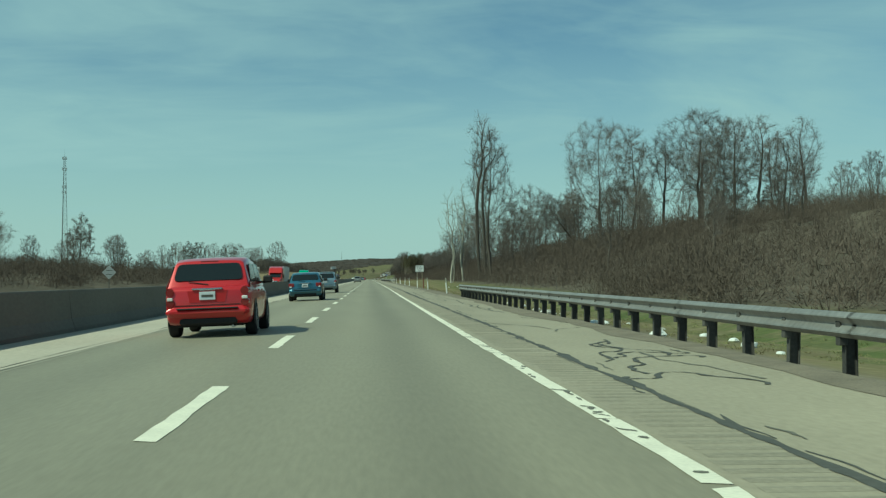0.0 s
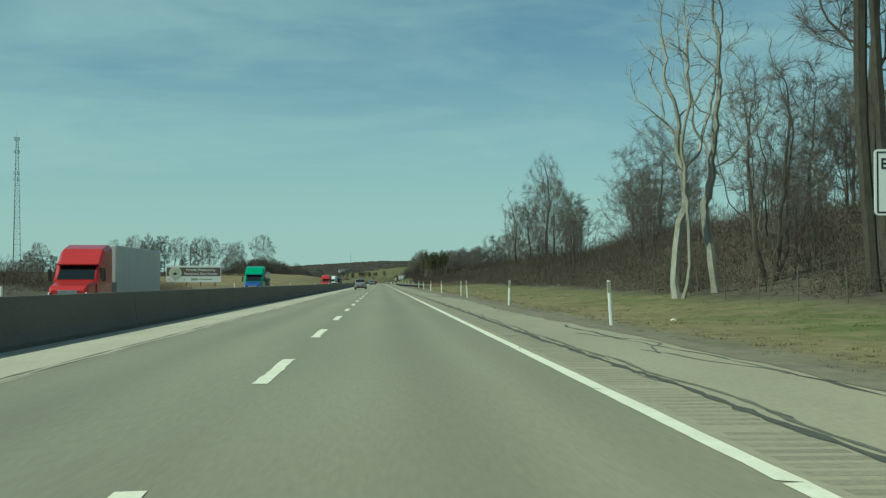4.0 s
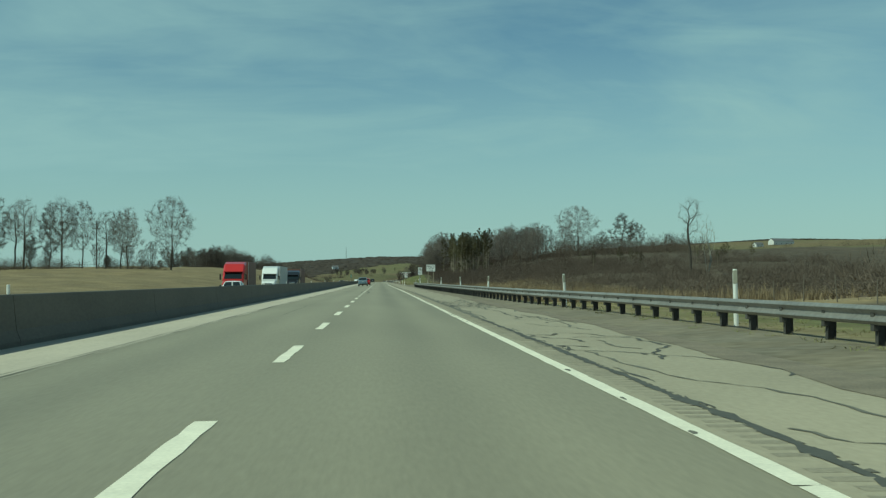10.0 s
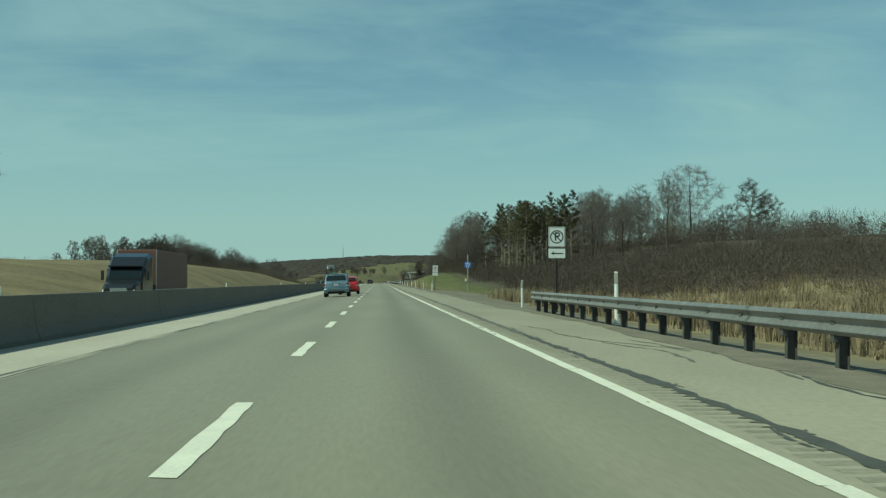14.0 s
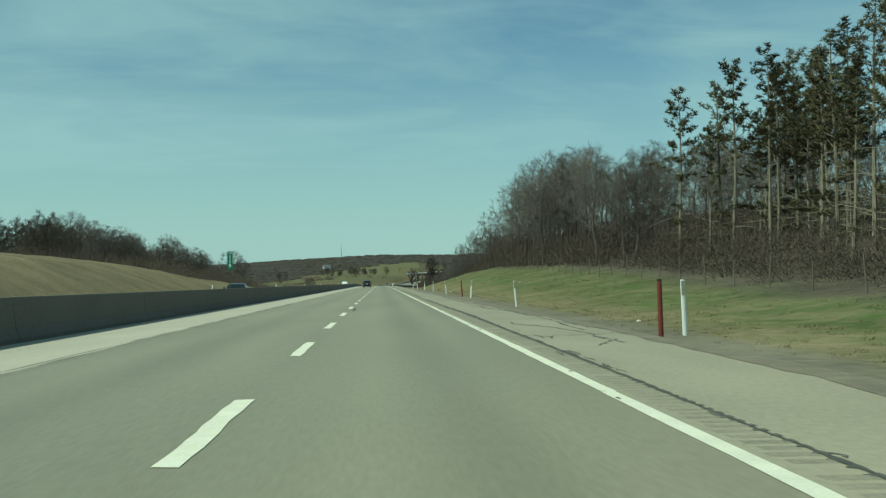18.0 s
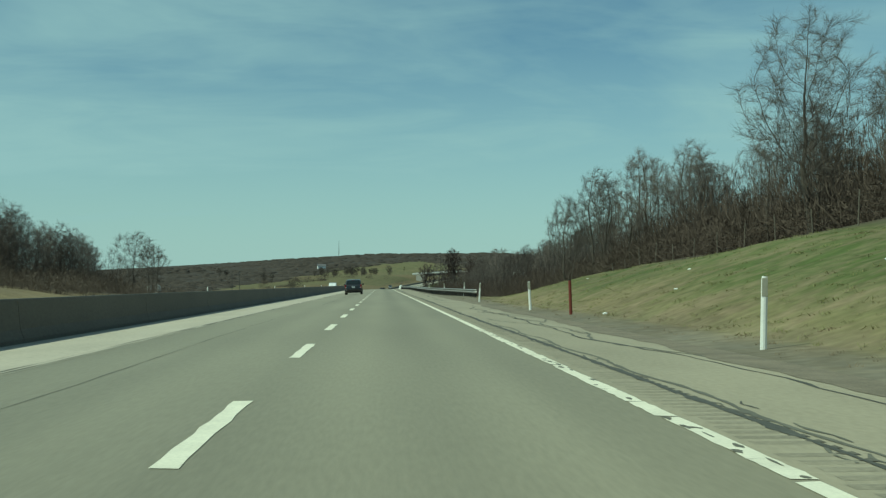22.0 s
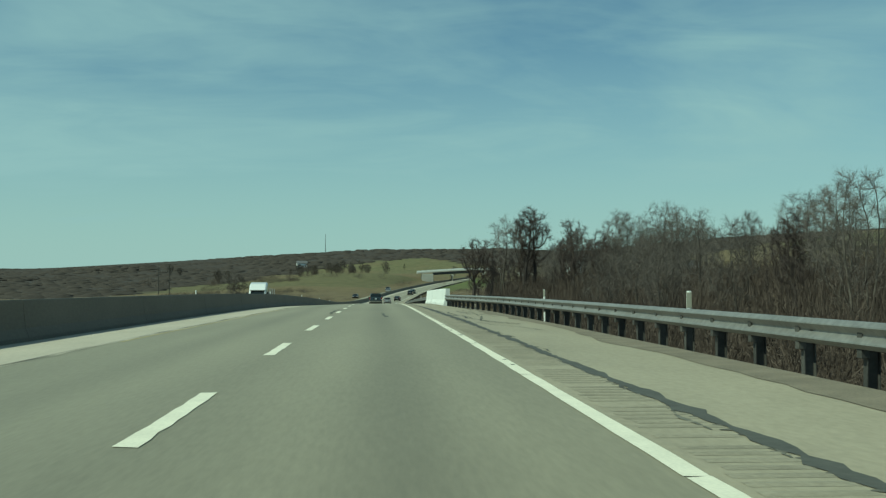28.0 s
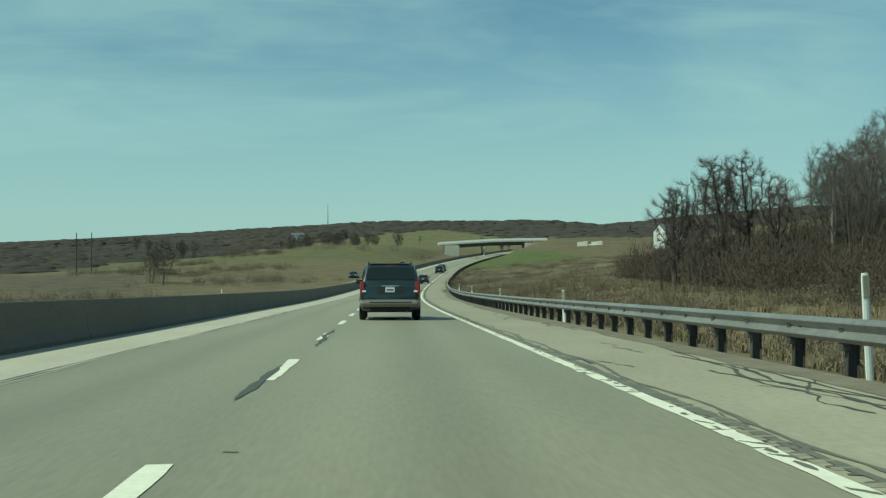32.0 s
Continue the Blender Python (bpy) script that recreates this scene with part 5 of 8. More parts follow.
def tree(kind, x, y, height, variant=None, turn=None, sink=0.15, fat=1.0):
    sets, h0, name, label, cat = KINDS[kind]
    far = abs(x - float(road_x(y))) > 75 or y > 1400
    if far and kind in ("broad", "slim", "forked"):
        sets = {"broad": FAR_BROAD, "slim": FAR_SLIM, "forked": FAR_FORKED}[kind]
    v = tr.randrange(len(sets)) if variant is None else variant % len(sets)
    trunk, crown = sets[v]
    s = height / h0
    top = thing(name, label, cat, name.replace("_", " ") + "s")
    top.matrix_basis = pose(x, y, float(land(x, y)) - sink, 0, 0, tr.uniform(0, 360) if turn is None else turn) @ Matrix.Diagonal((s * fat, s * fat, s, 1))
    part("trunk", trunk, M_BARK, top)
    part("crown", crown, M_TWIG, top)
    return top


# landmarks on the right bank
tree("dead", 17.4, 186, 26.5, 0, fat=0.55)
tree("dead", 18.4, 187, 24.5, 0, 140, fat=0.5)
tree("slim", 19.5, 190, 24, 1, fat=0.8)
tree("dead", 16.0, 201, 17, 2)
tree("dead", 13.9, 200, 16.5, 1)
leaning = tree("slim", 37, 203, 13, 2, fat=0.9)
leaning.matrix_basis = Matrix.Translation(leaning.matrix_basis.translation) @ Matrix.Rotation(radians(-36), 4, "Y") @ Matrix.Translation(-leaning.matrix_basis.translation) @ leaning.matrix_basis
tree("forked", 20.0, 205, 12, 0)
tree("broad", 39.3, 200, 22, 0)
tree("slim", 46, 205, 20, 1)
tree("slim", 52, 207, 19, 2)
tree("broad", 58, 204, 22, 2)
tree("broad", 63, 206, 20, 1)
tree("forked", 72, 205, 16, 1)
tree("forked", 44, 190, 10, 2)
tree("spreading", 45.5, 338, 20, 0)
tree("broad", 28, 336, 15, 3, fat=0.8)
tree("umbrella", 28.4, 349, 21, 0, fat=0.7)
tree("spreading", 48.6, 366, 18, 1)
tree("slim", 25, 345, 13, 0)
tree("slim", 22.5, 341, 13, 3)
tree("forked", 33, 349, 13, 1)
tree("broad", 52, 345, 18, 0)
tree("broad", 34.8, 392, 22.3, 2, fat=0.8)
leaning = tree("dead", 26.5, 365, 17, 2)
leaning.matrix_basis = Matrix.Translation(leaning.matrix_basis.translation) @ Matrix.Rotation(radians(-9), 4, "Y") @ Matrix.Translation(-leaning.matrix_basis.translation) @ leaning.matrix_basis
for x, y, h, v in ((23.2, 387, 10.5, 0), (26.6, 384, 10.5, 1), (29.5, 386, 9, 2), (24, 392, 7, 1), (20.5, 391, 4, 0), (31, 372, 7, 2)):
    tree("forked", x, y, h, v)
tree("dead", 55.5, 575, 14, 0, fat=0.9)
tree("dead", 59, 577, 11, 1)
# woods on the right bank, thinning towards the meadow
for k in range(34):
    y = tr.uniform(30, 325)
    u = tr.uniform(34, 85)
    tree(tr.choice(["slim", "broad", "forked", "forked"]), u, y, tr.uniform(5, 8.5) if y < 190 else tr.uniform(8, 14))
for k in range(14):
    tree(tr.choice(["forked", "slim"]), tr.uniform(19, 34), tr.uniform(60, 300), tr.uniform(5, 9))
# round crowns behind the reed meadow
for x, y, h, f_ in ((51, 765, 9, 1.2), (57, 770, 11, 1.2), (68, 772, 17, 1.3), (63, 766, 11, 1.2), (88, 790, 14, 1.45), (94, 796, 11, 1.3), (79, 783, 8, 1.3), (107, 800, 7, 1.2)):
    tree("broad", x, y, h, fat=f_)
# pine wood
for k in range(52):
    y = tr.uniform(700, 745)
    u = 20 + (745 - y) * 0.03 + tr.random() * 11
    tree("pine", u, y, tr.uniform(9.0, 13.4), fat=0.95)
for k in range(12):
    tree(tr.choice(["slim", "broad"]), tr.uniform(35, 48), tr.uniform(690, 760), tr.uniform(10, 13))
for k in range(12):
    tree("pine", tr.uniform(42, 80), tr.uniform(600, 680), tr.uniform(3.5, 5), fat=1.3)
# hillside wood above the grass cutting
for k in range(85):
    y = tr.uniform(755, 905)
    u = 18.5 + tr.random() ** 1.4 * 42
    tree(tr.choice(["slim", "slim", "forked", "broad"]), u, y, float(np.interp(y, [755, 770, 795, 826, 831, 845, 875, 905], [8.5, 10.5, 12.2, 12.2, 6.5, 6, 6, 7])) * tr.uniform(0.75, 1.08))
for x, y, h in ((22.3, 836, 15), (24.4, 832, 15.5), (20.8, 845, 13), (26.5, 840, 15), (23.5, 806, 13.5), (17.6, 925, 9), (20, 922, 10.5), (22, 928, 10), (23.5, 919, 11), (25.8, 924, 10.5), (27, 915, 10.5), (29, 921, 9.5)):
    tree("forked" if y > 900 else "broad", x, y, h, fat=0.9)
tree("broad", 18.6, 863, 10, 1, fat=1.1)
tree("broad", 22, 846, 7.5, 2, fat=1.3)
tree("broad", 18.5, 749, 8.5, 1, fat=0.9)
tree("forked", 19.5, 750, 8, 2, fat=1.1)
tree("slim", 18, 750.5, 7.6, 2, fat=1.2)
# wooded slope behind the last rail
for k in range(105):
    y = tr.uniform(925, 1152)
    u = np.interp(y, [925, 1040, 1180], [33, 22, 14]) + tr.random() ** 1.2 * 48
    tree(tr.choice(["slim", "forked", "slim", "vined" if y > 1045 else "forked"]), float(u), y, tr.uniform(8.5, 12.5) * float(np.interp(y, [925, 1000, 1060, 1120, 1152], [0.62, 0.8, 1.0, 0.95, 0.75])))
for x, y, h, v in ((13.8, 1203.5, 11.3, 1), (15.8, 1206, 11, 2), (44, 1230, 10, 3), (38, 1222, 9, 0), (23.2, 1216, 15.6, 1), (24.2, 1218, 16.4, 3), (29.8, 1214, 13.4, 0), (36, 1226, 9.5, 2), (30.5, 1222, 11, 2), (34.5, 1218, 11, 1), (42, 1216, 9, 0),
                   (23.4, 1280, 9.2, 0), (26.5, 1280, 11.6, 2), (25.2, 1286, 9, 1), (29.6, 1282, 12.0, 3), (31.6, 1280, 9.5, 1), (22.2, 1268, 5, 2), (20.5, 1272, 4, 0)):
    tree("vined", x, y, h, v)

for k in range(34):
    tree(tr.choice(["forked", "slim", "forked"]), tr.uniform(28, 75), tr.uniform(1190, 1310), tr.uniform(8, 13))
tree("slim", 19.4, 1212, 13.6, 0)
tree("broad", 31, 1179, 11.5, 1, fat=0.9)
tree("broad", 34, 1172, 12, 0)
tree("snag", 14.6, 1208, 5.5, 0)
tree("snag", 18.6, 1209, 6.5, 1)
tree("broad", -44, 1420, 9, 2, fat=1.1)
tree("forked", -47, 1424, 8, 1)
# left side
for k, (x, y, h) in enumerate([(-50.3, 655, 19), (-60, 652, 16), (-66, 656, 15), (-75, 650, 18), (-79, 654, 17), (-84, 651, 18), (-92, 655, 18), (-98, 652, 19), (-103, 650, 19), (-63, 658, 15), (-71, 653, 17), (-88, 657, 17), (-95, 656, 18), (-107, 654, 18), (-112, 651, 17), (-101, 658, 16)]):
    tree("broad" if k % 3 != 2 else "tall", x, y, h * 0.94, k, fat=(0.78 if k % 3 != 2 else 1.05) * (1.25 if k == 0 else 1))
for k in range(12):
    tree("forked", tr.uniform(-110, -52), tr.uniform(648, 664), tr.uniform(5, 9))
tree("broad", -86, 361, 20, 1, fat=0.85)
for k in range(75):
    y = tr.uniform(140, 470)
    u = -45 - tr.random() * (60 if y < 330 else 110) - 0.12 * max(0, y - 300)
    tree(tr.choice(["forked", "broad", "forked"]), u, y, tr.uniform(5.5, 8.5))
for k in range(95):
    t = tr.random()
    tree(tr.choice(["slim", "broad", "slim", "broad"]), -46 - 32 * t - tr.uniform(0, 26), 1036 - 95 * t + tr.uniform(-5, 5), tr.uniform(11, 14) * (0.72 + 0.28 * min(1, 3 * t) + 0.16 * t), fat=1.1)
tree("broad", -46.5, 1037, 13, 0, fat=1.15)
tree("forked", -44.5, 1044, 11, 1)
for k in range(16):
    tree("forked", tr.uniform(-110, -60), tr.uniform(800, 930), tr.uniform(5, 8))
# clumps in the fields ahead
for k in range(40):
    c = tr.choice([(-9, 1735), (-22, 1740), (-30, 1730), (-3, 1760), (-60, 1850), (-90, 1700), (60, 1820), (-150, 1900)])
    tree("forked", c[0] + tr.gauss(0, 9), c[1] + tr.gauss(0, 10), tr.uniform(5, 9), fat=1.3)
for x, y, h in ((20, 1905, 7), (-14, 1990, 5), (118, 1650, 9), (124, 1655, 8), (97, 1655, 7), (155, 1640, 11), (160, 1645, 12)):
    tree("pine", x, y, h, fat=1.2)

# fuller crest and the dark group by the curve
for k in range(15):
    tree(tr.choice(["forked", "broad", "slim"]), tr.uniform(24, 78), tr.uniform(212, 262), tr.uniform(8, 14), fat=0.9)
for x, y, h in ((56, 198, 18), (61, 195, 19), (67, 200, 19), (75, 201, 18), (60, 212, 17)):
    tree("tall", x, y, h, fat=1.1)
for x, y, h in ((27.6, 1284, 9.5), (30.4, 1287, 9.5), (34, 1284, 8.5), (36, 1280, 9), (37.8, 1279, 10.5), (40, 1281, 12), (42, 1280, 13), (39, 1288, 11.5), (43.5, 1286, 13.5)):
    tree("forked", x, y, h, fat=0.8)
tree("snag", 35.4, 1277, 11, 1)

# ---- thickets, reeds and far woods, too many to count ----


def scatter(name, unit_v, unit_f, places, mat, label, category):
    """Many small tufts joined in one mesh. places: rows of x, y, z, turn, width, height."""
    uv_, uf = np.asarray(unit_v, float), unit_f
    pl = np.asarray(places, float)
    c, s = np.cos(pl[:, 3])[:, None], np.sin(pl[:, 3])[:, None]
    x = pl[:, 0:1] + pl[:, 4:5] * (c * uv_[None, :, 0] - s * uv_[None, :, 1])
    y = pl[:, 1:2] + pl[:, 4:5] * (s * uv_[None, :, 0] + c * uv_[None, :, 1])
    z = pl[:, 2:3] + pl[:, 5:6] * uv_[None, :, 2]
    verts = np.stack([x, y, z], -1).reshape(-1, 3)
    n = len(uv_)
    faces = (np.asarray(uf)[None] + (np.arange(len(pl)) * n)[:, None, None]).reshape(-1, 3)
    ob = sheet(name, verts, faces, mat)
    return tagged(ob, label, category, kind="stuff")


def tuft(seed, stems, lean, width, kinks=2):
    """Upright blades from one foot."""
    r = random.Random(seed)
    v, f = [], []
    for k in range(stems):
        a, b = r.uniform(0, 6.28), r.uniform(0, 6.28)
        rad = r.random() * 0.55
        p = Vector((math.cos(a) * rad, math.sin(a) * rad, 0))
        d = Vector((math.cos(b) * lean * r.random(), math.sin(b) * lean * r.random(), 1)).normalized()
        ln = r.uniform(0.45, 1.0)
        side = Vector((math.cos(b + 1.6), math.sin(b + 1.6), 0)) * width * r.uniform(0.6, 1.3)
        m = p + d * ln * 0.55
        e = m + (d + Vector((r.gauss(0, 0.35), r.gauss(0, 0.35), 0))).normalized() * ln * 0.45
        n = len(v)
        v += [tuple(p - side), tuple(p + side), tuple(m + side * 0.8), tuple(m - side * 0.8), tuple(e)]
        f += [(n, n + 1, n + 2), (n, n + 2, n + 3), (n + 3, n + 2, n + 4)]
        for j in range(kinks):
            q = p + d * ln * r.uniform(0.3, 0.9)
            e = q + Vector((r.gauss(0, 1), r.gauss(0, 1), r.gauss(0.5, 0.5))).normalized() * ln * r.uniform(0.2, 0.4)
            n = len(v)
            v += [tuple(q - side * 0.6), tuple(q + side * 0.6), tuple(e)]
            f += [(n, n + 1, n + 2)]
    return v, f


def shrub(seed, stems, twigs, width):
    """A rounded leafless shrub: arching stems and many crossing twigs inside a dome."""
    r = random.Random(seed)
    v, f = [], []

    def blade(p, e, w):
        out = Vector((p.x, p.y, p.z + 0.25)) + Vector((r.gauss(0, 0.16), r.gauss(0, 0.16), r.gauss(0, 0.12)))
        sd = out.cross(e - p)
        sd = sd.normalized() * w if sd.length > 1e-6 else Vector((w, 0, 0))
        n = len(v)
        v.extend([tuple(p - sd), tuple(p + sd), tuple(e)])
        f.append((n, n + 1, n + 2))

    for k in range(stems):
        a, o = r.uniform(0, 6.28), r.random() ** 0.6
        p = Vector((math.cos(a) * 0.25 * r.random(), math.sin(a) * 0.25 * r.random(), -0.05))
        blade(p, Vector((math.cos(a) * o * 0.95, math.sin(a) * o * 0.95, math.sqrt(max(0.05, 1 - o * o)) * r.uniform(0.75, 1.12))), width * 1.1)
    for k in range(twigs):
        a, o = r.uniform(0, 6.28), r.random() ** 0.5
        top = math.sqrt(max(0.04, 1 - o * o)) * r.uniform(0.85, 1.1)
        p = Vector((math.cos(a) * o, math.sin(a) * o, top * r.random() ** 0.55)) * r.uniform(0.6, 1.0)
        d = (p * 0.7 + Vector((r.gauss(0, 0.6), r.gauss(0, 0.6), r.gauss(0.35, 0.5)))).normalized()
        blade(p, p + d * r.uniform(0.08, 0.20), width * r.uniform(0.5, 1.1))
    return v, f


def places(n, fu, fy, fw, fh, r, sink=0.1):
    out = []
    for k in range(n):
        y = fy(r)
        u = fu(r, y)
        out.append((u + float(road_x(y)), y, 0, r.uniform(0, 6.28), fw(r), fh(r)))
    a = np.array(out)
    a[:, 2] = land(a[:, 0], a[:, 1]) - sink
    return a


br, br2 = random.Random(23), random.Random(77)
B1, B2 = shrub(3, 8, 300, 0.0100), shrub(4, 8, 290, 0.0104)
B3 = shrub(5, 8, 330, 0.0085)
p1 = places(3000, lambda r, y: (12.5 if y < 70 else 15.5 if y < 330 else 15.5 + (y - 330) * 0.12) + r.random() ** 1.25 * (62 if y < 330 else 45), lambda r: r.uniform(8, 420), lambda r: r.uniform(1.0, 2.3), lambda r: r.uniform(1.3, 3.4), br)
p1b = places(420, lambda r, y: r.uniform(27, 78), lambda r: r.uniform(150, 250), lambda r: r.uniform(1.8, 3.0), lambda r: r.uniform(3.0, 6.0), br2)
p1c = places(420, lambda r, y: 20 + r.random() * 34, lambda r: r.uniform(296, 392), lambda r: r.uniform(1.8, 3.0), lambda r: r.uniform(2.6, 5.0), br2)
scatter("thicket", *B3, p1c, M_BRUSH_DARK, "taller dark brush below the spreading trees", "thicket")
scatter("thicket", *B1, p1b, M_BRUSH, "taller leafless growth on the crest of the bank", "thicket")
scatter("thicket", *B3, p1, M_BRUSH, "dense leafless brown thicket covering the bank", "thicket")
p2 = places(1500, lambda r, y: 22 + r.random() * 75, lambda r: r.uniform(400, 690), lambda r: r.uniform(1.2, 2.6), lambda r: r.uniform(1.2, 3.2), br)
scatter("thicket", *B2, p2, M_BRUSH, "low brown brush behind the wet meadow", "thicket")
p2b = places(190, lambda r, y: r.uniform(44, 112), lambda r: r.uniform(748, 802), lambda r: r.uniform(2.6, 4.6), lambda r: r.uniform(4.0, 8.5), br)
scatter("thicket", *B1, p2b, M_BRUSH, "tall brown growth round the crowns behind the meadow", "thicket")
p3 = places(1900, lambda r, y: float(np.interp(y, [600, 690, 745, 790, 850, 890, 925], [15, 15.5, 17.5, 18.5, 18.5, 17, 30])) + r.random() ** 1.5 * 45, lambda r: r.uniform(590, 930), lambda r: r.uniform(1.0, 2.2), lambda r: r.uniform(1.3, 3.2), br)
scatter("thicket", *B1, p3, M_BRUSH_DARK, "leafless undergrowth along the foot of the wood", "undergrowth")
p4 = places(2600, lambda r, y: float(np.interp(y, [925, 1040, 1110, 1150, 1260], [26, 15, 9, 13, 22])) + r.random() ** 1.3 * 55, lambda r: r.uniform(915, 1265), lambda r: r.uniform(1.0, 2.4), lambda r: r.uniform(1.5, 4.2), br)
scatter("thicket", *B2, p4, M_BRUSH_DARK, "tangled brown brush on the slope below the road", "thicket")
p4b = places(1500, lambda r, y: 23.0 + 0.05 * (y - 1262) + r.random() ** 1.2 * 50, lambda r: r.uniform(1262, 1325), lambda r: r.uniform(1.2, 2.5), lambda r: r.uniform(2.4, 5.0), br)
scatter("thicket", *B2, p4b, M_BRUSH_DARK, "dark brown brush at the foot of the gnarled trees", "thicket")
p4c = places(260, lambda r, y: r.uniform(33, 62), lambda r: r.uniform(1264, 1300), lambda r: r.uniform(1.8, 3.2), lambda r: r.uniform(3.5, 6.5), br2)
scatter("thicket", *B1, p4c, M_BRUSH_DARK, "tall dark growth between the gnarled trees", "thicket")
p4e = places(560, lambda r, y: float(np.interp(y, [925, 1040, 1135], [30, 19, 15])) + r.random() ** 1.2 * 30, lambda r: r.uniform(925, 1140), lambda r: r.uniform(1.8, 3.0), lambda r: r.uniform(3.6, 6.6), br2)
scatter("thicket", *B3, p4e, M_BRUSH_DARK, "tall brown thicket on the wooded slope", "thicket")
p4d = places(330, lambda r, y: float(np.interp(y, [1130, 1160, 1220], [22, 17, 17])) + r.random() * 30, lambda r: r.uniform(1130, 1222), lambda r: r.uniform(1.8, 3.0), lambda r: r.uniform(3.0, 5.6), br2)
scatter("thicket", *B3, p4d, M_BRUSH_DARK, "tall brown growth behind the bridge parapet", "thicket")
p8b = places(420, lambda r, y: 8 + r.random() ** 1.2 * 22, lambda r: r.uniform(1140, 1300), lambda r: r.uniform(0.7, 1.5), lambda r: r.uniform(0.5, 1.3), br2)
scatter("thicket", *B2, p8b, M_BRUSH, "low brown scrub among the reeds", "scrub")
p5 = places(2500, lambda r, y: -30 - r.random() ** 1.2 * 70, lambda r: r.choice([r.uniform(20, 330), r.uniform(60, 330), r.uniform(820, 1000)]), lambda r: r.uniform(1.5, 3.0), lambda r: r.uniform(1.5, 3.5), br)
scatter("thicket", *B3, p5, M_BRUSH, "brown brush beyond the opposite carriageway", "thicket")
p6 = places(700, lambda r, y: 6 + r.random() ** 1.2 * 60, lambda r: r.uniform(1310, 1470), lambda r: r.uniform(1.3, 2.6), lambda r: r.uniform(0.4, 1.1), br)
scatter("thicket", *B2, p6, M_BRUSH, "scrubby brush on the embankment of the curve", "scrub")
p3c = places(480, lambda r, y: 18 + r.random() ** 1.2 * 24, lambda r: r.uniform(768, 834), lambda r: r.uniform(1.6, 2.8), lambda r: r.uniform(2.4, 5.0), br)
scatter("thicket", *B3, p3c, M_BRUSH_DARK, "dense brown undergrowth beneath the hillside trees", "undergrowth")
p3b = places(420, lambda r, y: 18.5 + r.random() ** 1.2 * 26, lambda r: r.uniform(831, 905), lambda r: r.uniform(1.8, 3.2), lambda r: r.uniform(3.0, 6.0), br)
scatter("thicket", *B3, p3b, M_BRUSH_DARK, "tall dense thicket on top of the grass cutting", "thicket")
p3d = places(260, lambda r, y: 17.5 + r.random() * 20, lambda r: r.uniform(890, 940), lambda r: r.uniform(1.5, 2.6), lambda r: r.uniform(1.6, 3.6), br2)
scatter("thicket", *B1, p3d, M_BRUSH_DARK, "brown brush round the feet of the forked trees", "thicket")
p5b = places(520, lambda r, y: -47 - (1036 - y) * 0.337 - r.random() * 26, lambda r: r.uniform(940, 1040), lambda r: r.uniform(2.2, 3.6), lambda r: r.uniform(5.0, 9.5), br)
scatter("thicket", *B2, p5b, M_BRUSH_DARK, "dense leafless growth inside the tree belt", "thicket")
p5c = places(110, lambda r, y: r.uniform(-114, -52), lambda r: r.uniform(647, 661), lambda r: r.uniform(1.6, 2.8), lambda r: r.uniform(1.8, 4.5), br)
scatter("thicket", *B1, p5c, M_BRUSH, "low brush under the row of tall bare trees", "thicket")
R1 = tuft(6, 26, 0.25, 0.022, 1)
p7 = places(1700, lambda r, y: 7.6 + r.random() ** 1.4 * 24, lambda r: r.uniform(425, 600), lambda r: r.uniform(0.7, 1.3), lambda r: r.uniform(0.6, 1.3), br)
scatter("reeds", *R1, p7, M_REED, "tall dry tan reeds in the wet meadow", "reeds")
p8 = places(1700, lambda r, y: 8.6 + r.random() ** 1.4 * 15, lambda r: r.uniform(1140, 1330), lambda r: r.uniform(0.7, 1.3), lambda r: r.uniform(0.35, 0.85), br)
scatter("reeds", *R1, p8, M_REED_DULL, "dry tan reeds behind the guard rail", "reeds")
G1 = tuft(8, 16, 0.8, 0.012, 0)
EDGE = ([-40, 60, 110, 330, 400, 430], [13, 13, 14, 15, 17, 9])
p9 = places(6500, lambda r, y: 6.7 + r.random() ** 1.5 * (float(np.interp(y, *EDGE)) - 6.7), lambda r: r.uniform(20, 430), lambda r: r.uniform(0.25, 0.6), lambda r: r.uniform(0.04, 0.13), br, 0.02)
scatter("verge_grass", *G1, p9, M_GRASS, "short green and straw-coloured verge grass", "grass")
p10 = places(5500, lambda r, y: 6.8 + float(np.interp(y, [566, 600, 645, 662], [0.6, 2.2, 2.2, 0])) + r.random() ** 1.3 * 9.5, lambda r: r.uniform(590, 900), lambda r: r.uniform(0.25, 0.6), lambda r: r.uniform(0.04, 0.14), br, 0.02)
scatter("verge_grass", *G1, p10, M_GRASS, "rough green grass on the cutting slope", "grass")

p11 = places(2600, lambda r, y: 5.7 + r.random() ** 0.7 * 2.0 + float(np.interp(y, [345, 375, 425, 500, 566, 600, 645, 662, 900], [0, 1.3, 0.6, 0, 0.4, 2.0, 2.0, 0, 0])), lambda r: r.choice([r.uniform(76, 372), r.uniform(560, 905)]), lambda r: r.uniform(0.12, 0.4), lambda r: r.uniform(0.04, 0.13), br2, 0.02)
scatter("dry_grass", *G1, p11, M_REED_DULL, "straggling dry grass in the gravel edge", "grass")


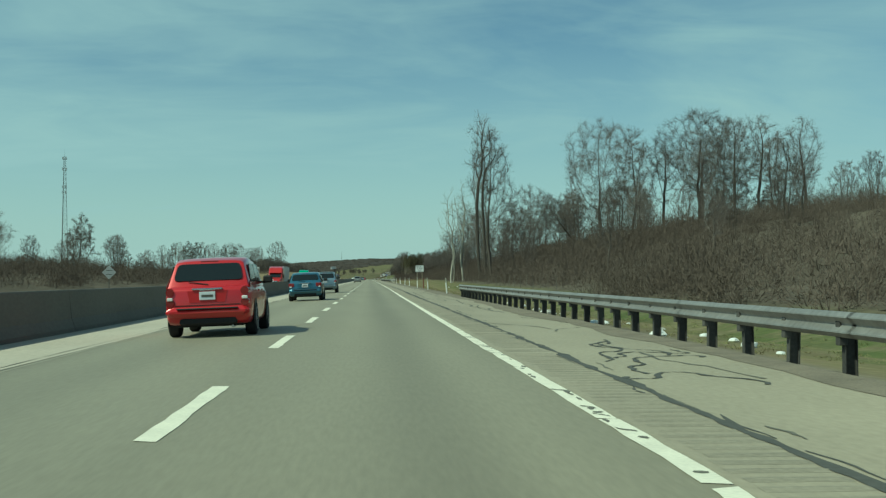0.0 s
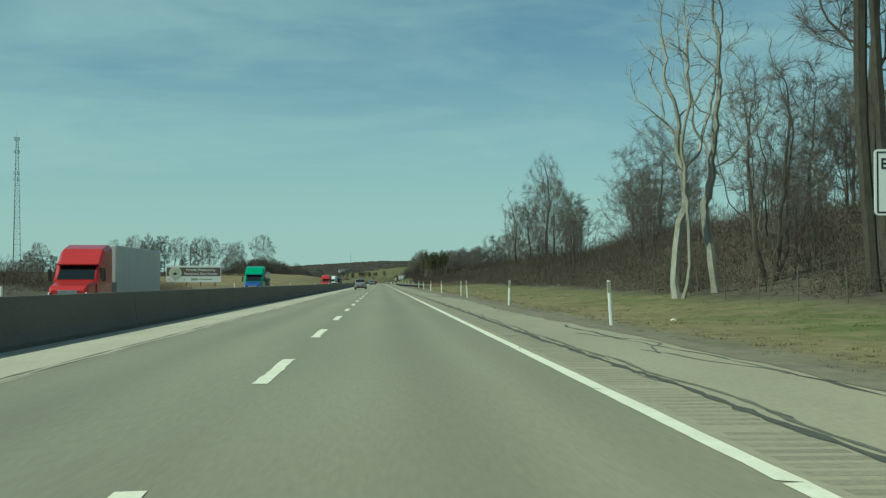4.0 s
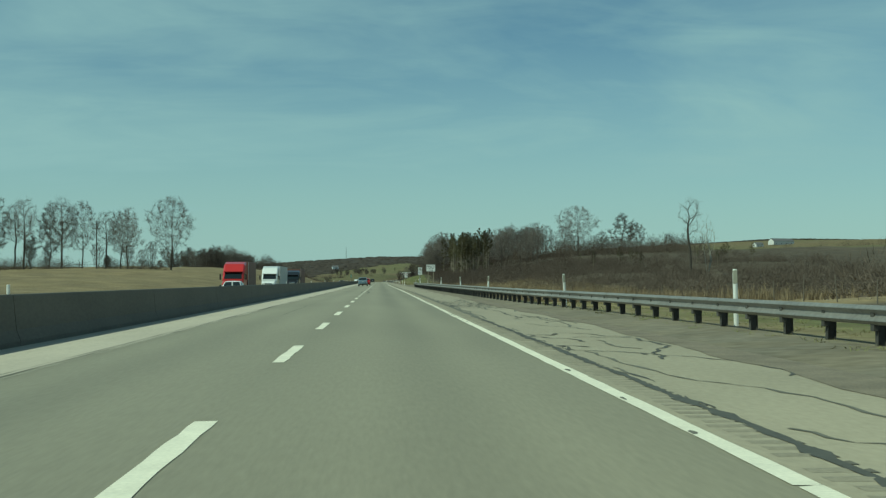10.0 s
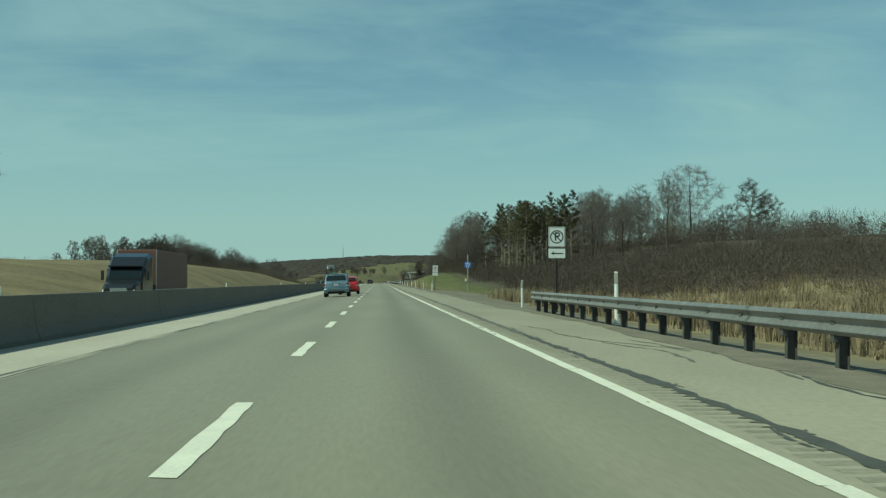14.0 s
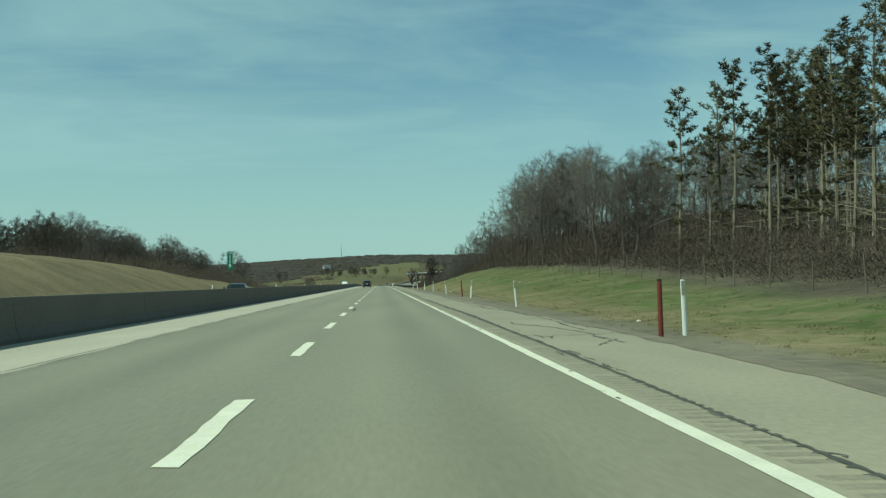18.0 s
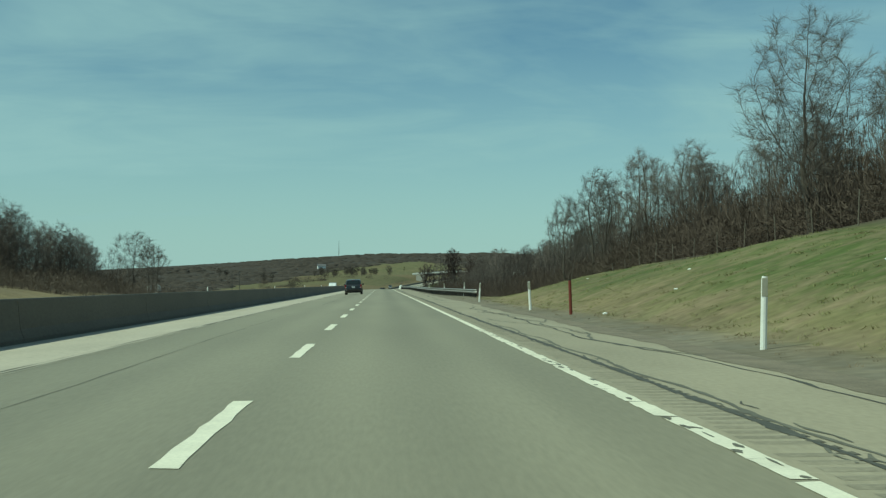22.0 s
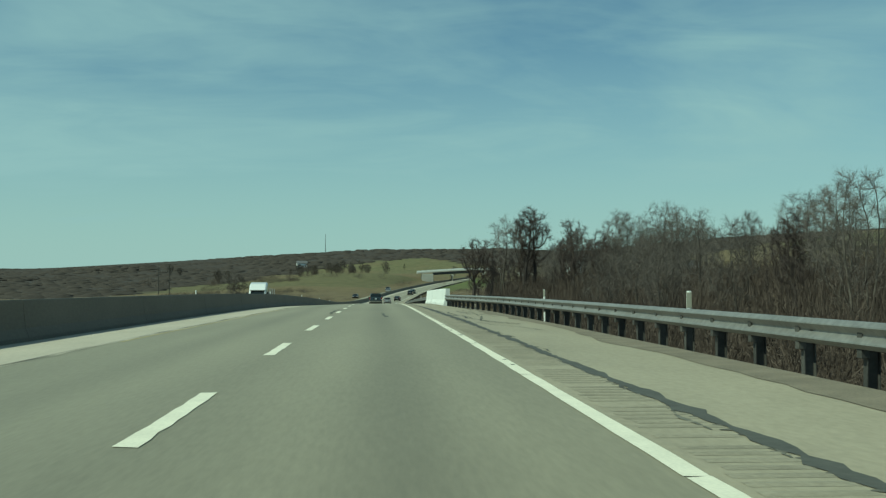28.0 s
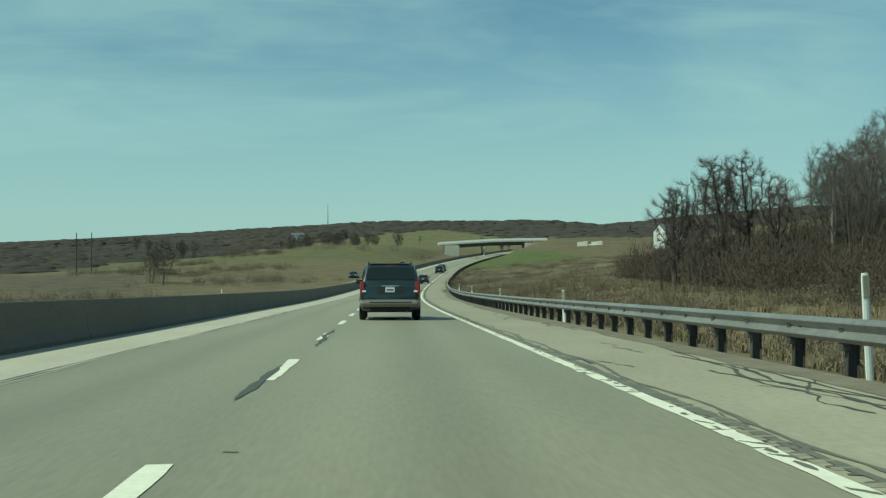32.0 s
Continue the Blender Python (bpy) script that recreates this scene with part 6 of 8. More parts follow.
def dome(seed):
    """A low uneven crown."""
    r = random.Random(seed)
    v, f = [(0, 0, r.uniform(0.9, 1.1))], []
    for ring, (rad, z) in enumerate(((0.45, 0.85), (0.85, 0.5), (1.0, -0.1))):
        for k in range(8):
            a = 6.2832 * (k + 0.5 * ring) / 8
            q = rad * r.uniform(0.8, 1.2)
            v.append((math.cos(a) * q, math.sin(a) * q, z * r.uniform(0.8, 1.2)))
    for k in range(8):
        n = (k + 1) % 8
        f.append((0, 1 + k, 1 + n))
        for a in (1, 9):
            f += [(a + k, a + 8 + k, a + n), (a + n, a + 8 + k, a + 8 + n)]
    return v, f


rows_ = []
for k in range(520):
    c = br.choice([(-230, 1440), (-330, 1420), (-62, 1640), (210, 1760), (260, 1500), (340, 1300), (-420, 1480), (-500, 1100), (300, 950), (420, 1700)])
    rows_.append((c[0] + br.gauss(0, 55), c[1] + br.gauss(0, 14), 0, br.uniform(0, 6.28), br.uniform(2.5, 4.5), br.uniform(3.0, 6.0)))
for k in range(620):
    c = br.choice([(-40, 1330), (-58, 1345), (-75, 1320), (-95, 1380), (-52, 1470), (-70, 1500), (-36, 1500), (-120, 1420), (-30, 1420), (-64, 1560), (-46, 1610), (-110, 1300), (-80, 1290), (-60, 1300)])
    rows_.append((c[0] + br.gauss(0, 7), c[1] + br.gauss(0, 7), 0, br.uniform(0, 6.28), br.uniform(1.2, 2.6), br.uniform(1.2, 3.2)))
rows_ = np.array(rows_)
rows_[:, 2] = land(rows_[:, 0], rows_[:, 1]) - 0.3
scatter("hedgerow_brush", *B2, rows_, M_BRUSH, "brown hedgerow brush scattered over the fields", "brush")
lumps = []
for k in range(9500):
    x = br.uniform(-900, 760) if k % 2 else br.uniform(-640, -60)
    e = float(np.interp(x, *WOOD_EDGE))
    lumps.append((x, e + 2 + br.random() ** 1.2 * (2420 - e), 0, br.uniform(0, 6.28), br.uniform(3.4, 7.0), br.uniform(0.9, 1.7)))
lumps = np.array(lumps)
lumps[:, 2] = land(lumps[:, 0], lumps[:, 1]) - 0.5
canopy = scatter("far_canopy", *dome(5), lumps, M_FARWOOD, "brown-grey canopy of leafless woodland on the ridge", "woodland")
canopy.data.shade_smooth()


# ---- signs ----


def on_ground(x, y, dz=0.0):
    return float(land(x, y)) + dz


def panel(w, h, d, r=0.04):
    """A flat board with rounded corners, facing -y."""
    pts = []
    for cx, cz, a0 in ((w / 2 - r, h / 2 - r, 0), (-w / 2 + r, h / 2 - r, 90), (-w / 2 + r, -h / 2 + r, 180), (w / 2 - r, -h / 2 + r, 270)):
        for k in range(4):
            a = radians(a0 + 30 * k)
            pts.append((cx + r * math.cos(a), cz + r * math.sin(a)))
    g = Geo()
    g.loft([[(x, d / 2, z) for x, z in pts], [(x, -d / 2, z) for x, z in pts]])
    return g




def facing(x, z, y=-0.012):
    return pose(x, y, z, 90, 0, 0)


def rim(w, h, t, r=0.03):
    g = Geo()
    for a, b, sx, sz in ((0, h / 2, w, t), (0, -h / 2, w, t), (w / 2, 0, t, h), (-w / 2, 0, t, h)):
        g.box((a, 0, b), (sx + (t if sz == t else 0), 0.004, sz))
    return g


def arrow(length, thick, head, d=1):
    g = Geo()
    L = length / 2
    pts = [(-L, thick / 2), (L - head, thick / 2), (L - head, head * 0.55), (L, 0), (L - head, -head * 0.55), (L - head, -thick / 2), (-L, -thick / 2)]
    pts = [(x * d, z) for x, z in pts]
    n = len(pts)
    g.add([(x, 0, z) for x, z in pts] + [(x, -0.004, z) for x, z in pts], [tuple(range(n)), tuple(range(2 * n - 1, n - 1, -1))] + [(i, (i + 1) % n, n + (i + 1) % n, n + i) for i in range(n)])
    return g


def stopping_sign(x, y, lines, with_arrow, z0):
    s = thing("roadside_sign", "white rectangular stopping-area sign with black capitals on two wooden posts", "road sign", "emergency stopping signs", at=pose(x, y, on_ground(x, y), 0, 0, -3))
    for dx in (-0.33, 0.33):
        g = Geo()
        g.box((dx, 0.06, (z0 + 0.8) / 2 - 0.3), (0.09, 0.09, z0 + 1.3), 0.012)
        part("wooden_post", g, M_WOODPOST, s)
    part("board", panel(1.12, 0.86, 0.02, 0.05), M_SIGN, s, at=pose(0, -0.005, z0 + 0.43))
    part("border", rim(1.04, 0.78, 0.018), M_BLACK, s, at=pose(0, -0.017, z0 + 0.43))
    for k, text in enumerate(lines):
        words(text, 0.195, M_BLACK, s, facing(0, z0 + 0.43 + 0.235 - k * 0.245, -0.018), squeeze=0.86)
    if with_arrow:
        part("arrow", arrow(0.58, 0.045, 0.14), M_BLACK, s, at=pose(0.02, -0.016, z0 + 0.18))
    return s


stopping_sign(6.75, 159.6, ["EMERGENCY", "STOPPING", "1000 FT"], False, 2.05)
stopping_sign(6.38, 516, ["EMERGENCY", "STOPPING"], True, 2.25)


def no_parking(x, y, d, z0, lean=0):
    s = thing("no_parking_sign", "white no-parking sign with a struck-out letter above an arrow plate", "road sign", "no parking signs", at=pose(x, y, on_ground(x, y), 0, lean, -2))
    g = Geo()
    for w in (-0.03, 0.03):
        g.box((w, 0.02, (z0 + 1.1) / 2 - 0.3), (0.012, 0.04, z0 + 1.7))
    g.box((0, 0.04, (z0 + 1.1) / 2 - 0.3), (0.06, 0.008, z0 + 1.7))
    part("channel_post", g, M_POST, s)
    part("board", panel(0.64, 0.78, 0.01, 0.04), M_SIGN, s, at=pose(0, -0.01, z0 + 0.83))
    part("arrow_plate", panel(0.64, 0.36, 0.01, 0.03), M_SIGN, s, at=pose(0, -0.01, z0 + 0.20))
    part("border", rim(0.59, 0.73, 0.012), M_BLACK, s, at=pose(0, -0.018, z0 + 0.83))
    ring = Geo()
    n = 28
    ring.add([(r * math.cos(6.283 * k / n), 0, r * math.sin(6.283 * k / n)) for k in range(n) for r in (0.255, 0.215)],
             [(2 * k, 2 * k + 1, (2 * k + 3) % (2 * n), (2 * k + 2) % (2 * n)) for k in range(n)])
    part("ring", ring, M_REDINK if d > 0 else M_BLACK, s, at=pose(0, -0.019, z0 + 0.83))
    slash = Geo()
    slash.box((0, 0, 0), (0.46, 0.003, 0.038))
    part("slash", slash, M_REDINK if d > 0 else M_BLACK, s, at=pose(0, -0.021, z0 + 0.83, 0, 45, 0))
    words("P", 0.46, M_BLACK, s, facing(0.01, z0 + 0.83, -0.017), squeeze=0.95)
    part("arrow", arrow(0.46, 0.035, 0.11, d), M_BLACK, s, at=pose(0, -0.018, z0 + 0.20))
    return s


no_parking(6.5, 558.6, -1, 2.05)
no_parking(6.3, 653.5, 1, 1.75, 1.5)

# call box
x0, y0 = 9.2, 640.0
cb = thing("call_box", "blue call box sign and yellow box on a grey pole", "call box", at=pose(x0, y0, on_ground(x0, y0), 0, 0, -4))
g = Geo()
g.tube([(0, 0, -0.4), (0, 0, 3.95)], [0.065, 0.05], 8)
part("pole", g, M_ALU, cb)
g = Geo()
g.tube([(0, 0, 3.95), (0, 0, 4.2)], [0.075, 0.06], 8)
g.tube([(0, 0, 4.2), (0, 0, 5.1)], [0.025, 0.012], 6)
part("aerial", g, M_RED_POST, cb, "red aerial on top")
part("board", panel(0.72, 0.62, 0.012, 0.03), M_BLUE, cb, at=pose(0, -0.07, 2.85))
words("CALL", 0.24, M_SIGN, cb, facing(0, 3.02, -0.08))
words("BOX", 0.24, M_SIGN, cb, facing(0, 2.82, -0.08))
g = Geo()
g.box((-0.09, 0, 0), (0.10, 0.004, 0.12))
g.box((0.09, 0, 0), (0.06, 0.004, 0.12))
part("number_bars", g, M_SIGN, cb, at=pose(0, -0.08, 2.63))
g = Geo()
g.box((-0.22, -0.06, 1.42), (0.40, 0.22, 0.05), 0.01)
g.box((-0.30, -0.06, 1.24), (0.05, 0.2, 0.34), 0.01)
part("hood", g, material("yellow_box_paint", (0.62, 0.50, 0.12), 0.5, vary=0.1), cb)
g = Geo()
g.box((-0.18, -0.06, 1.25), (0.22, 0.18, 0.26), 0.02)
part("telephone_box", g, M_SIGN, cb)

# mile marker on the barrier
bx, by, bz = on_road(lay_u(BARRIER_U, 730) - 0.26, 730, 1.03)
mm = thing("mile_marker", "tall green mile marker sign with white numerals on a steel post", "road sign", at=pose(bx, by, bz))
g = Geo()
g.box((0, 0.02, 1.05), (0.05, 0.03, 2.1))
part("post", g, M_POST, mm)
part("board", panel(0.30, 1.02, 0.008, 0.03), M_GREEN, mm, at=pose(0, -0.005, 1.60))
words("MILE", 0.10, M_SIGN, mm, facing(0, 2.02, -0.012))
for k, n in enumerate("119"):
    words(n, 0.30, M_SIGN, mm, facing(0, 1.80 - 0.26 * k, -0.012))

# back of a diamond sign over the other carriageway
ds = thing("diamond_sign", "grey back of a diamond warning sign beyond the far carriageway", "road sign", at=pose(-25, 116, on_ground(-25, 116)))
part("board", panel(0.95, 0.95, 0.012, 0.05), M_ALU, ds, at=pose(0, -0.02, 2.25, 0, 45, 0))
g = Geo()
g.box((0, 0.02, 0.9), (0.07, 0.04, 3.0))
part("post", g, M_POST, ds)
g = Geo()
for dz in (2.05, 2.45):
    g.box((0, -0.035, dz), (0.6, 0.02, 0.05))
part("stiffener", g, M_POST, ds)

# billboard
BX, BY, BW, BH = -50.0, 465.0, 14.4, 4.4
bb = thing("billboard", "wide white and brown farm billboard on dark steel legs", "billboard", at=pose(BX, BY, on_ground(BX, BY), 0, 0, 6))
z0 = 1.1
for k in range(4):
    g = Geo()
    xx = -BW / 2 + 1.6 + k * (BW - 3.2) / 3
    g.box((xx, 0.25, z0 / 2 + 1.3), (0.22, 0.25, z0 + 3.6), 0.02)
    part("leg", g, M_POST, bb)
part("board", panel(BW, BH, 0.16, 0.03), M_SIGN, bb, at=pose(0, 0, z0 + BH / 2))
part("brown_band", panel(BW - 0.3, 2.3, 0.02, 0.02), material("brown_print", (0.13, 0.10, 0.085), 0.6, vary=0.1), bb, at=pose(0, -0.09, z0 + 2.75))
disc = Geo()
disc.tube([(0, 0.02, 0), (0, -0.02, 0)], [1.65, 1.65], 28)
part("emblem_disc", disc, material("cream_print", (0.62, 0.58, 0.44), 0.6, vary=0.1), bb, at=pose(-BW / 2 + 2.4, -0.11, z0 + BH / 2 + 0.2))
disc = Geo()
disc.tube([(0, 0.02, 0), (0, -0.02, 0)], [1.3, 1.3], 28)
part("emblem_centre", disc, material("pale_print", (0.50, 0.52, 0.42), 0.6, vary=0.15), bb, at=pose(-BW / 2 + 2.4, -0.14, z0 + BH / 2 + 0.2))
g = Geo()
g.add([(math.cos(a) * rr_, 0, math.sin(a) * rr_ * 0.7) for a, rr_ in zip(np.linspace(0, 5.8, 9), (0.6, 0.42, 0.55, 0.35, 0.62, 0.5, 0.38, 0.6, 0.45))], [tuple(range(8, -1, -1))])
part("emblem_figure", g, M_BLACK, bb, at=pose(-BW / 2 + 2.3, -0.17, z0 + BH / 2))
words("Proudly Produced by", 0.95, M_SIGN, bb, facing(1.9, z0 + 3.25, -0.105), squeeze=0.95)
words("Pennsylvania Dairy Farmers", 0.95, M_SIGN, bb, facing(1.9, z0 + 2.2, -0.105), squeeze=0.82)
g = Geo()
g.box((0, 0, 0), (1.7, 0.01, 0.55), 0.0)
g.box((2.9, 0, 0), (3.4, 0.01, 0.26), 0.0)
part("printed_bars", g, material("olive_print", (0.30, 0.34, 0.20), 0.6, vary=0.1), bb, at=pose(0.2, -0.09, z0 + 0.75))

# radio tower
tw = thing("radio_tower", "tall lattice radio tower with aerials", "tower", at=pose(-224, 887, on_ground(-224, 887), 0, 0, 20))
TH = 86.0
for k in range(3):
    a = 2.094 * k
    g = Geo()
    g.tube([(math.cos(a) * 3.2, math.sin(a) * 3.2, -1), (math.cos(a) * 0.75, math.sin(a) * 0.75, TH)], [0.17, 0.11], 5)
    part("leg", g, M_POST, tw)
g = Geo()
for k in range(26):
    za, zb_ = TH * k / 26, TH * (k + 1) / 26
    ra_, rb_ = 3.2 - 2.45 * za / TH, 3.2 - 2.45 * zb_ / TH
    for m in range(3):
        a, b = 2.094 * m, 2.094 * (m + 1)
        g.tube([(math.cos(a) * ra_, math.sin(a) * ra_, za), (math.cos(b) * rb_, math.sin(b) * rb_, zb_)], [0.07, 0.07], 3, cap=False)
        g.tube([(math.cos(a) * rb_, math.sin(a) * rb_, zb_), (math.cos(b) * rb_, math.sin(b) * rb_, zb_)], [0.06, 0.06], 3, cap=False)
part("bracing", g, M_POST, tw)
for z_ in (TH - 1, TH - 9, TH - 22, TH - 26):
    g = Geo()
    for k in range(6):
        a = 1.047 * k
        g.box((math.cos(a) * 1.5, math.sin(a) * 1.5, z_), (0.35, 0.35, 2.2), 0.05)
    part("aerial_array", g, M_ALU, tw)
g = Geo()
g.tube([(0, 0, TH), (0, 0, TH + 5)], [0.08, 0.03], 5)
part("mast_tip", g, M_POST, tw)

# power poles
for px, py, ph in ((-88, 700, 13), (-80, 706, 13), (-190, 1130, 18), (-181, 1130, 18), (-91, 1537, 11.5), (-86.6, 1537, 11.5), (-121, 700, 12)):
    pp_ = thing("utility_pole", "tall grey wooden utility pole with a crossarm", "utility pole", "utility poles", at=pose(px, py, on_ground(px, py), 0, 0, 10))
    g = Geo()
    g.tube([(0, 0, -0.5), (0, 0, ph)], [0.19, 0.13], 7)
    part("pole", g, M_POST, pp_)
    g = Geo()
    g.box((0, 0, ph - 2.2), (5.4 if ph > 15 else 2.4, 0.14, 0.18), 0.02)
    part("crossarm", g, M_POST, pp_)
    g = Geo()
    for dx in (-0.45, 0.0, 0.45):
        g.tube([(dx * (5.4 if ph > 15 else 2.4), 0, ph - 2.1), (dx * (5.4 if ph > 15 else 2.4), 0, ph - 1.7)], [0.06, 0.05], 6)
    part("insulators", g, M_ALU, pp_)

# wire fence at the foot of the woods
FENCE = [(90, 14.3), (200, 14.9), (330, 16.5), (420, 20), (560, 24), (600, 15.5), (690, 14.2), (745, 14.8), (800, 16.5), (870, 17), (905, 17)]
fp = Geo()
fp.tube([(0, 0, -0.3), (0, 0, 1.3)], [0.03, 0.025], 6)
M_FENCE = material("dark_weathered_fence", (0.13, 0.112, 0.09), 0.9, vary=0.3, scale=2, fine=14, stretch=(1, 1, 0.15))
FP_ME = fp.mesh("fence_post", M_FENCE)
for a, b in ((90, 560), (596, 905)):
    fence = thing("wire_fence", "sagging wire fence on thin weathered posts", "fence", "right-of-way fences")
    line = []
    y = a
    while y < b:
        r = random.Random(int(y))
        x = float(np.interp(y, [p[0] for p in FENCE], [p[1] for p in FENCE]))
        z = on_ground(x, y)
        part("fence_post", FP_ME, M_FENCE, fence, at=pose(x, y, z, r.uniform(-4, 4), r.uniform(-4, 4), 0) @ Matrix.Diagonal((1, 1, r.uniform(0.75, 1.05), 1)))
        line.append((x, y, z))
        y += 4.6
    for h in (0.2, 0.42, 0.64, 0.86, 1.08):
        g = Geo()
        g.tube([(x, y, z + h) for x, y, z in line], [0.005] * len(line), 3, cap=False)
        part("wire", g, M_FENCE, fence)

# ---- overpass ----
ov = thing("overpass", "pale concrete overpass with dark steel girders over the curve", "bridge")
OX0, OX1, OY, OZ = 32.0, 61.0, 1712.0, 9.2
g = Geo()
g.loft([[(x, OY - 6, z - 0.6), (x, OY - 6, z), (x, OY + 6, z), (x, OY + 6, z - 0.6)] for x, z in ((OX0 - 9, OZ - 0.6), (OX0, OZ), ((OX0 + OX1) / 2, OZ + 0.9), (OX1, OZ + 1.2), (OX1 + 10, OZ + 1.3))])
part("deck", g, M_CONCRETE, ov)
for dy in (-6.0, 5.7):
    g = Geo()
    g.loft([[(x, OY + dy, z), (x, OY + dy, z + 0.9), (x, OY + dy + 0.3, z + 0.9), (x, OY + dy + 0.3, z)] for x, z in ((OX0 - 9, OZ - 0.6), (OX0, OZ), ((OX0 + OX1) / 2, OZ + 0.9), (OX1, OZ + 1.2), (OX1 + 10, OZ + 1.3))])
    part("parapet", g, M_PARAPET, ov)
for k in range(5):
    g = Geo()
    dy = -5.2 + 2.6 * k
    g.loft([[(x, OY + dy, z - 2.0), (x, OY + dy, z - 0.6), (x, OY + dy + 0.35, z - 0.6), (x, OY + dy + 0.35, z - 2.0)] for x, z in ((OX0, OZ), ((OX0 + OX1) / 2, OZ + 0.9), (OX1, OZ + 1.2))])
    part("girder", g, M_STEEL_DARK, ov)
for x, z in ((OX0 - 3.2, OZ - 0.7), (OX1 + 3.2, OZ + 0.5)):
    g = Geo()
    g.box((x, OY, z - 4.2), (6.4, 13, 7.2), 0.1)
    part("abutment", g, M_CONCRETE, ov)
g = Geo()
for k in range(3):
    px = OX0 + 11
    g.tube([(px, OY - 4 + 4 * k, OZ - 8), (px, OY - 4 + 4 * k, OZ - 2.0)], [0.45, 0.45], 10)
g.box((px, OY, OZ - 2.2), (1.2, 11, 0.9), 0.05)
part("pier", g, M_CONCRETE, ov)
g = Geo()
for k in range(3):
    g.add([(OX0 - 1, OY - 7 - k * 4, OZ - 6.5 + k), (OX0 + 6, OY - 8 - k * 6, OZ - 8.6), (OX0 + 6, OY - 7 - k * 6, OZ - 8.6), (OX0 - 1, OY - 6 - k * 4, OZ - 6.5 + k)], [(0, 1, 2, 3)])
part("slope_paving", g, M_CONCRETE, ov)

# concrete spillway on the hillside
sp = thing("spillway", "light concrete spillway wall on the hillside", "wall")
g = Geo()
for x, w, y, h in ((66.5, 0.5, 1585, 2.4), (71.5, 0.5, 1585, 2.4)):
    g.box((x, y, on_ground(x, y) + 0.2), (w, 20, h), 0.05)
part("side_wall", g, M_CONCRETE, sp)
g = Geo()
g.add([(66.7, 1575, on_ground(69, 1575) + 0.1), (71.3, 1575, on_ground(69, 1575) + 0.1), (71.3, 1596, on_ground(69, 1596) + 1.0), (66.7, 1596, on_ground(69, 1596) + 1.0)], [(0, 1, 2, 3)])
part("channel_floor", g, M_CONCRETE, sp)

# ---- far buildings ----
M_SIDING = material("white_siding", (0.72, 0.72, 0.70), 0.7, vary=0.08, scale=0.4, fine=5, stretch=(0.2, 0.2, 3))
M_ROOF = material("grey_roof", (0.12, 0.12, 0.125), 0.85, vary=0.2, scale=0.5, fine=4)
M_BARN = material("pale_barn_metal", (0.60, 0.60, 0.58), 0.6, vary=0.1, scale=0.2, fine=3)


def house(x, y, w, d, h, turn, name, label, wall, wins=3, storeys=1):
    t = thing(name, label, "building", at=pose(x, y, on_ground(x, y) - 0.4, 0, 0, turn))
    g = Geo()
    g.box((0, 0, h / 2), (w, d, h))
    part("wall", g, wall, t)
    g = Geo()
    e, rh = 0.4, d * 0.32
    g.loft([[(sx, -d / 2 - e, h), (sx, 0, h + rh), (sx, d / 2 + e, h), (sx, d / 2 + e, h - 0.15), (sx, 0, h + rh - 0.2), (sx, -d / 2 - e, h - 0.15)] for sx in (-w / 2 - e, w / 2 + e)])
    part("roof", g, M_ROOF, t)
    g = Geo()
    g.add([(-w / 2, -d / 2, h), (-w / 2, d / 2, h), (-w / 2, 0, h + rh - 0.2)], [(0, 1, 2)]).add([(w / 2, -d / 2, h), (w / 2, d / 2, h), (w / 2, 0, h + rh - 0.2)], [(0, 2, 1)])
    part("gable", g, wall, t)
    for s in range(storeys):
        for k in range(wins):
            win = part("window", Geo().box((-w / 2 + w * (k + 0.5) / wins, -d / 2 - 0.02, 1.5 + 2.7 * s), (0.9, 0.06, 1.3)), M_GLASS, t)
    part("door", Geo().box((w * 0.12, -d / 2 - 0.03, 1.0), (0.95, 0.06, 2.0)), M_ROOF, t)
    return t


house(84, 1535, 6, 7, 5.5, 15, "farmhouse", "white two-storey house half hidden by bare trees", M_SIDING, 3, 2)
house(545, 1950, 34, 12, 5, 20, "barn", "long pale farm building on the hillside", M_BARN, 4)
house(512, 1946, 12, 8, 4, 20, "farm_shed", "small pale farm shed on the hillside", M_BARN, 2)
house(75, 1330, 12, 8, 4.5, -10, "white_house", "white low house seen above the trees", M_SIDING, 3)
house(-60, 1990, 8, 6, 4, 10, "farmhouse", "white farmhouse beside the far fields", M_SIDING, 3)
ft = thing("far_mast", "thin radio mast on the far ridge", "tower", at=pose(-52, 2240, on_ground(-52, 2240)))
part("mast", Geo().tube([(0, 0, -1), (0, 0, 19)], [0.4, 0.12], 5), M_POST, ft)

for sx in (-94.0, -90.6):
    silo = thing("farm_silo", "small pale metal farm silo with a domed cap", "silo", "farm silos", at=pose(sx, 1297, on_ground(sx, 1297)))
    part("tank", Geo().tube([(0, 0, -0.3), (0, 0, 6.0)], [1.1, 1.1], 18), M_BARN, silo, smooth=True)
    part("cap", Geo().tube([(0, 0, 6.0), (0, 0, 6.4), (0, 0, 6.7), (0, 0, 6.8)], [1.1, 0.85, 0.45, 0.12], 18), M_ALU, silo, smooth=True)

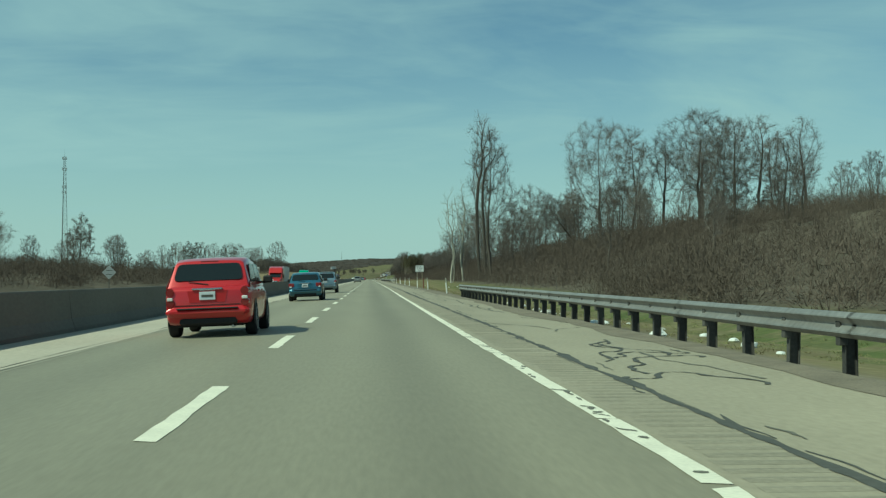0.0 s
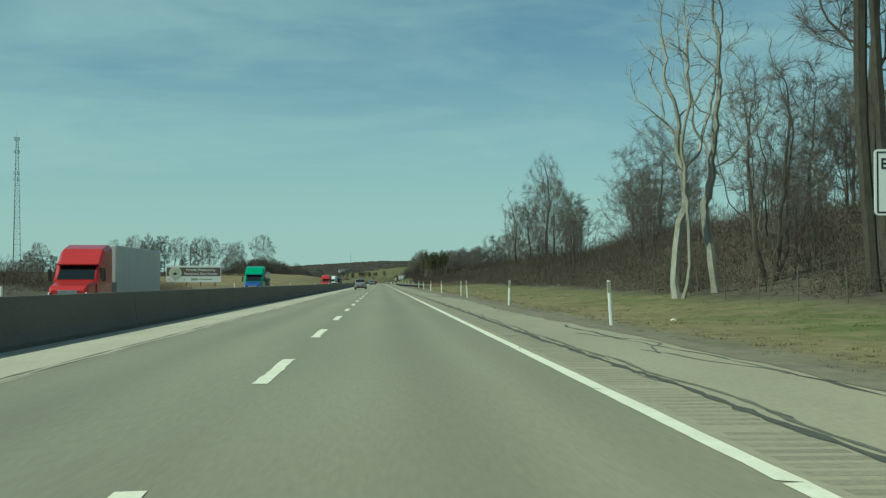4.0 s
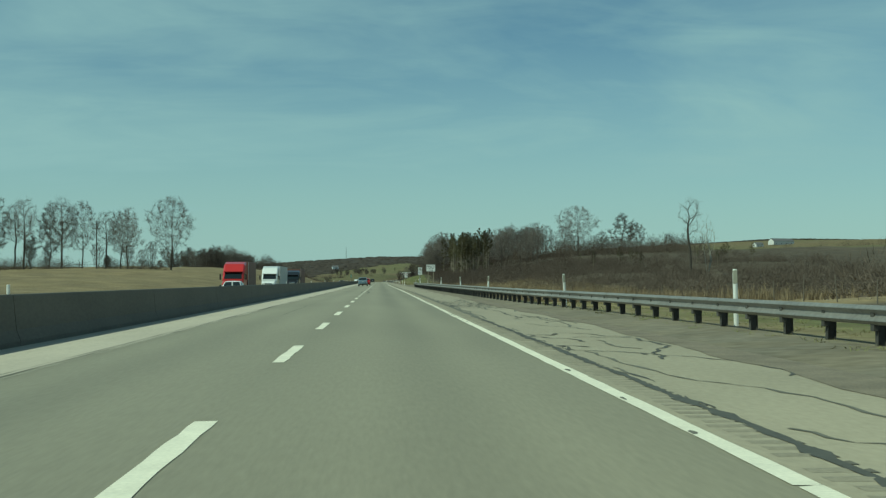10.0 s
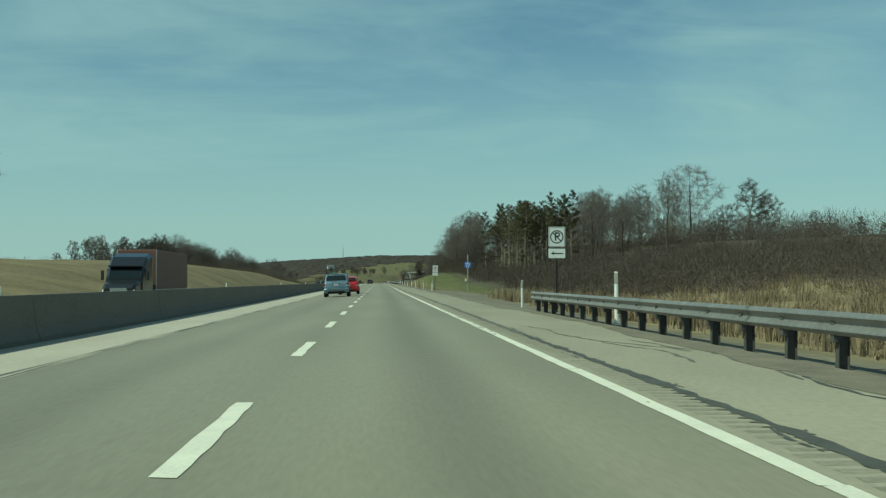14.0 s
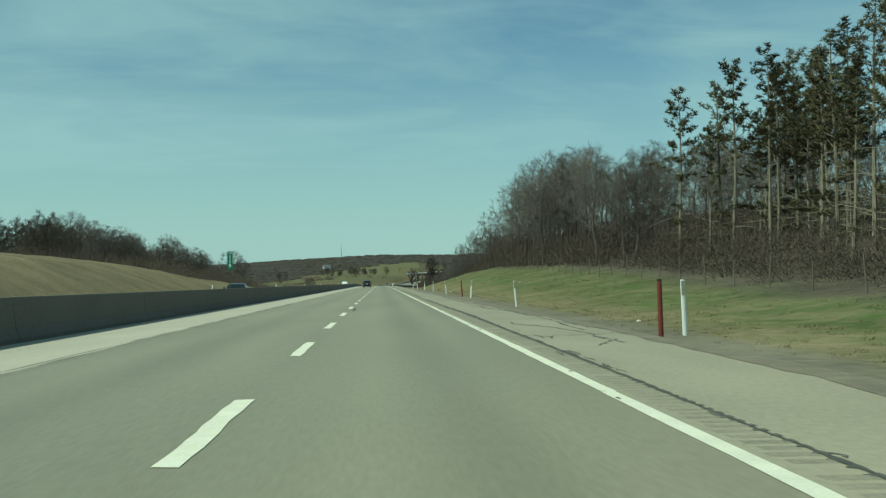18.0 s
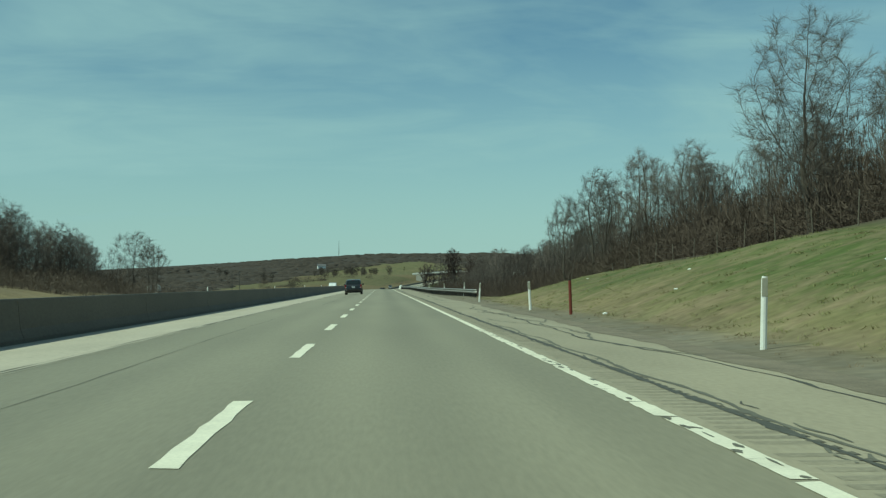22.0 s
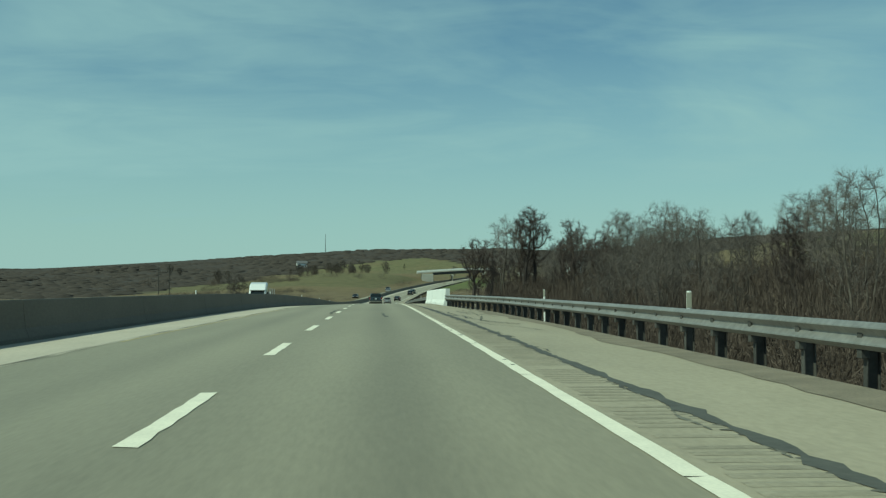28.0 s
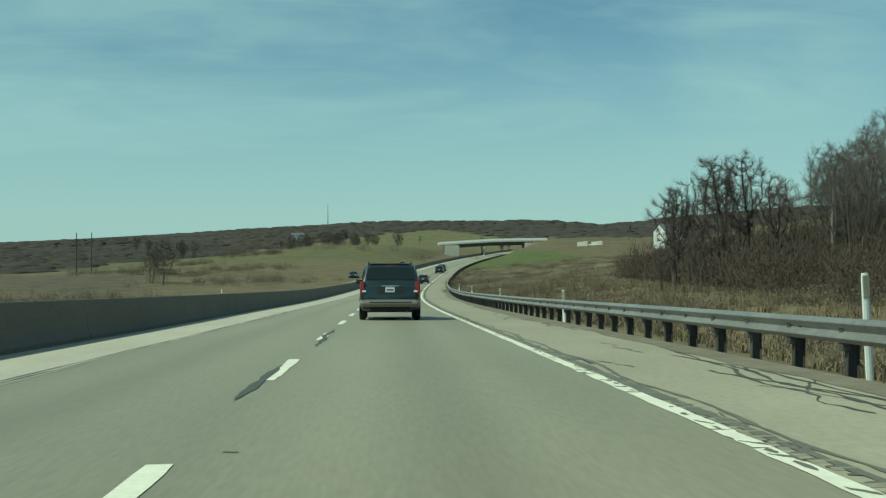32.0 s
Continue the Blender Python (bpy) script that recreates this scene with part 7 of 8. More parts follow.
# loose stones and scraps by the road
st = random.Random(77)
for k in range(46):
    y = st.choice([st.uniform(5, 60), st.uniform(20, 70), st.uniform(120, 350), st.uniform(640, 900)])
    u = 6.3 + st.random() * 2.2 if y < 75 else st.uniform(6.8, 12)
    s_ = st.uniform(0.07, 0.2) if y < 75 else st.uniform(0.05, 0.13)
    g = Geo()
    rings = []
    for zz, k_ in ((-0.3, 0.7), (0.1, 1.0), (0.45, 0.75), (0.6, 0.3)):
        rings.append([(math.cos(a) * s_ * k_ * st.uniform(0.8, 1.2), math.sin(a) * s_ * k_ * st.uniform(0.8, 1.2), zz * s_) for a in np.linspace(0, 5.5, 7)])
    g.loft(rings)
    tagged(part("stone", g, M_PARAPET if st.random() < 0.7 else M_CONCRETE, at=pose(u, y, on_ground(u, y))), "pale loose stone lying in the roadside grass", "stone", "roadside stones")
x_, y_ = 5.98, 347.7
g = Geo()
for k in range(9):
    a = 0.7 * k
    g.box((math.cos(a) * 0.07, math.sin(a) * 0.06, 0.035 + 0.012 * k), (0.13 - 0.006 * k, 0.10, 0.05), 0.02)
tagged(part("tyre_scrap", g, M_DARK, at=pose(x_, y_, on_ground(x_, y_))), "dark crumpled scrap of tyre at a marker post", "debris")

# ---- vehicles ----


def body_paint(name, color, metal=0.35):
    return material(name, color, 0.28, metal, vary=0.05, scale=1.0, fine=200, coat=0.7)


def wheel(parent, x, y, r, w=0.22, spokes=6):
    """Tyre, rim and spokes; x is the outer face."""
    side = 1 if x > 0 else -1
    wh = new("wheel")
    wh.parent = parent
    wh.matrix_basis = pose(x - side * w / 2, y, r)
    g = Geo()
    prof = [(-w / 2, r * 0.66), (-w / 2, r * 0.90), (-w / 2 + 0.03, r * 0.985), (0, r), (w / 2 - 0.03, r * 0.985), (w / 2, r * 0.90), (w / 2, r * 0.66)]
    n = 24
    g.loft([[(dx, rr * math.cos(6.283 * k / n), rr * math.sin(6.283 * k / n)) for k in range(n)] for dx, rr in prof], cap=True)
    part("tyre", g, M_DARK, wh, smooth=True)
    g = Geo()
    o = side * (w / 2 - 0.015)
    g.loft([[(dx, rr * math.cos(6.283 * k / n), rr * math.sin(6.283 * k / n)) for k in range(n)] for dx, rr in ((o, r * 0.68), (o + side * 0.022, r * 0.66), (o + side * 0.022, r * 0.60), (o - side * 0.03, r * 0.58))], cap=False)
    for k in range(spokes):
        a = 6.283 * k / spokes
        c, s = math.cos(a), math.sin(a)
        hw = r * 0.075
        g.add([(o + side * 0.024, c * r * 0.1 - s * hw, s * r * 0.1 + c * hw), (o + side * 0.024, c * r * 0.1 + s * hw, s * r * 0.1 - c * hw),
               (o + side * 0.018, c * r * 0.62 + s * hw, s * r * 0.62 - c * hw), (o + side * 0.018, c * r * 0.62 - s * hw, s * r * 0.62 + c * hw)], [(0, 1, 2, 3), (3, 2, 1, 0)])
    part("rim", g, M_RIM, wh)
    return wh


def car(name, label, paint, L, W, H, wb, at, belt=0.98, clear=0.24, r=0.34, nose=0.24, hood=0.98, rake=0.10, tail=0.0, sedan=False, rails=True, lower=None, lamps="side", tint=M_GLASS, group="cars in traffic", cat="car"):
    """A passenger car seen mostly from behind; its rear stands at y = 0 and it points along +y."""
    c = thing(name, label, cat, group, at=at)
    hw = W / 2
    rear_ax = (L - wb) * 0.47
    front_ax = rear_ax + wb
    ws = L * 0.70

    def ring(y, zb, zt, w, top=0.94):
        h = zt - zb
        half = [(0.0, 0.0), (0.80, 0.0), (0.92, 0.03), (0.975, 0.12), (0.995, 0.30), (1.0, 0.55), (0.992, 0.76), (0.972, 0.90), (0.93, 0.97), (0.86, 1.0), (0.0, 1.004)]
        right = [(w * a, y, zb + h * b) for a, b in half]
        return right + [(-x, yy, z) for x, yy, z in reversed(right[1:-1])]

    deck = belt - (0.02 if not sedan else 0.0)
    low = Geo()
    low.loft([ring(0.0, clear + 0.20, deck - 0.09, hw * 0.86), ring(0.03, clear + 0.10, deck - 0.04, hw * 0.925), ring(0.11, clear + 0.04, deck, hw * 0.965), ring(0.25, clear + 0.01, belt, hw * 0.985), ring(0.45, clear, belt + 0.01, hw * 0.995), ring(L * 0.30, clear, belt + 0.01, hw), ring(L * 0.55, clear, belt, hw),
              ring(ws, clear, belt - 0.01, hw * 0.995), ring(L * 0.86, clear, hood - 0.06, hw * 0.975), ring(L - 0.18, clear + 0.04, hood - 0.18, hw * 0.92), ring(L - 0.02, clear + 0.14, hood - 0.34, hw * 0.80)])
    part("body", low, paint, c, smooth=True)
    if lower:
        g = Geo()
        g.loft([ring(-0.015, clear + 0.16, clear + 0.40, hw * 0.93), ring(0.10, clear + 0.15, clear + 0.41, hw * 1.0), ring(0.42, clear + 0.16, clear + 0.40, hw * 1.012)])
        part("lower_cladding", g, lower, c)
        for s in (-1, 1):
            g = Geo()
            g.box((s * hw * 0.995, (rear_ax + front_ax) / 2, clear + 0.17), (0.05, wb - 2.2 * r, 0.30), 0.02)
            part("sill_cladding", g, lower, c)
    # cabin
    y_rb, y_rt = (0.14 + tail, 0.14 + tail + rake + (H - belt) * (0.42 if not sedan else 0.9))
    if sedan:
        y_rb += L * 0.14
        y_rt += L * 0.16
    y_fb, y_ft = ws + 0.05, ws - (H - belt) * 1.25
    wt_ = hw * 0.80 if sedan else hw * 0.84

    def cring(y, z, w):
        return [(-w, y, z), (w, y, z)]

    roof_z = H - 0.03
    P = {}
    stations = [(y_rb, belt - 0.04, hw * 0.955), (y_rt, roof_z - 0.05, wt_ * 0.97), (y_rt + 0.25, roof_z, wt_), ((y_rt + y_ft) / 2, H, wt_), (y_ft, roof_z - 0.02, wt_ * 0.98), (y_fb, belt - 0.03, hw * 0.93)]
    g = Geo()
    rings = []
    for y, z, w in stations:
        wl = hw * 0.955
        up = [(wl, y, belt - 0.07), (wl * 0.995 + (w - wl) * 0.15, y, max(belt - 0.065, belt + (z - belt) * 0.2)), (w, y, max(belt - 0.06, z - 0.13)), (w * 0.965, y, max(belt - 0.05, z - 0.05)), (w * 0.89, y, z - 0.01), (w * 0.6, y, z + 0.008), (0.0, y, z + 0.014)]
        rings.append(up + [(-x, yy, zz) for x, yy, zz in reversed(up[:-1])])
    g.loft(rings, cap=False, closed=False)
    part("cabin", g, paint, c, smooth=True)

    def pane(name_, quad, off, inset=0.0):
        q = [Vector(p) for p in quad]
        nrm = (q[1] - q[0]).cross(q[3] - q[0]).normalized()
        mid = sum(q, Vector()) / 4
        q = [p.lerp(mid, inset) + nrm * off for p in q]
        soft_ = []
        for k in range(4):
            p, a, b = q[k], q[k - 1], q[(k + 1) % 4]
            e0, e1 = p + (a - p).normalized() * 0.10, p + (b - p).normalized() * 0.10
            soft_ += [e0, e0.lerp(p, 0.5).lerp(p.lerp(e1, 0.5), 0.33), e0.lerp(p, 0.5).lerp(p.lerp(e1, 0.5), 0.67), e1]
        n_ = len(soft_)
        gg = Geo()
        gg.add([tuple(p) for p in soft_] + [tuple(p - nrm * 0.012) for p in soft_], [tuple(range(n_)), tuple(reversed(range(n_, 2 * n_)))] + [(k, n_ + k, n_ + (k + 1) % n_, (k + 1) % n_) for k in range(n_)])
        return part(name_, gg, tint, c)

    def lerp_st(a, b, t, side):
        (ya, za, wa), (yb, zb, wb_) = stations[a], stations[b]
        return (side * (wa + (wb_ - wa) * t) * 0.90, ya + (yb - ya) * t, za + (zb - za) * t)

    pane("rear_window", [lerp_st(0, 1, 0.24, -1), lerp_st(0, 1, 0.24, 1), lerp_st(0, 1, 0.90, 1), lerp_st(0, 1, 0.90, -1)], 0.022, 0.04)
    pane("windscreen", [lerp_st(5, 4, 0.1, 1), lerp_st(5, 4, 0.1, -1), lerp_st(5, 4, 0.95, -1), lerp_st(5, 4, 0.95, 1)], 0.012, 0.05)
    zt = roof_z - 0.12
    for s in (-1, 1):
        def sp_(y, z):
            k = (z - (belt - 0.06)) / (roof_z - 0.05 - (belt - 0.06))
            return (s * (hw * 0.955 + (wt_ - hw * 0.955) * k), y, z)
        cuts = [(y_rb + 0.28, y_rt + 0.22), (L * 0.33, L * 0.335), (L * 0.50, L * 0.495), (y_fb - 0.45, y_ft - 0.02)]
        for k in range(3):
            (b0, t0), (b1, t1) = cuts[k], cuts[k + 1]
            b0, t0, b1, t1 = b0 + 0.03, t0 + 0.03, b1 - 0.03, t1 - 0.03
            quad = [sp_(b0, belt + 0.04), sp_(b1, belt + 0.04), sp_(t1, zt), sp_(t0, zt)]
            pane("side_window", quad if s > 0 else [quad[1], quad[0], quad[3], quad[2]], 0.02)
        m = Geo()
        m.box((s * (hw + 0.10), y_fb - 0.42, belt + 0.09), (0.20, 0.11, 0.16), 0.03)
        m.box((s * (hw - 0.01), y_fb - 0.40, belt + 0.03), (0.12, 0.05, 0.05), 0.01)
        part("door_mirror", m, M_DARK, c)
        for yy in (L * 0.36, L * 0.52):
            part("door_handle", Geo().box((s * (hw + 0.008), yy, belt - 0.13), (0.03, 0.17, 0.035), 0.01), M_CHROME if rails else paint, c)
        if lamps == "side":
            lp = Geo()
            lp.box((s * hw * 0.85, 0.115, belt - 0.17), (hw * 0.29, 0.25, 0.20), 0.06)
        elif lamps == "tall":
            lp = Geo()
            lp.box((s * hw * 0.91, 0.085, belt - 0.13), (hw * 0.16, 0.22, 0.42), 0.03)
        elif lamps == "round":
            lp = Geo()
            for dz in (0.0, -0.21):
                lp.tube([(s * hw * 0.85, 0.14, belt - 0.12 + dz), (s * hw * 0.85, -0.015, belt - 0.12 + dz)], [0.10, 0.08], 14)
        else:
            lp = Geo()
            lp.box((s * hw * 0.80, 0.07, belt - 0.16), (hw * 0.34, 0.18, 0.20), 0.03)
        part("tail_lamp", lp, M_TAIL, c)
        part("lamp_lens", Geo().box((s * hw * 0.85, 0.02, belt - 0.25), (hw * 0.13, 0.10, 0.06), 0.01), M_LAMP, c)
        part("head_lamp", Geo().box((s * hw * 0.68, L - 0.16, hood - 0.30), (0.32, 0.22, 0.15), 0.03), M_LAMP, c)
        for ax in (rear_ax, front_ax):
            g = Geo()
            k_ = 18
            pts = [(math.cos(math.pi * i / k_) * (r + 0.07), math.sin(math.pi * i / k_) * (r + 0.07)) for i in range(k_ + 1)]
            pts += [(-(r + 0.07), clear - 0.02 - r), (r + 0.07, clear - 0.02 - r)]
            g.add([(s * (hw + 0.006), ax + a, r + b) for a, b in pts], [tuple(range(len(pts))) if s < 0 else tuple(reversed(range(len(pts))))])
            part("wheel_arch", g, M_BLACK, c)
            wheel(c, s * (hw + 0.02), ax, r)
    bump_m = lower or paint
    g = Geo()
    g.box((0, 0.03, clear + 0.27), (W * 0.955, 0.24, 0.20), 0.08)
    part("rear_bumper", g, bump_m, c)
    part("bumper_underside", Geo().box((0, 0.11, clear + 0.09), (W * 0.66, 0.22, 0.16), 0.04), M_DARK, c)
    part("underbody", Geo().box((0, L / 2, clear + 0.02), (W * 0.78, L * 0.9, 0.10), 0.02), M_DARK, c)
    part("tail_pipe", Geo().tube([(hw * 0.55, 0.5, clear - 0.02), (hw * 0.55, 0.04, clear - 0.03)], [0.03, 0.03], 8), M_CHROME, c)
    pz = belt - 0.20
    y_pl = -0.005 + 0.05 * (pz < belt)
    pl = part("number_plate", Geo().box((0, -0.012, pz), (0.31, 0.02, 0.16), 0.005), M_PLATE, c)
    part("plate_bar", Geo().box((0, -0.024, pz), (0.22, 0.006, 0.045)), M_TAR, pl)
    part("tailgate_trim", Geo().box((0, 0.0, pz + 0.13), (0.60, 0.06, 0.045), 0.015), M_CHROME, c)
    part("tailgate_seam", Geo().box((0, 0.018, clear + 0.40), (W * 0.74, 0.05, 0.014)), M_BLACK, c)
    if rails:
        for s in (-1, 1):
            g = Geo()
            xr = s * wt_ * 0.86
            g.tube([(xr, y_rt + 0.20, H - 0.04), (xr, y_rt + 0.30, H + 0.028), (xr, y_ft - 0.35, H + 0.028), (xr, y_ft - 0.2, H - 0.05)], [0.02] * 4, 6)
            part("roof_rail", g, M_DARK, c)
        g = Geo()
        g.box((0, y_rt + 0.10, roof_z + 0.0), (wt_ * 1.6, 0.24, 0.035), 0.012)
        part("roof_spoiler", g, paint, c)
    if not sedan:
        g = Geo()
        g.loft([[(-hw * 0.40, yy, pz - 0.13), (hw * 0.40, yy, pz - 0.13), (hw * 0.46, yy, pz + 0.10), (-hw * 0.46, yy, pz + 0.10)] for yy in (0.03, -0.006)])
        part("plate_recess", g, M_GLASS if paint is P_NAVY else paint, c)
    g = Geo()
    g.box((0, -0.06, clear + 0.335), (W * 0.70, 0.10, 0.03), 0.01)
    part("bumper_step", g, M_CHROME if rails else M_DARK, c)
    part("high_brake_lamp", Geo().box((0, y_rt + 0.0, roof_z - 0.055), (0.34, 0.04, 0.03)), M_TAIL, c)
    part("rear_wiper", Geo().tube([(0.0, y_rb + 0.02, belt + 0.02), (-0.38, y_rb + 0.05, belt + 0.08)], [0.012, 0.008], 5), M_BLACK, c)
    return c


P_RED = body_paint("red_car_paint", (0.50, 0.016, 0.022), 0.15)
P_ICE = body_paint("ice_blue_car_paint", (0.20, 0.275, 0.33), 0.4)
P_BLUE = body_paint("teal_blue_car_paint", (0.05, 0.15, 0.22), 0.4)
P_SILVER = body_paint("silver_car_paint", (0.32, 0.31, 0.30), 0.5)
P_BLACK = body_paint("black_car_paint", (0.018, 0.018, 0.02), 0.1)
P_NAVY = body_paint("dark_green_grey_car_paint", (0.022, 0.034, 0.038), 0.25)
P_BEIGE = body_paint("beige_cladding_paint", (0.24, 0.21, 0.165), 0.3)
P_WHITE = body_paint("white_truck_paint", (0.74, 0.74, 0.72), 0.0)
P_TRUCKRED = body_paint("red_truck_paint", (0.46, 0.022, 0.02), 0.0)
P_TRUCKGREEN = body_paint("green_truck_paint", (0.01, 0.30, 0.14), 0.0)
P_TRUCKBLUE = body_paint("blue_truck_paint", (0.03, 0.08, 0.30), 0.0)


def here(u, y, turn=0.0):
    x, yy, z = on_road(u, y)
    slope = math.degrees(math.atan((float(road_z(y + 2)) - float(road_z(y - 2))) / 4))
    yaw = -math.degrees(math.atan((float(road_x(y + 2)) - float(road_x(y - 2))) / 4))
    lean = 2.3 if -7.5 < u < -1.58 else 0
    return pose(x, yy, z, slope if turn == 0 else -slope, -lean if turn == 0 else lean, yaw + turn)


car("red_wagon", "bright red tall retro wagon in the passing lane", P_RED, 4.45, 1.70, 1.58, 2.63, here(-3.12, 23.4), belt=1.02, lamps="round", rake=0.12, r=0.33, rails=False)
car("blue_hatchback", "teal blue compact hatchback in the passing lane", P_BLUE, 4.3, 1.72, 1.47, 2.60, here(-3.25, 61), belt=0.98, lamps="flat", rake=0.3, r=0.31, rails=False)
car("light_blue_suv", "ice blue sport utility car with dark rear glass", P_ICE, 4.78, 1.82, 1.66, 2.79, here(-3.42, 93.0), belt=1.08, clear=0.27, lamps="side", r=0.36)
# the silver crossover a second time, added earlier in the passing lane
car("silver_crossover_copy", "second copy of the silver crossover with roof rails, added in the passing lane", P_SILVER, 4.78, 1.82, 1.67, 2.74, here(-3.3, 331), belt=1.04, clear=0.25, r=0.35, lamps="side")
# repeat of the ice blue sport utility car, added further along
car("light_blue_suv_copy", "second copy of the ice blue sport utility car, added further along the passing lane", P_ICE, 4.75, 1.84, 1.70, 2.75, here(-3.35, 600), belt=1.08, clear=0.27, lamps="side", r=0.36)
# stands for the same red wagon, added once more at a smaller size
car("red_wagon_copy", "smaller second version of the red wagon, added further along the passing lane", P_RED, 4.3, 1.72, 1.52, 2.60, here(-2.85, 615), belt=1.0, lamps="round", rails=False, r=0.32)
car("dark_minivan", "dark minivan travelling in the passing lane", P_BLACK, 4.9, 1.92, 1.72, 3.0, here(-3.4, 946), belt=1.05, lamps="tall", rails=False, r=0.34)
car("large_suv", "large dark green sport utility car with beige lower cladding", P_NAVY, 5.2, 2.02, 1.92, 3.02, here(0.0, 1223.5), belt=1.22, clear=0.30, r=0.40, lamps="tall", lower=P_BEIGE, rake=0.05)
car("silver_crossover", "silver crossover wagon with roof rails", P_SILVER, 4.78, 1.82, 1.67, 2.74, here(0.6, 1332), belt=1.04, clear=0.25, r=0.35, lamps="side")
car("dark_sedan", "small dark sedan far ahead on the curve", P_BLACK, 4.6, 1.78, 1.45, 2.7, here(1.1, 1384), belt=0.96, lamps="flat", sedan=True, rails=False)
car("dark_suv", "dark sport utility car far ahead on the curve", P_BLACK, 4.7, 1.85, 1.72, 2.7, here(1.3, 1452), belt=1.05, rails=False)
car("dark_suv", "dark sport utility car far ahead on the curve", P_NAVY, 4.7, 1.85, 1.72, 2.7, here(1.0, 1468), belt=1.05, rails=False)
for u, y, p, lab in ((-16.2, 1440, P_BLACK, "dark car on the opposite carriageway"), (-12.4, 1515, P_SILVER, "silver car on the opposite carriageway"), (-16.2, 1545, P_BLACK, "dark car on the opposite carriageway"),
                     (-12.6, 768, P_BLACK, "dark car on the opposite carriageway"), (-12.6, 470, P_WHITE, "white car on the opposite carriageway")):
    car("oncoming_car", lab, p, 4.6, 1.8, 1.46, 2.7, here(u, y, 180), belt=0.96, sedan=True, rails=False, lamps="flat", group="oncoming cars")


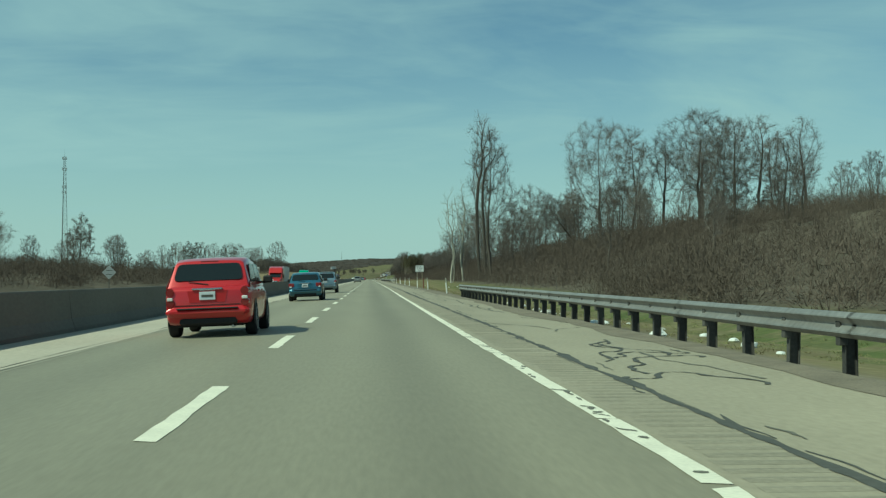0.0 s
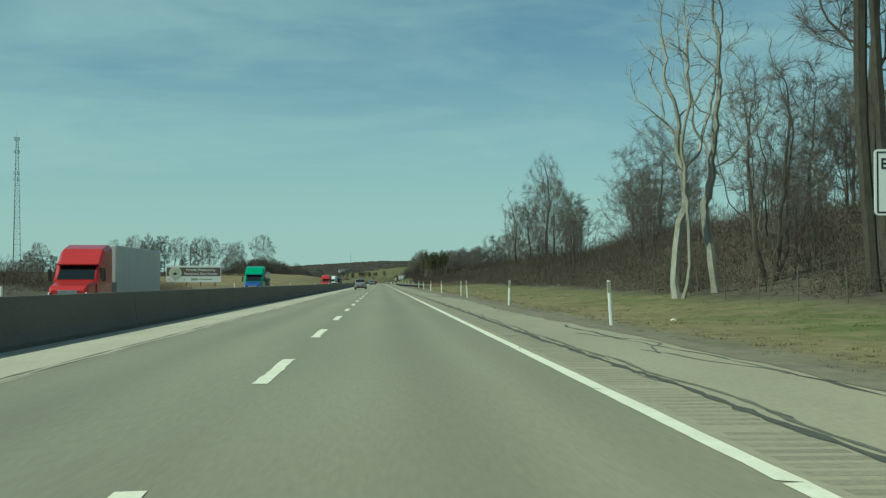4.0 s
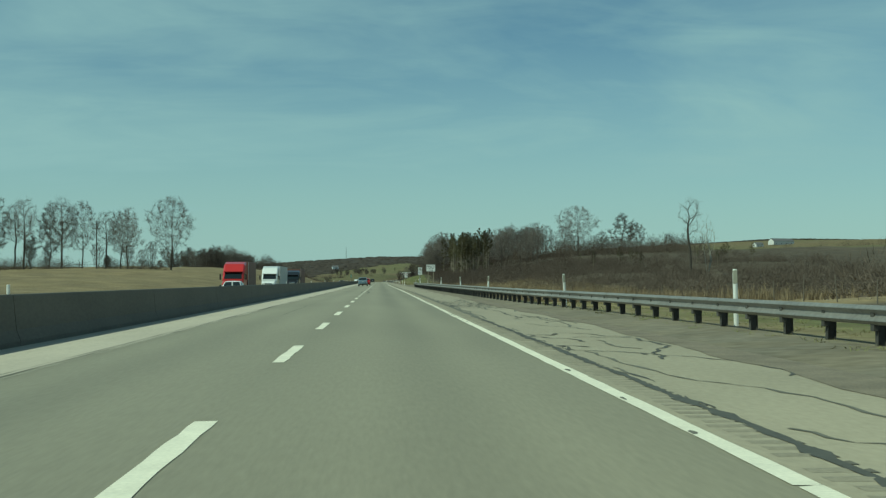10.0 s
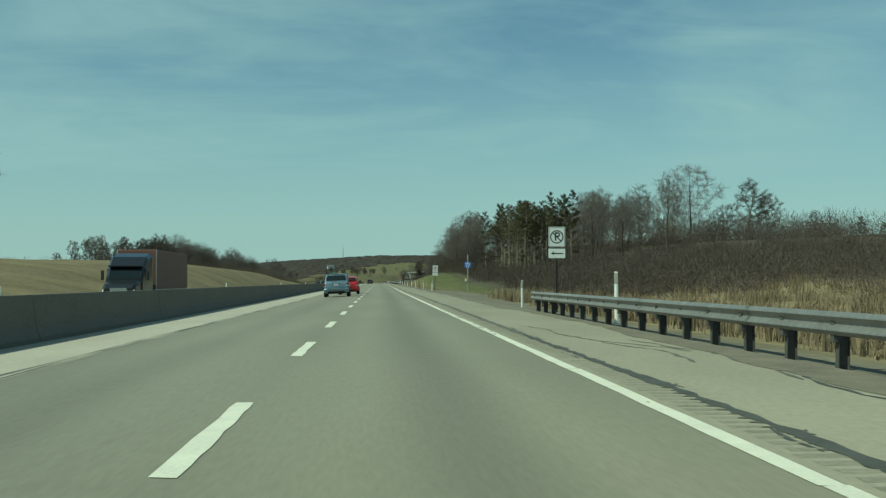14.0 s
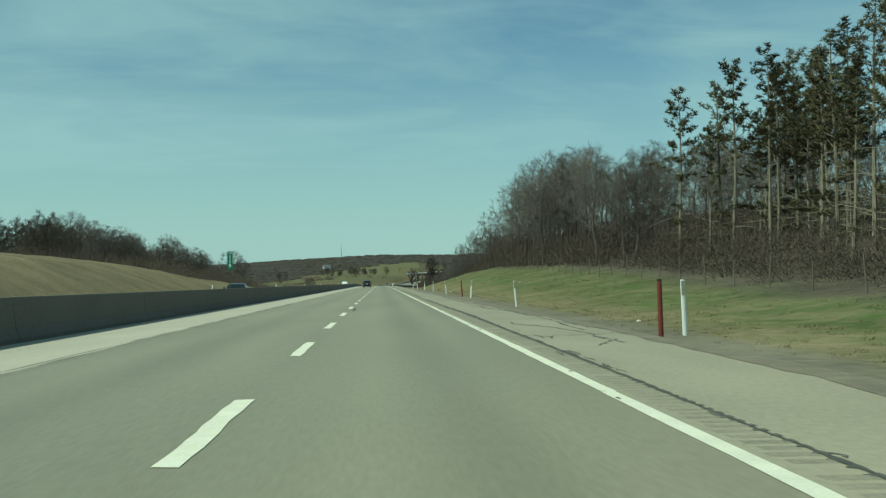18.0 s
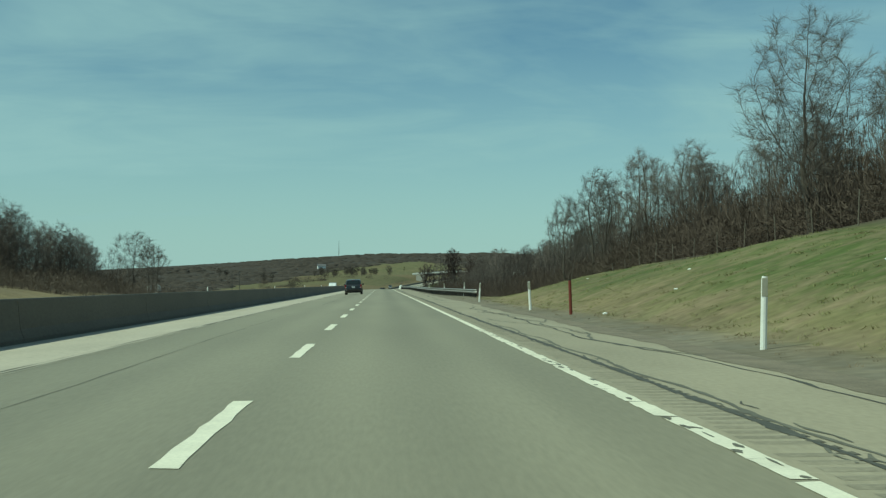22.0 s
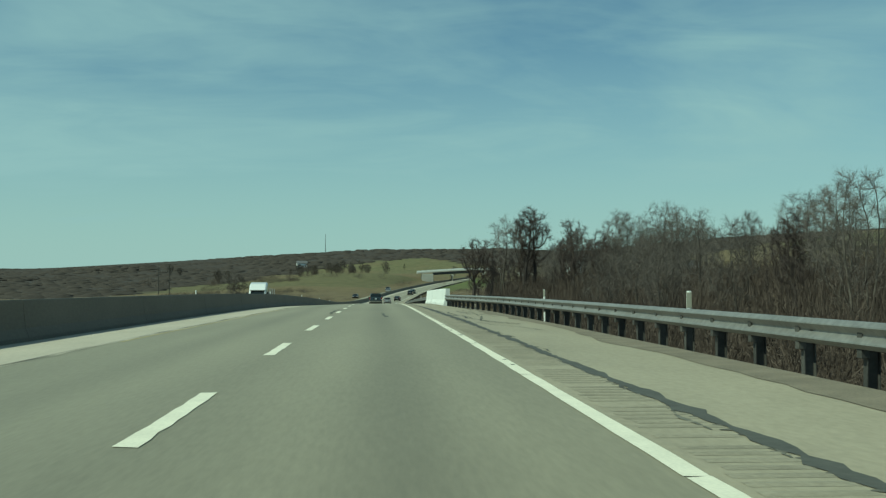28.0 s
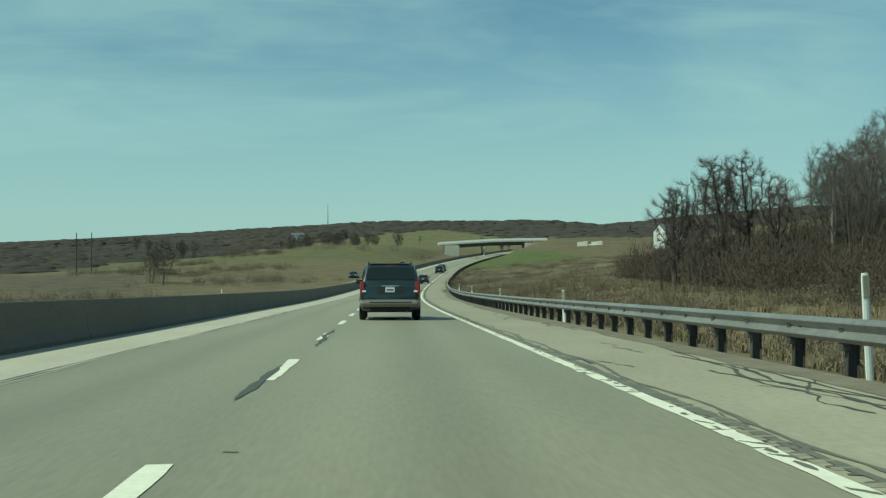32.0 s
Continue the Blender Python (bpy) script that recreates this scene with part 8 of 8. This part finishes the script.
def semi(name, label, paint, hood_paint, trailer_mat, u, y, length, load="box", high=3.75):
    """A lorry seen from the front; the nose stands at y and faces the camera's way."""
    t = thing(name, label, "truck", "oncoming trucks", at=here(u, y, 0))
    g = Geo()
    g.loft([[(-w, yy, 0.55), (w, yy, 0.55), (w, yy, z - 0.15), (w * 0.88, yy, z), (-w * 0.88, yy, z), (-w, yy, z - 0.15)] for yy, w, z in ((0.05, 0.92, 1.25), (0.35, 1.02, 1.50), (1.75, 1.10, 1.78))])
    part("bonnet", g, hood_paint, t)
    g = Geo()
    g.loft([[(-w, yy, 0.7), (w, yy, 0.7), (w, yy, z - 0.2), (w * 0.86, yy, z), (-w * 0.86, yy, z), (-w, yy, z - 0.2)] for yy, w, z in ((1.70, 1.16, 1.85), (2.35, 1.18, 2.62), (3.3, 1.20, high - 0.25), (4.5, 1.22, high), (4.9, 1.20, high))])
    part("cab", g, paint, t)
    part("windscreen", Geo().add([(-0.98, 1.69, 1.84), (0.98, 1.69, 1.84), (0.92, 2.27, 2.56), (-0.92, 2.27, 2.56)], [(0, 1, 2, 3)]), M_GLASS, t)
    part("sun_visor", Geo().box((0, 2.2, 2.64), (2.2, 0.35, 0.10), 0.03), hood_paint, t)
    part("grille", Geo().box((0, 0.03, 0.95), (1.05, 0.10, 0.62), 0.03), M_CHROME, t)
    part("bumper", Geo().box((0, 0.0, 0.50), (2.3, 0.30, 0.34), 0.08), hood_paint, t)
    for s in (-1, 1):
        part("head_lamp", Geo().box((s * 0.86, 0.14, 1.02), (0.28, 0.18, 0.26), 0.04), M_LAMP, t)
        part("side_window", Geo().box((s * 1.19, 2.75, 2.15), (0.03, 0.85, 0.62), 0.01), M_GLASS, t)
        part("door_mirror", Geo().box((s * 1.42, 1.95, 2.05), (0.18, 0.12, 0.62), 0.03), M_DARK, t)
        for ax in (1.0, 4.9, 6.1):
            wheel(t, s * 1.22, ax, 0.50, 0.30 if ax < 2 else 0.5, 5)
    y0 = 5.6
    if load == "box":
        g = Geo()
        g.box((0, y0 + length / 2, 2.40), (2.55, length, 2.75), 0.04)
        part("trailer_box", g, trailer_mat, t)
        for s in (-1, 1):
            part("trailer_rail", Geo().box((s * 1.28, y0 + length / 2, 1.06), (0.04, length, 0.14)), M_ALU, t)
            part("corner_post", Geo().box((s * 1.27, y0 + 0.06, 2.4), (0.06, 0.10, 2.76)), M_ALU, t)
    else:
        part("flatbed", Geo().box((0, y0 + length / 2, 1.30), (2.5, length, 0.22), 0.03), M_POST, t)
        for k in range(14):
            a, b = k % 5, k // 5
            part("pipe", Geo().tube([(-0.95 + 0.47 * a + 0.2 * (b % 2), y0 + 0.6, 1.62 + 0.38 * b), (-0.95 + 0.47 * a + 0.2 * (b % 2), y0 + length - 0.5, 1.62 + 0.38 * b)], [0.2, 0.2], 10), M_STEEL_DARK, t)
        for k in range(4):
            for s in (-1, 1):
                part("stake", Geo().box((s * 1.2, y0 + 1 + k * (length - 2) / 3, 2.2), (0.09, 0.09, 1.7)), M_ALU, t)
    for s in (-1, 1):
        for ax in (y0 + length - 2.4, y0 + length - 1.2):
            wheel(t, s * 1.22, ax, 0.50, 0.5, 5)
    part("chassis", Geo().box((0, (y0 + length) / 2, 0.95), (0.9, y0 + length - 1.0, 0.25)), M_DARK, t)
    return t


M_TRAILER = material("grey_trailer_skin", (0.50, 0.51, 0.51), 0.5, vary=0.06, scale=0.6, fine=6, stretch=(1, 2, 0.3))
M_BROWN = material("brown_trailer_skin", (0.16, 0.075, 0.055), 0.6, vary=0.12, scale=0.6, fine=6)
semi("red_truck", "red lorry with a pale grey box trailer", P_TRUCKRED, P_TRUCKRED, M_TRAILER, -16.4, 207, 13.5)
semi("green_truck", "green and blue lorry cab pulling a low load", P_TRUCKGREEN, P_TRUCKBLUE, P_TRUCKGREEN, -16.4, 296, 5.5, load="flat")
semi("red_truck", "red sleeper lorry with a dark red side", P_TRUCKRED, P_TRUCKRED, M_BROWN, -16.4, 497, 8.5)
semi("white_truck", "white lorry with a light grey box trailer", P_WHITE, P_WHITE, M_TRAILER, -16.4, 541, 14)
semi("brown_truck", "dark lorry with a brown box trailer", P_BLACK, P_BLACK, M_BROWN, -16.4, 588, 13, high=3.5)
semi("white_truck", "white lorry with pipes stacked on a flat trailer", P_WHITE, P_WHITE, M_TRAILER, -16.4, 1199, 11, load="flat")
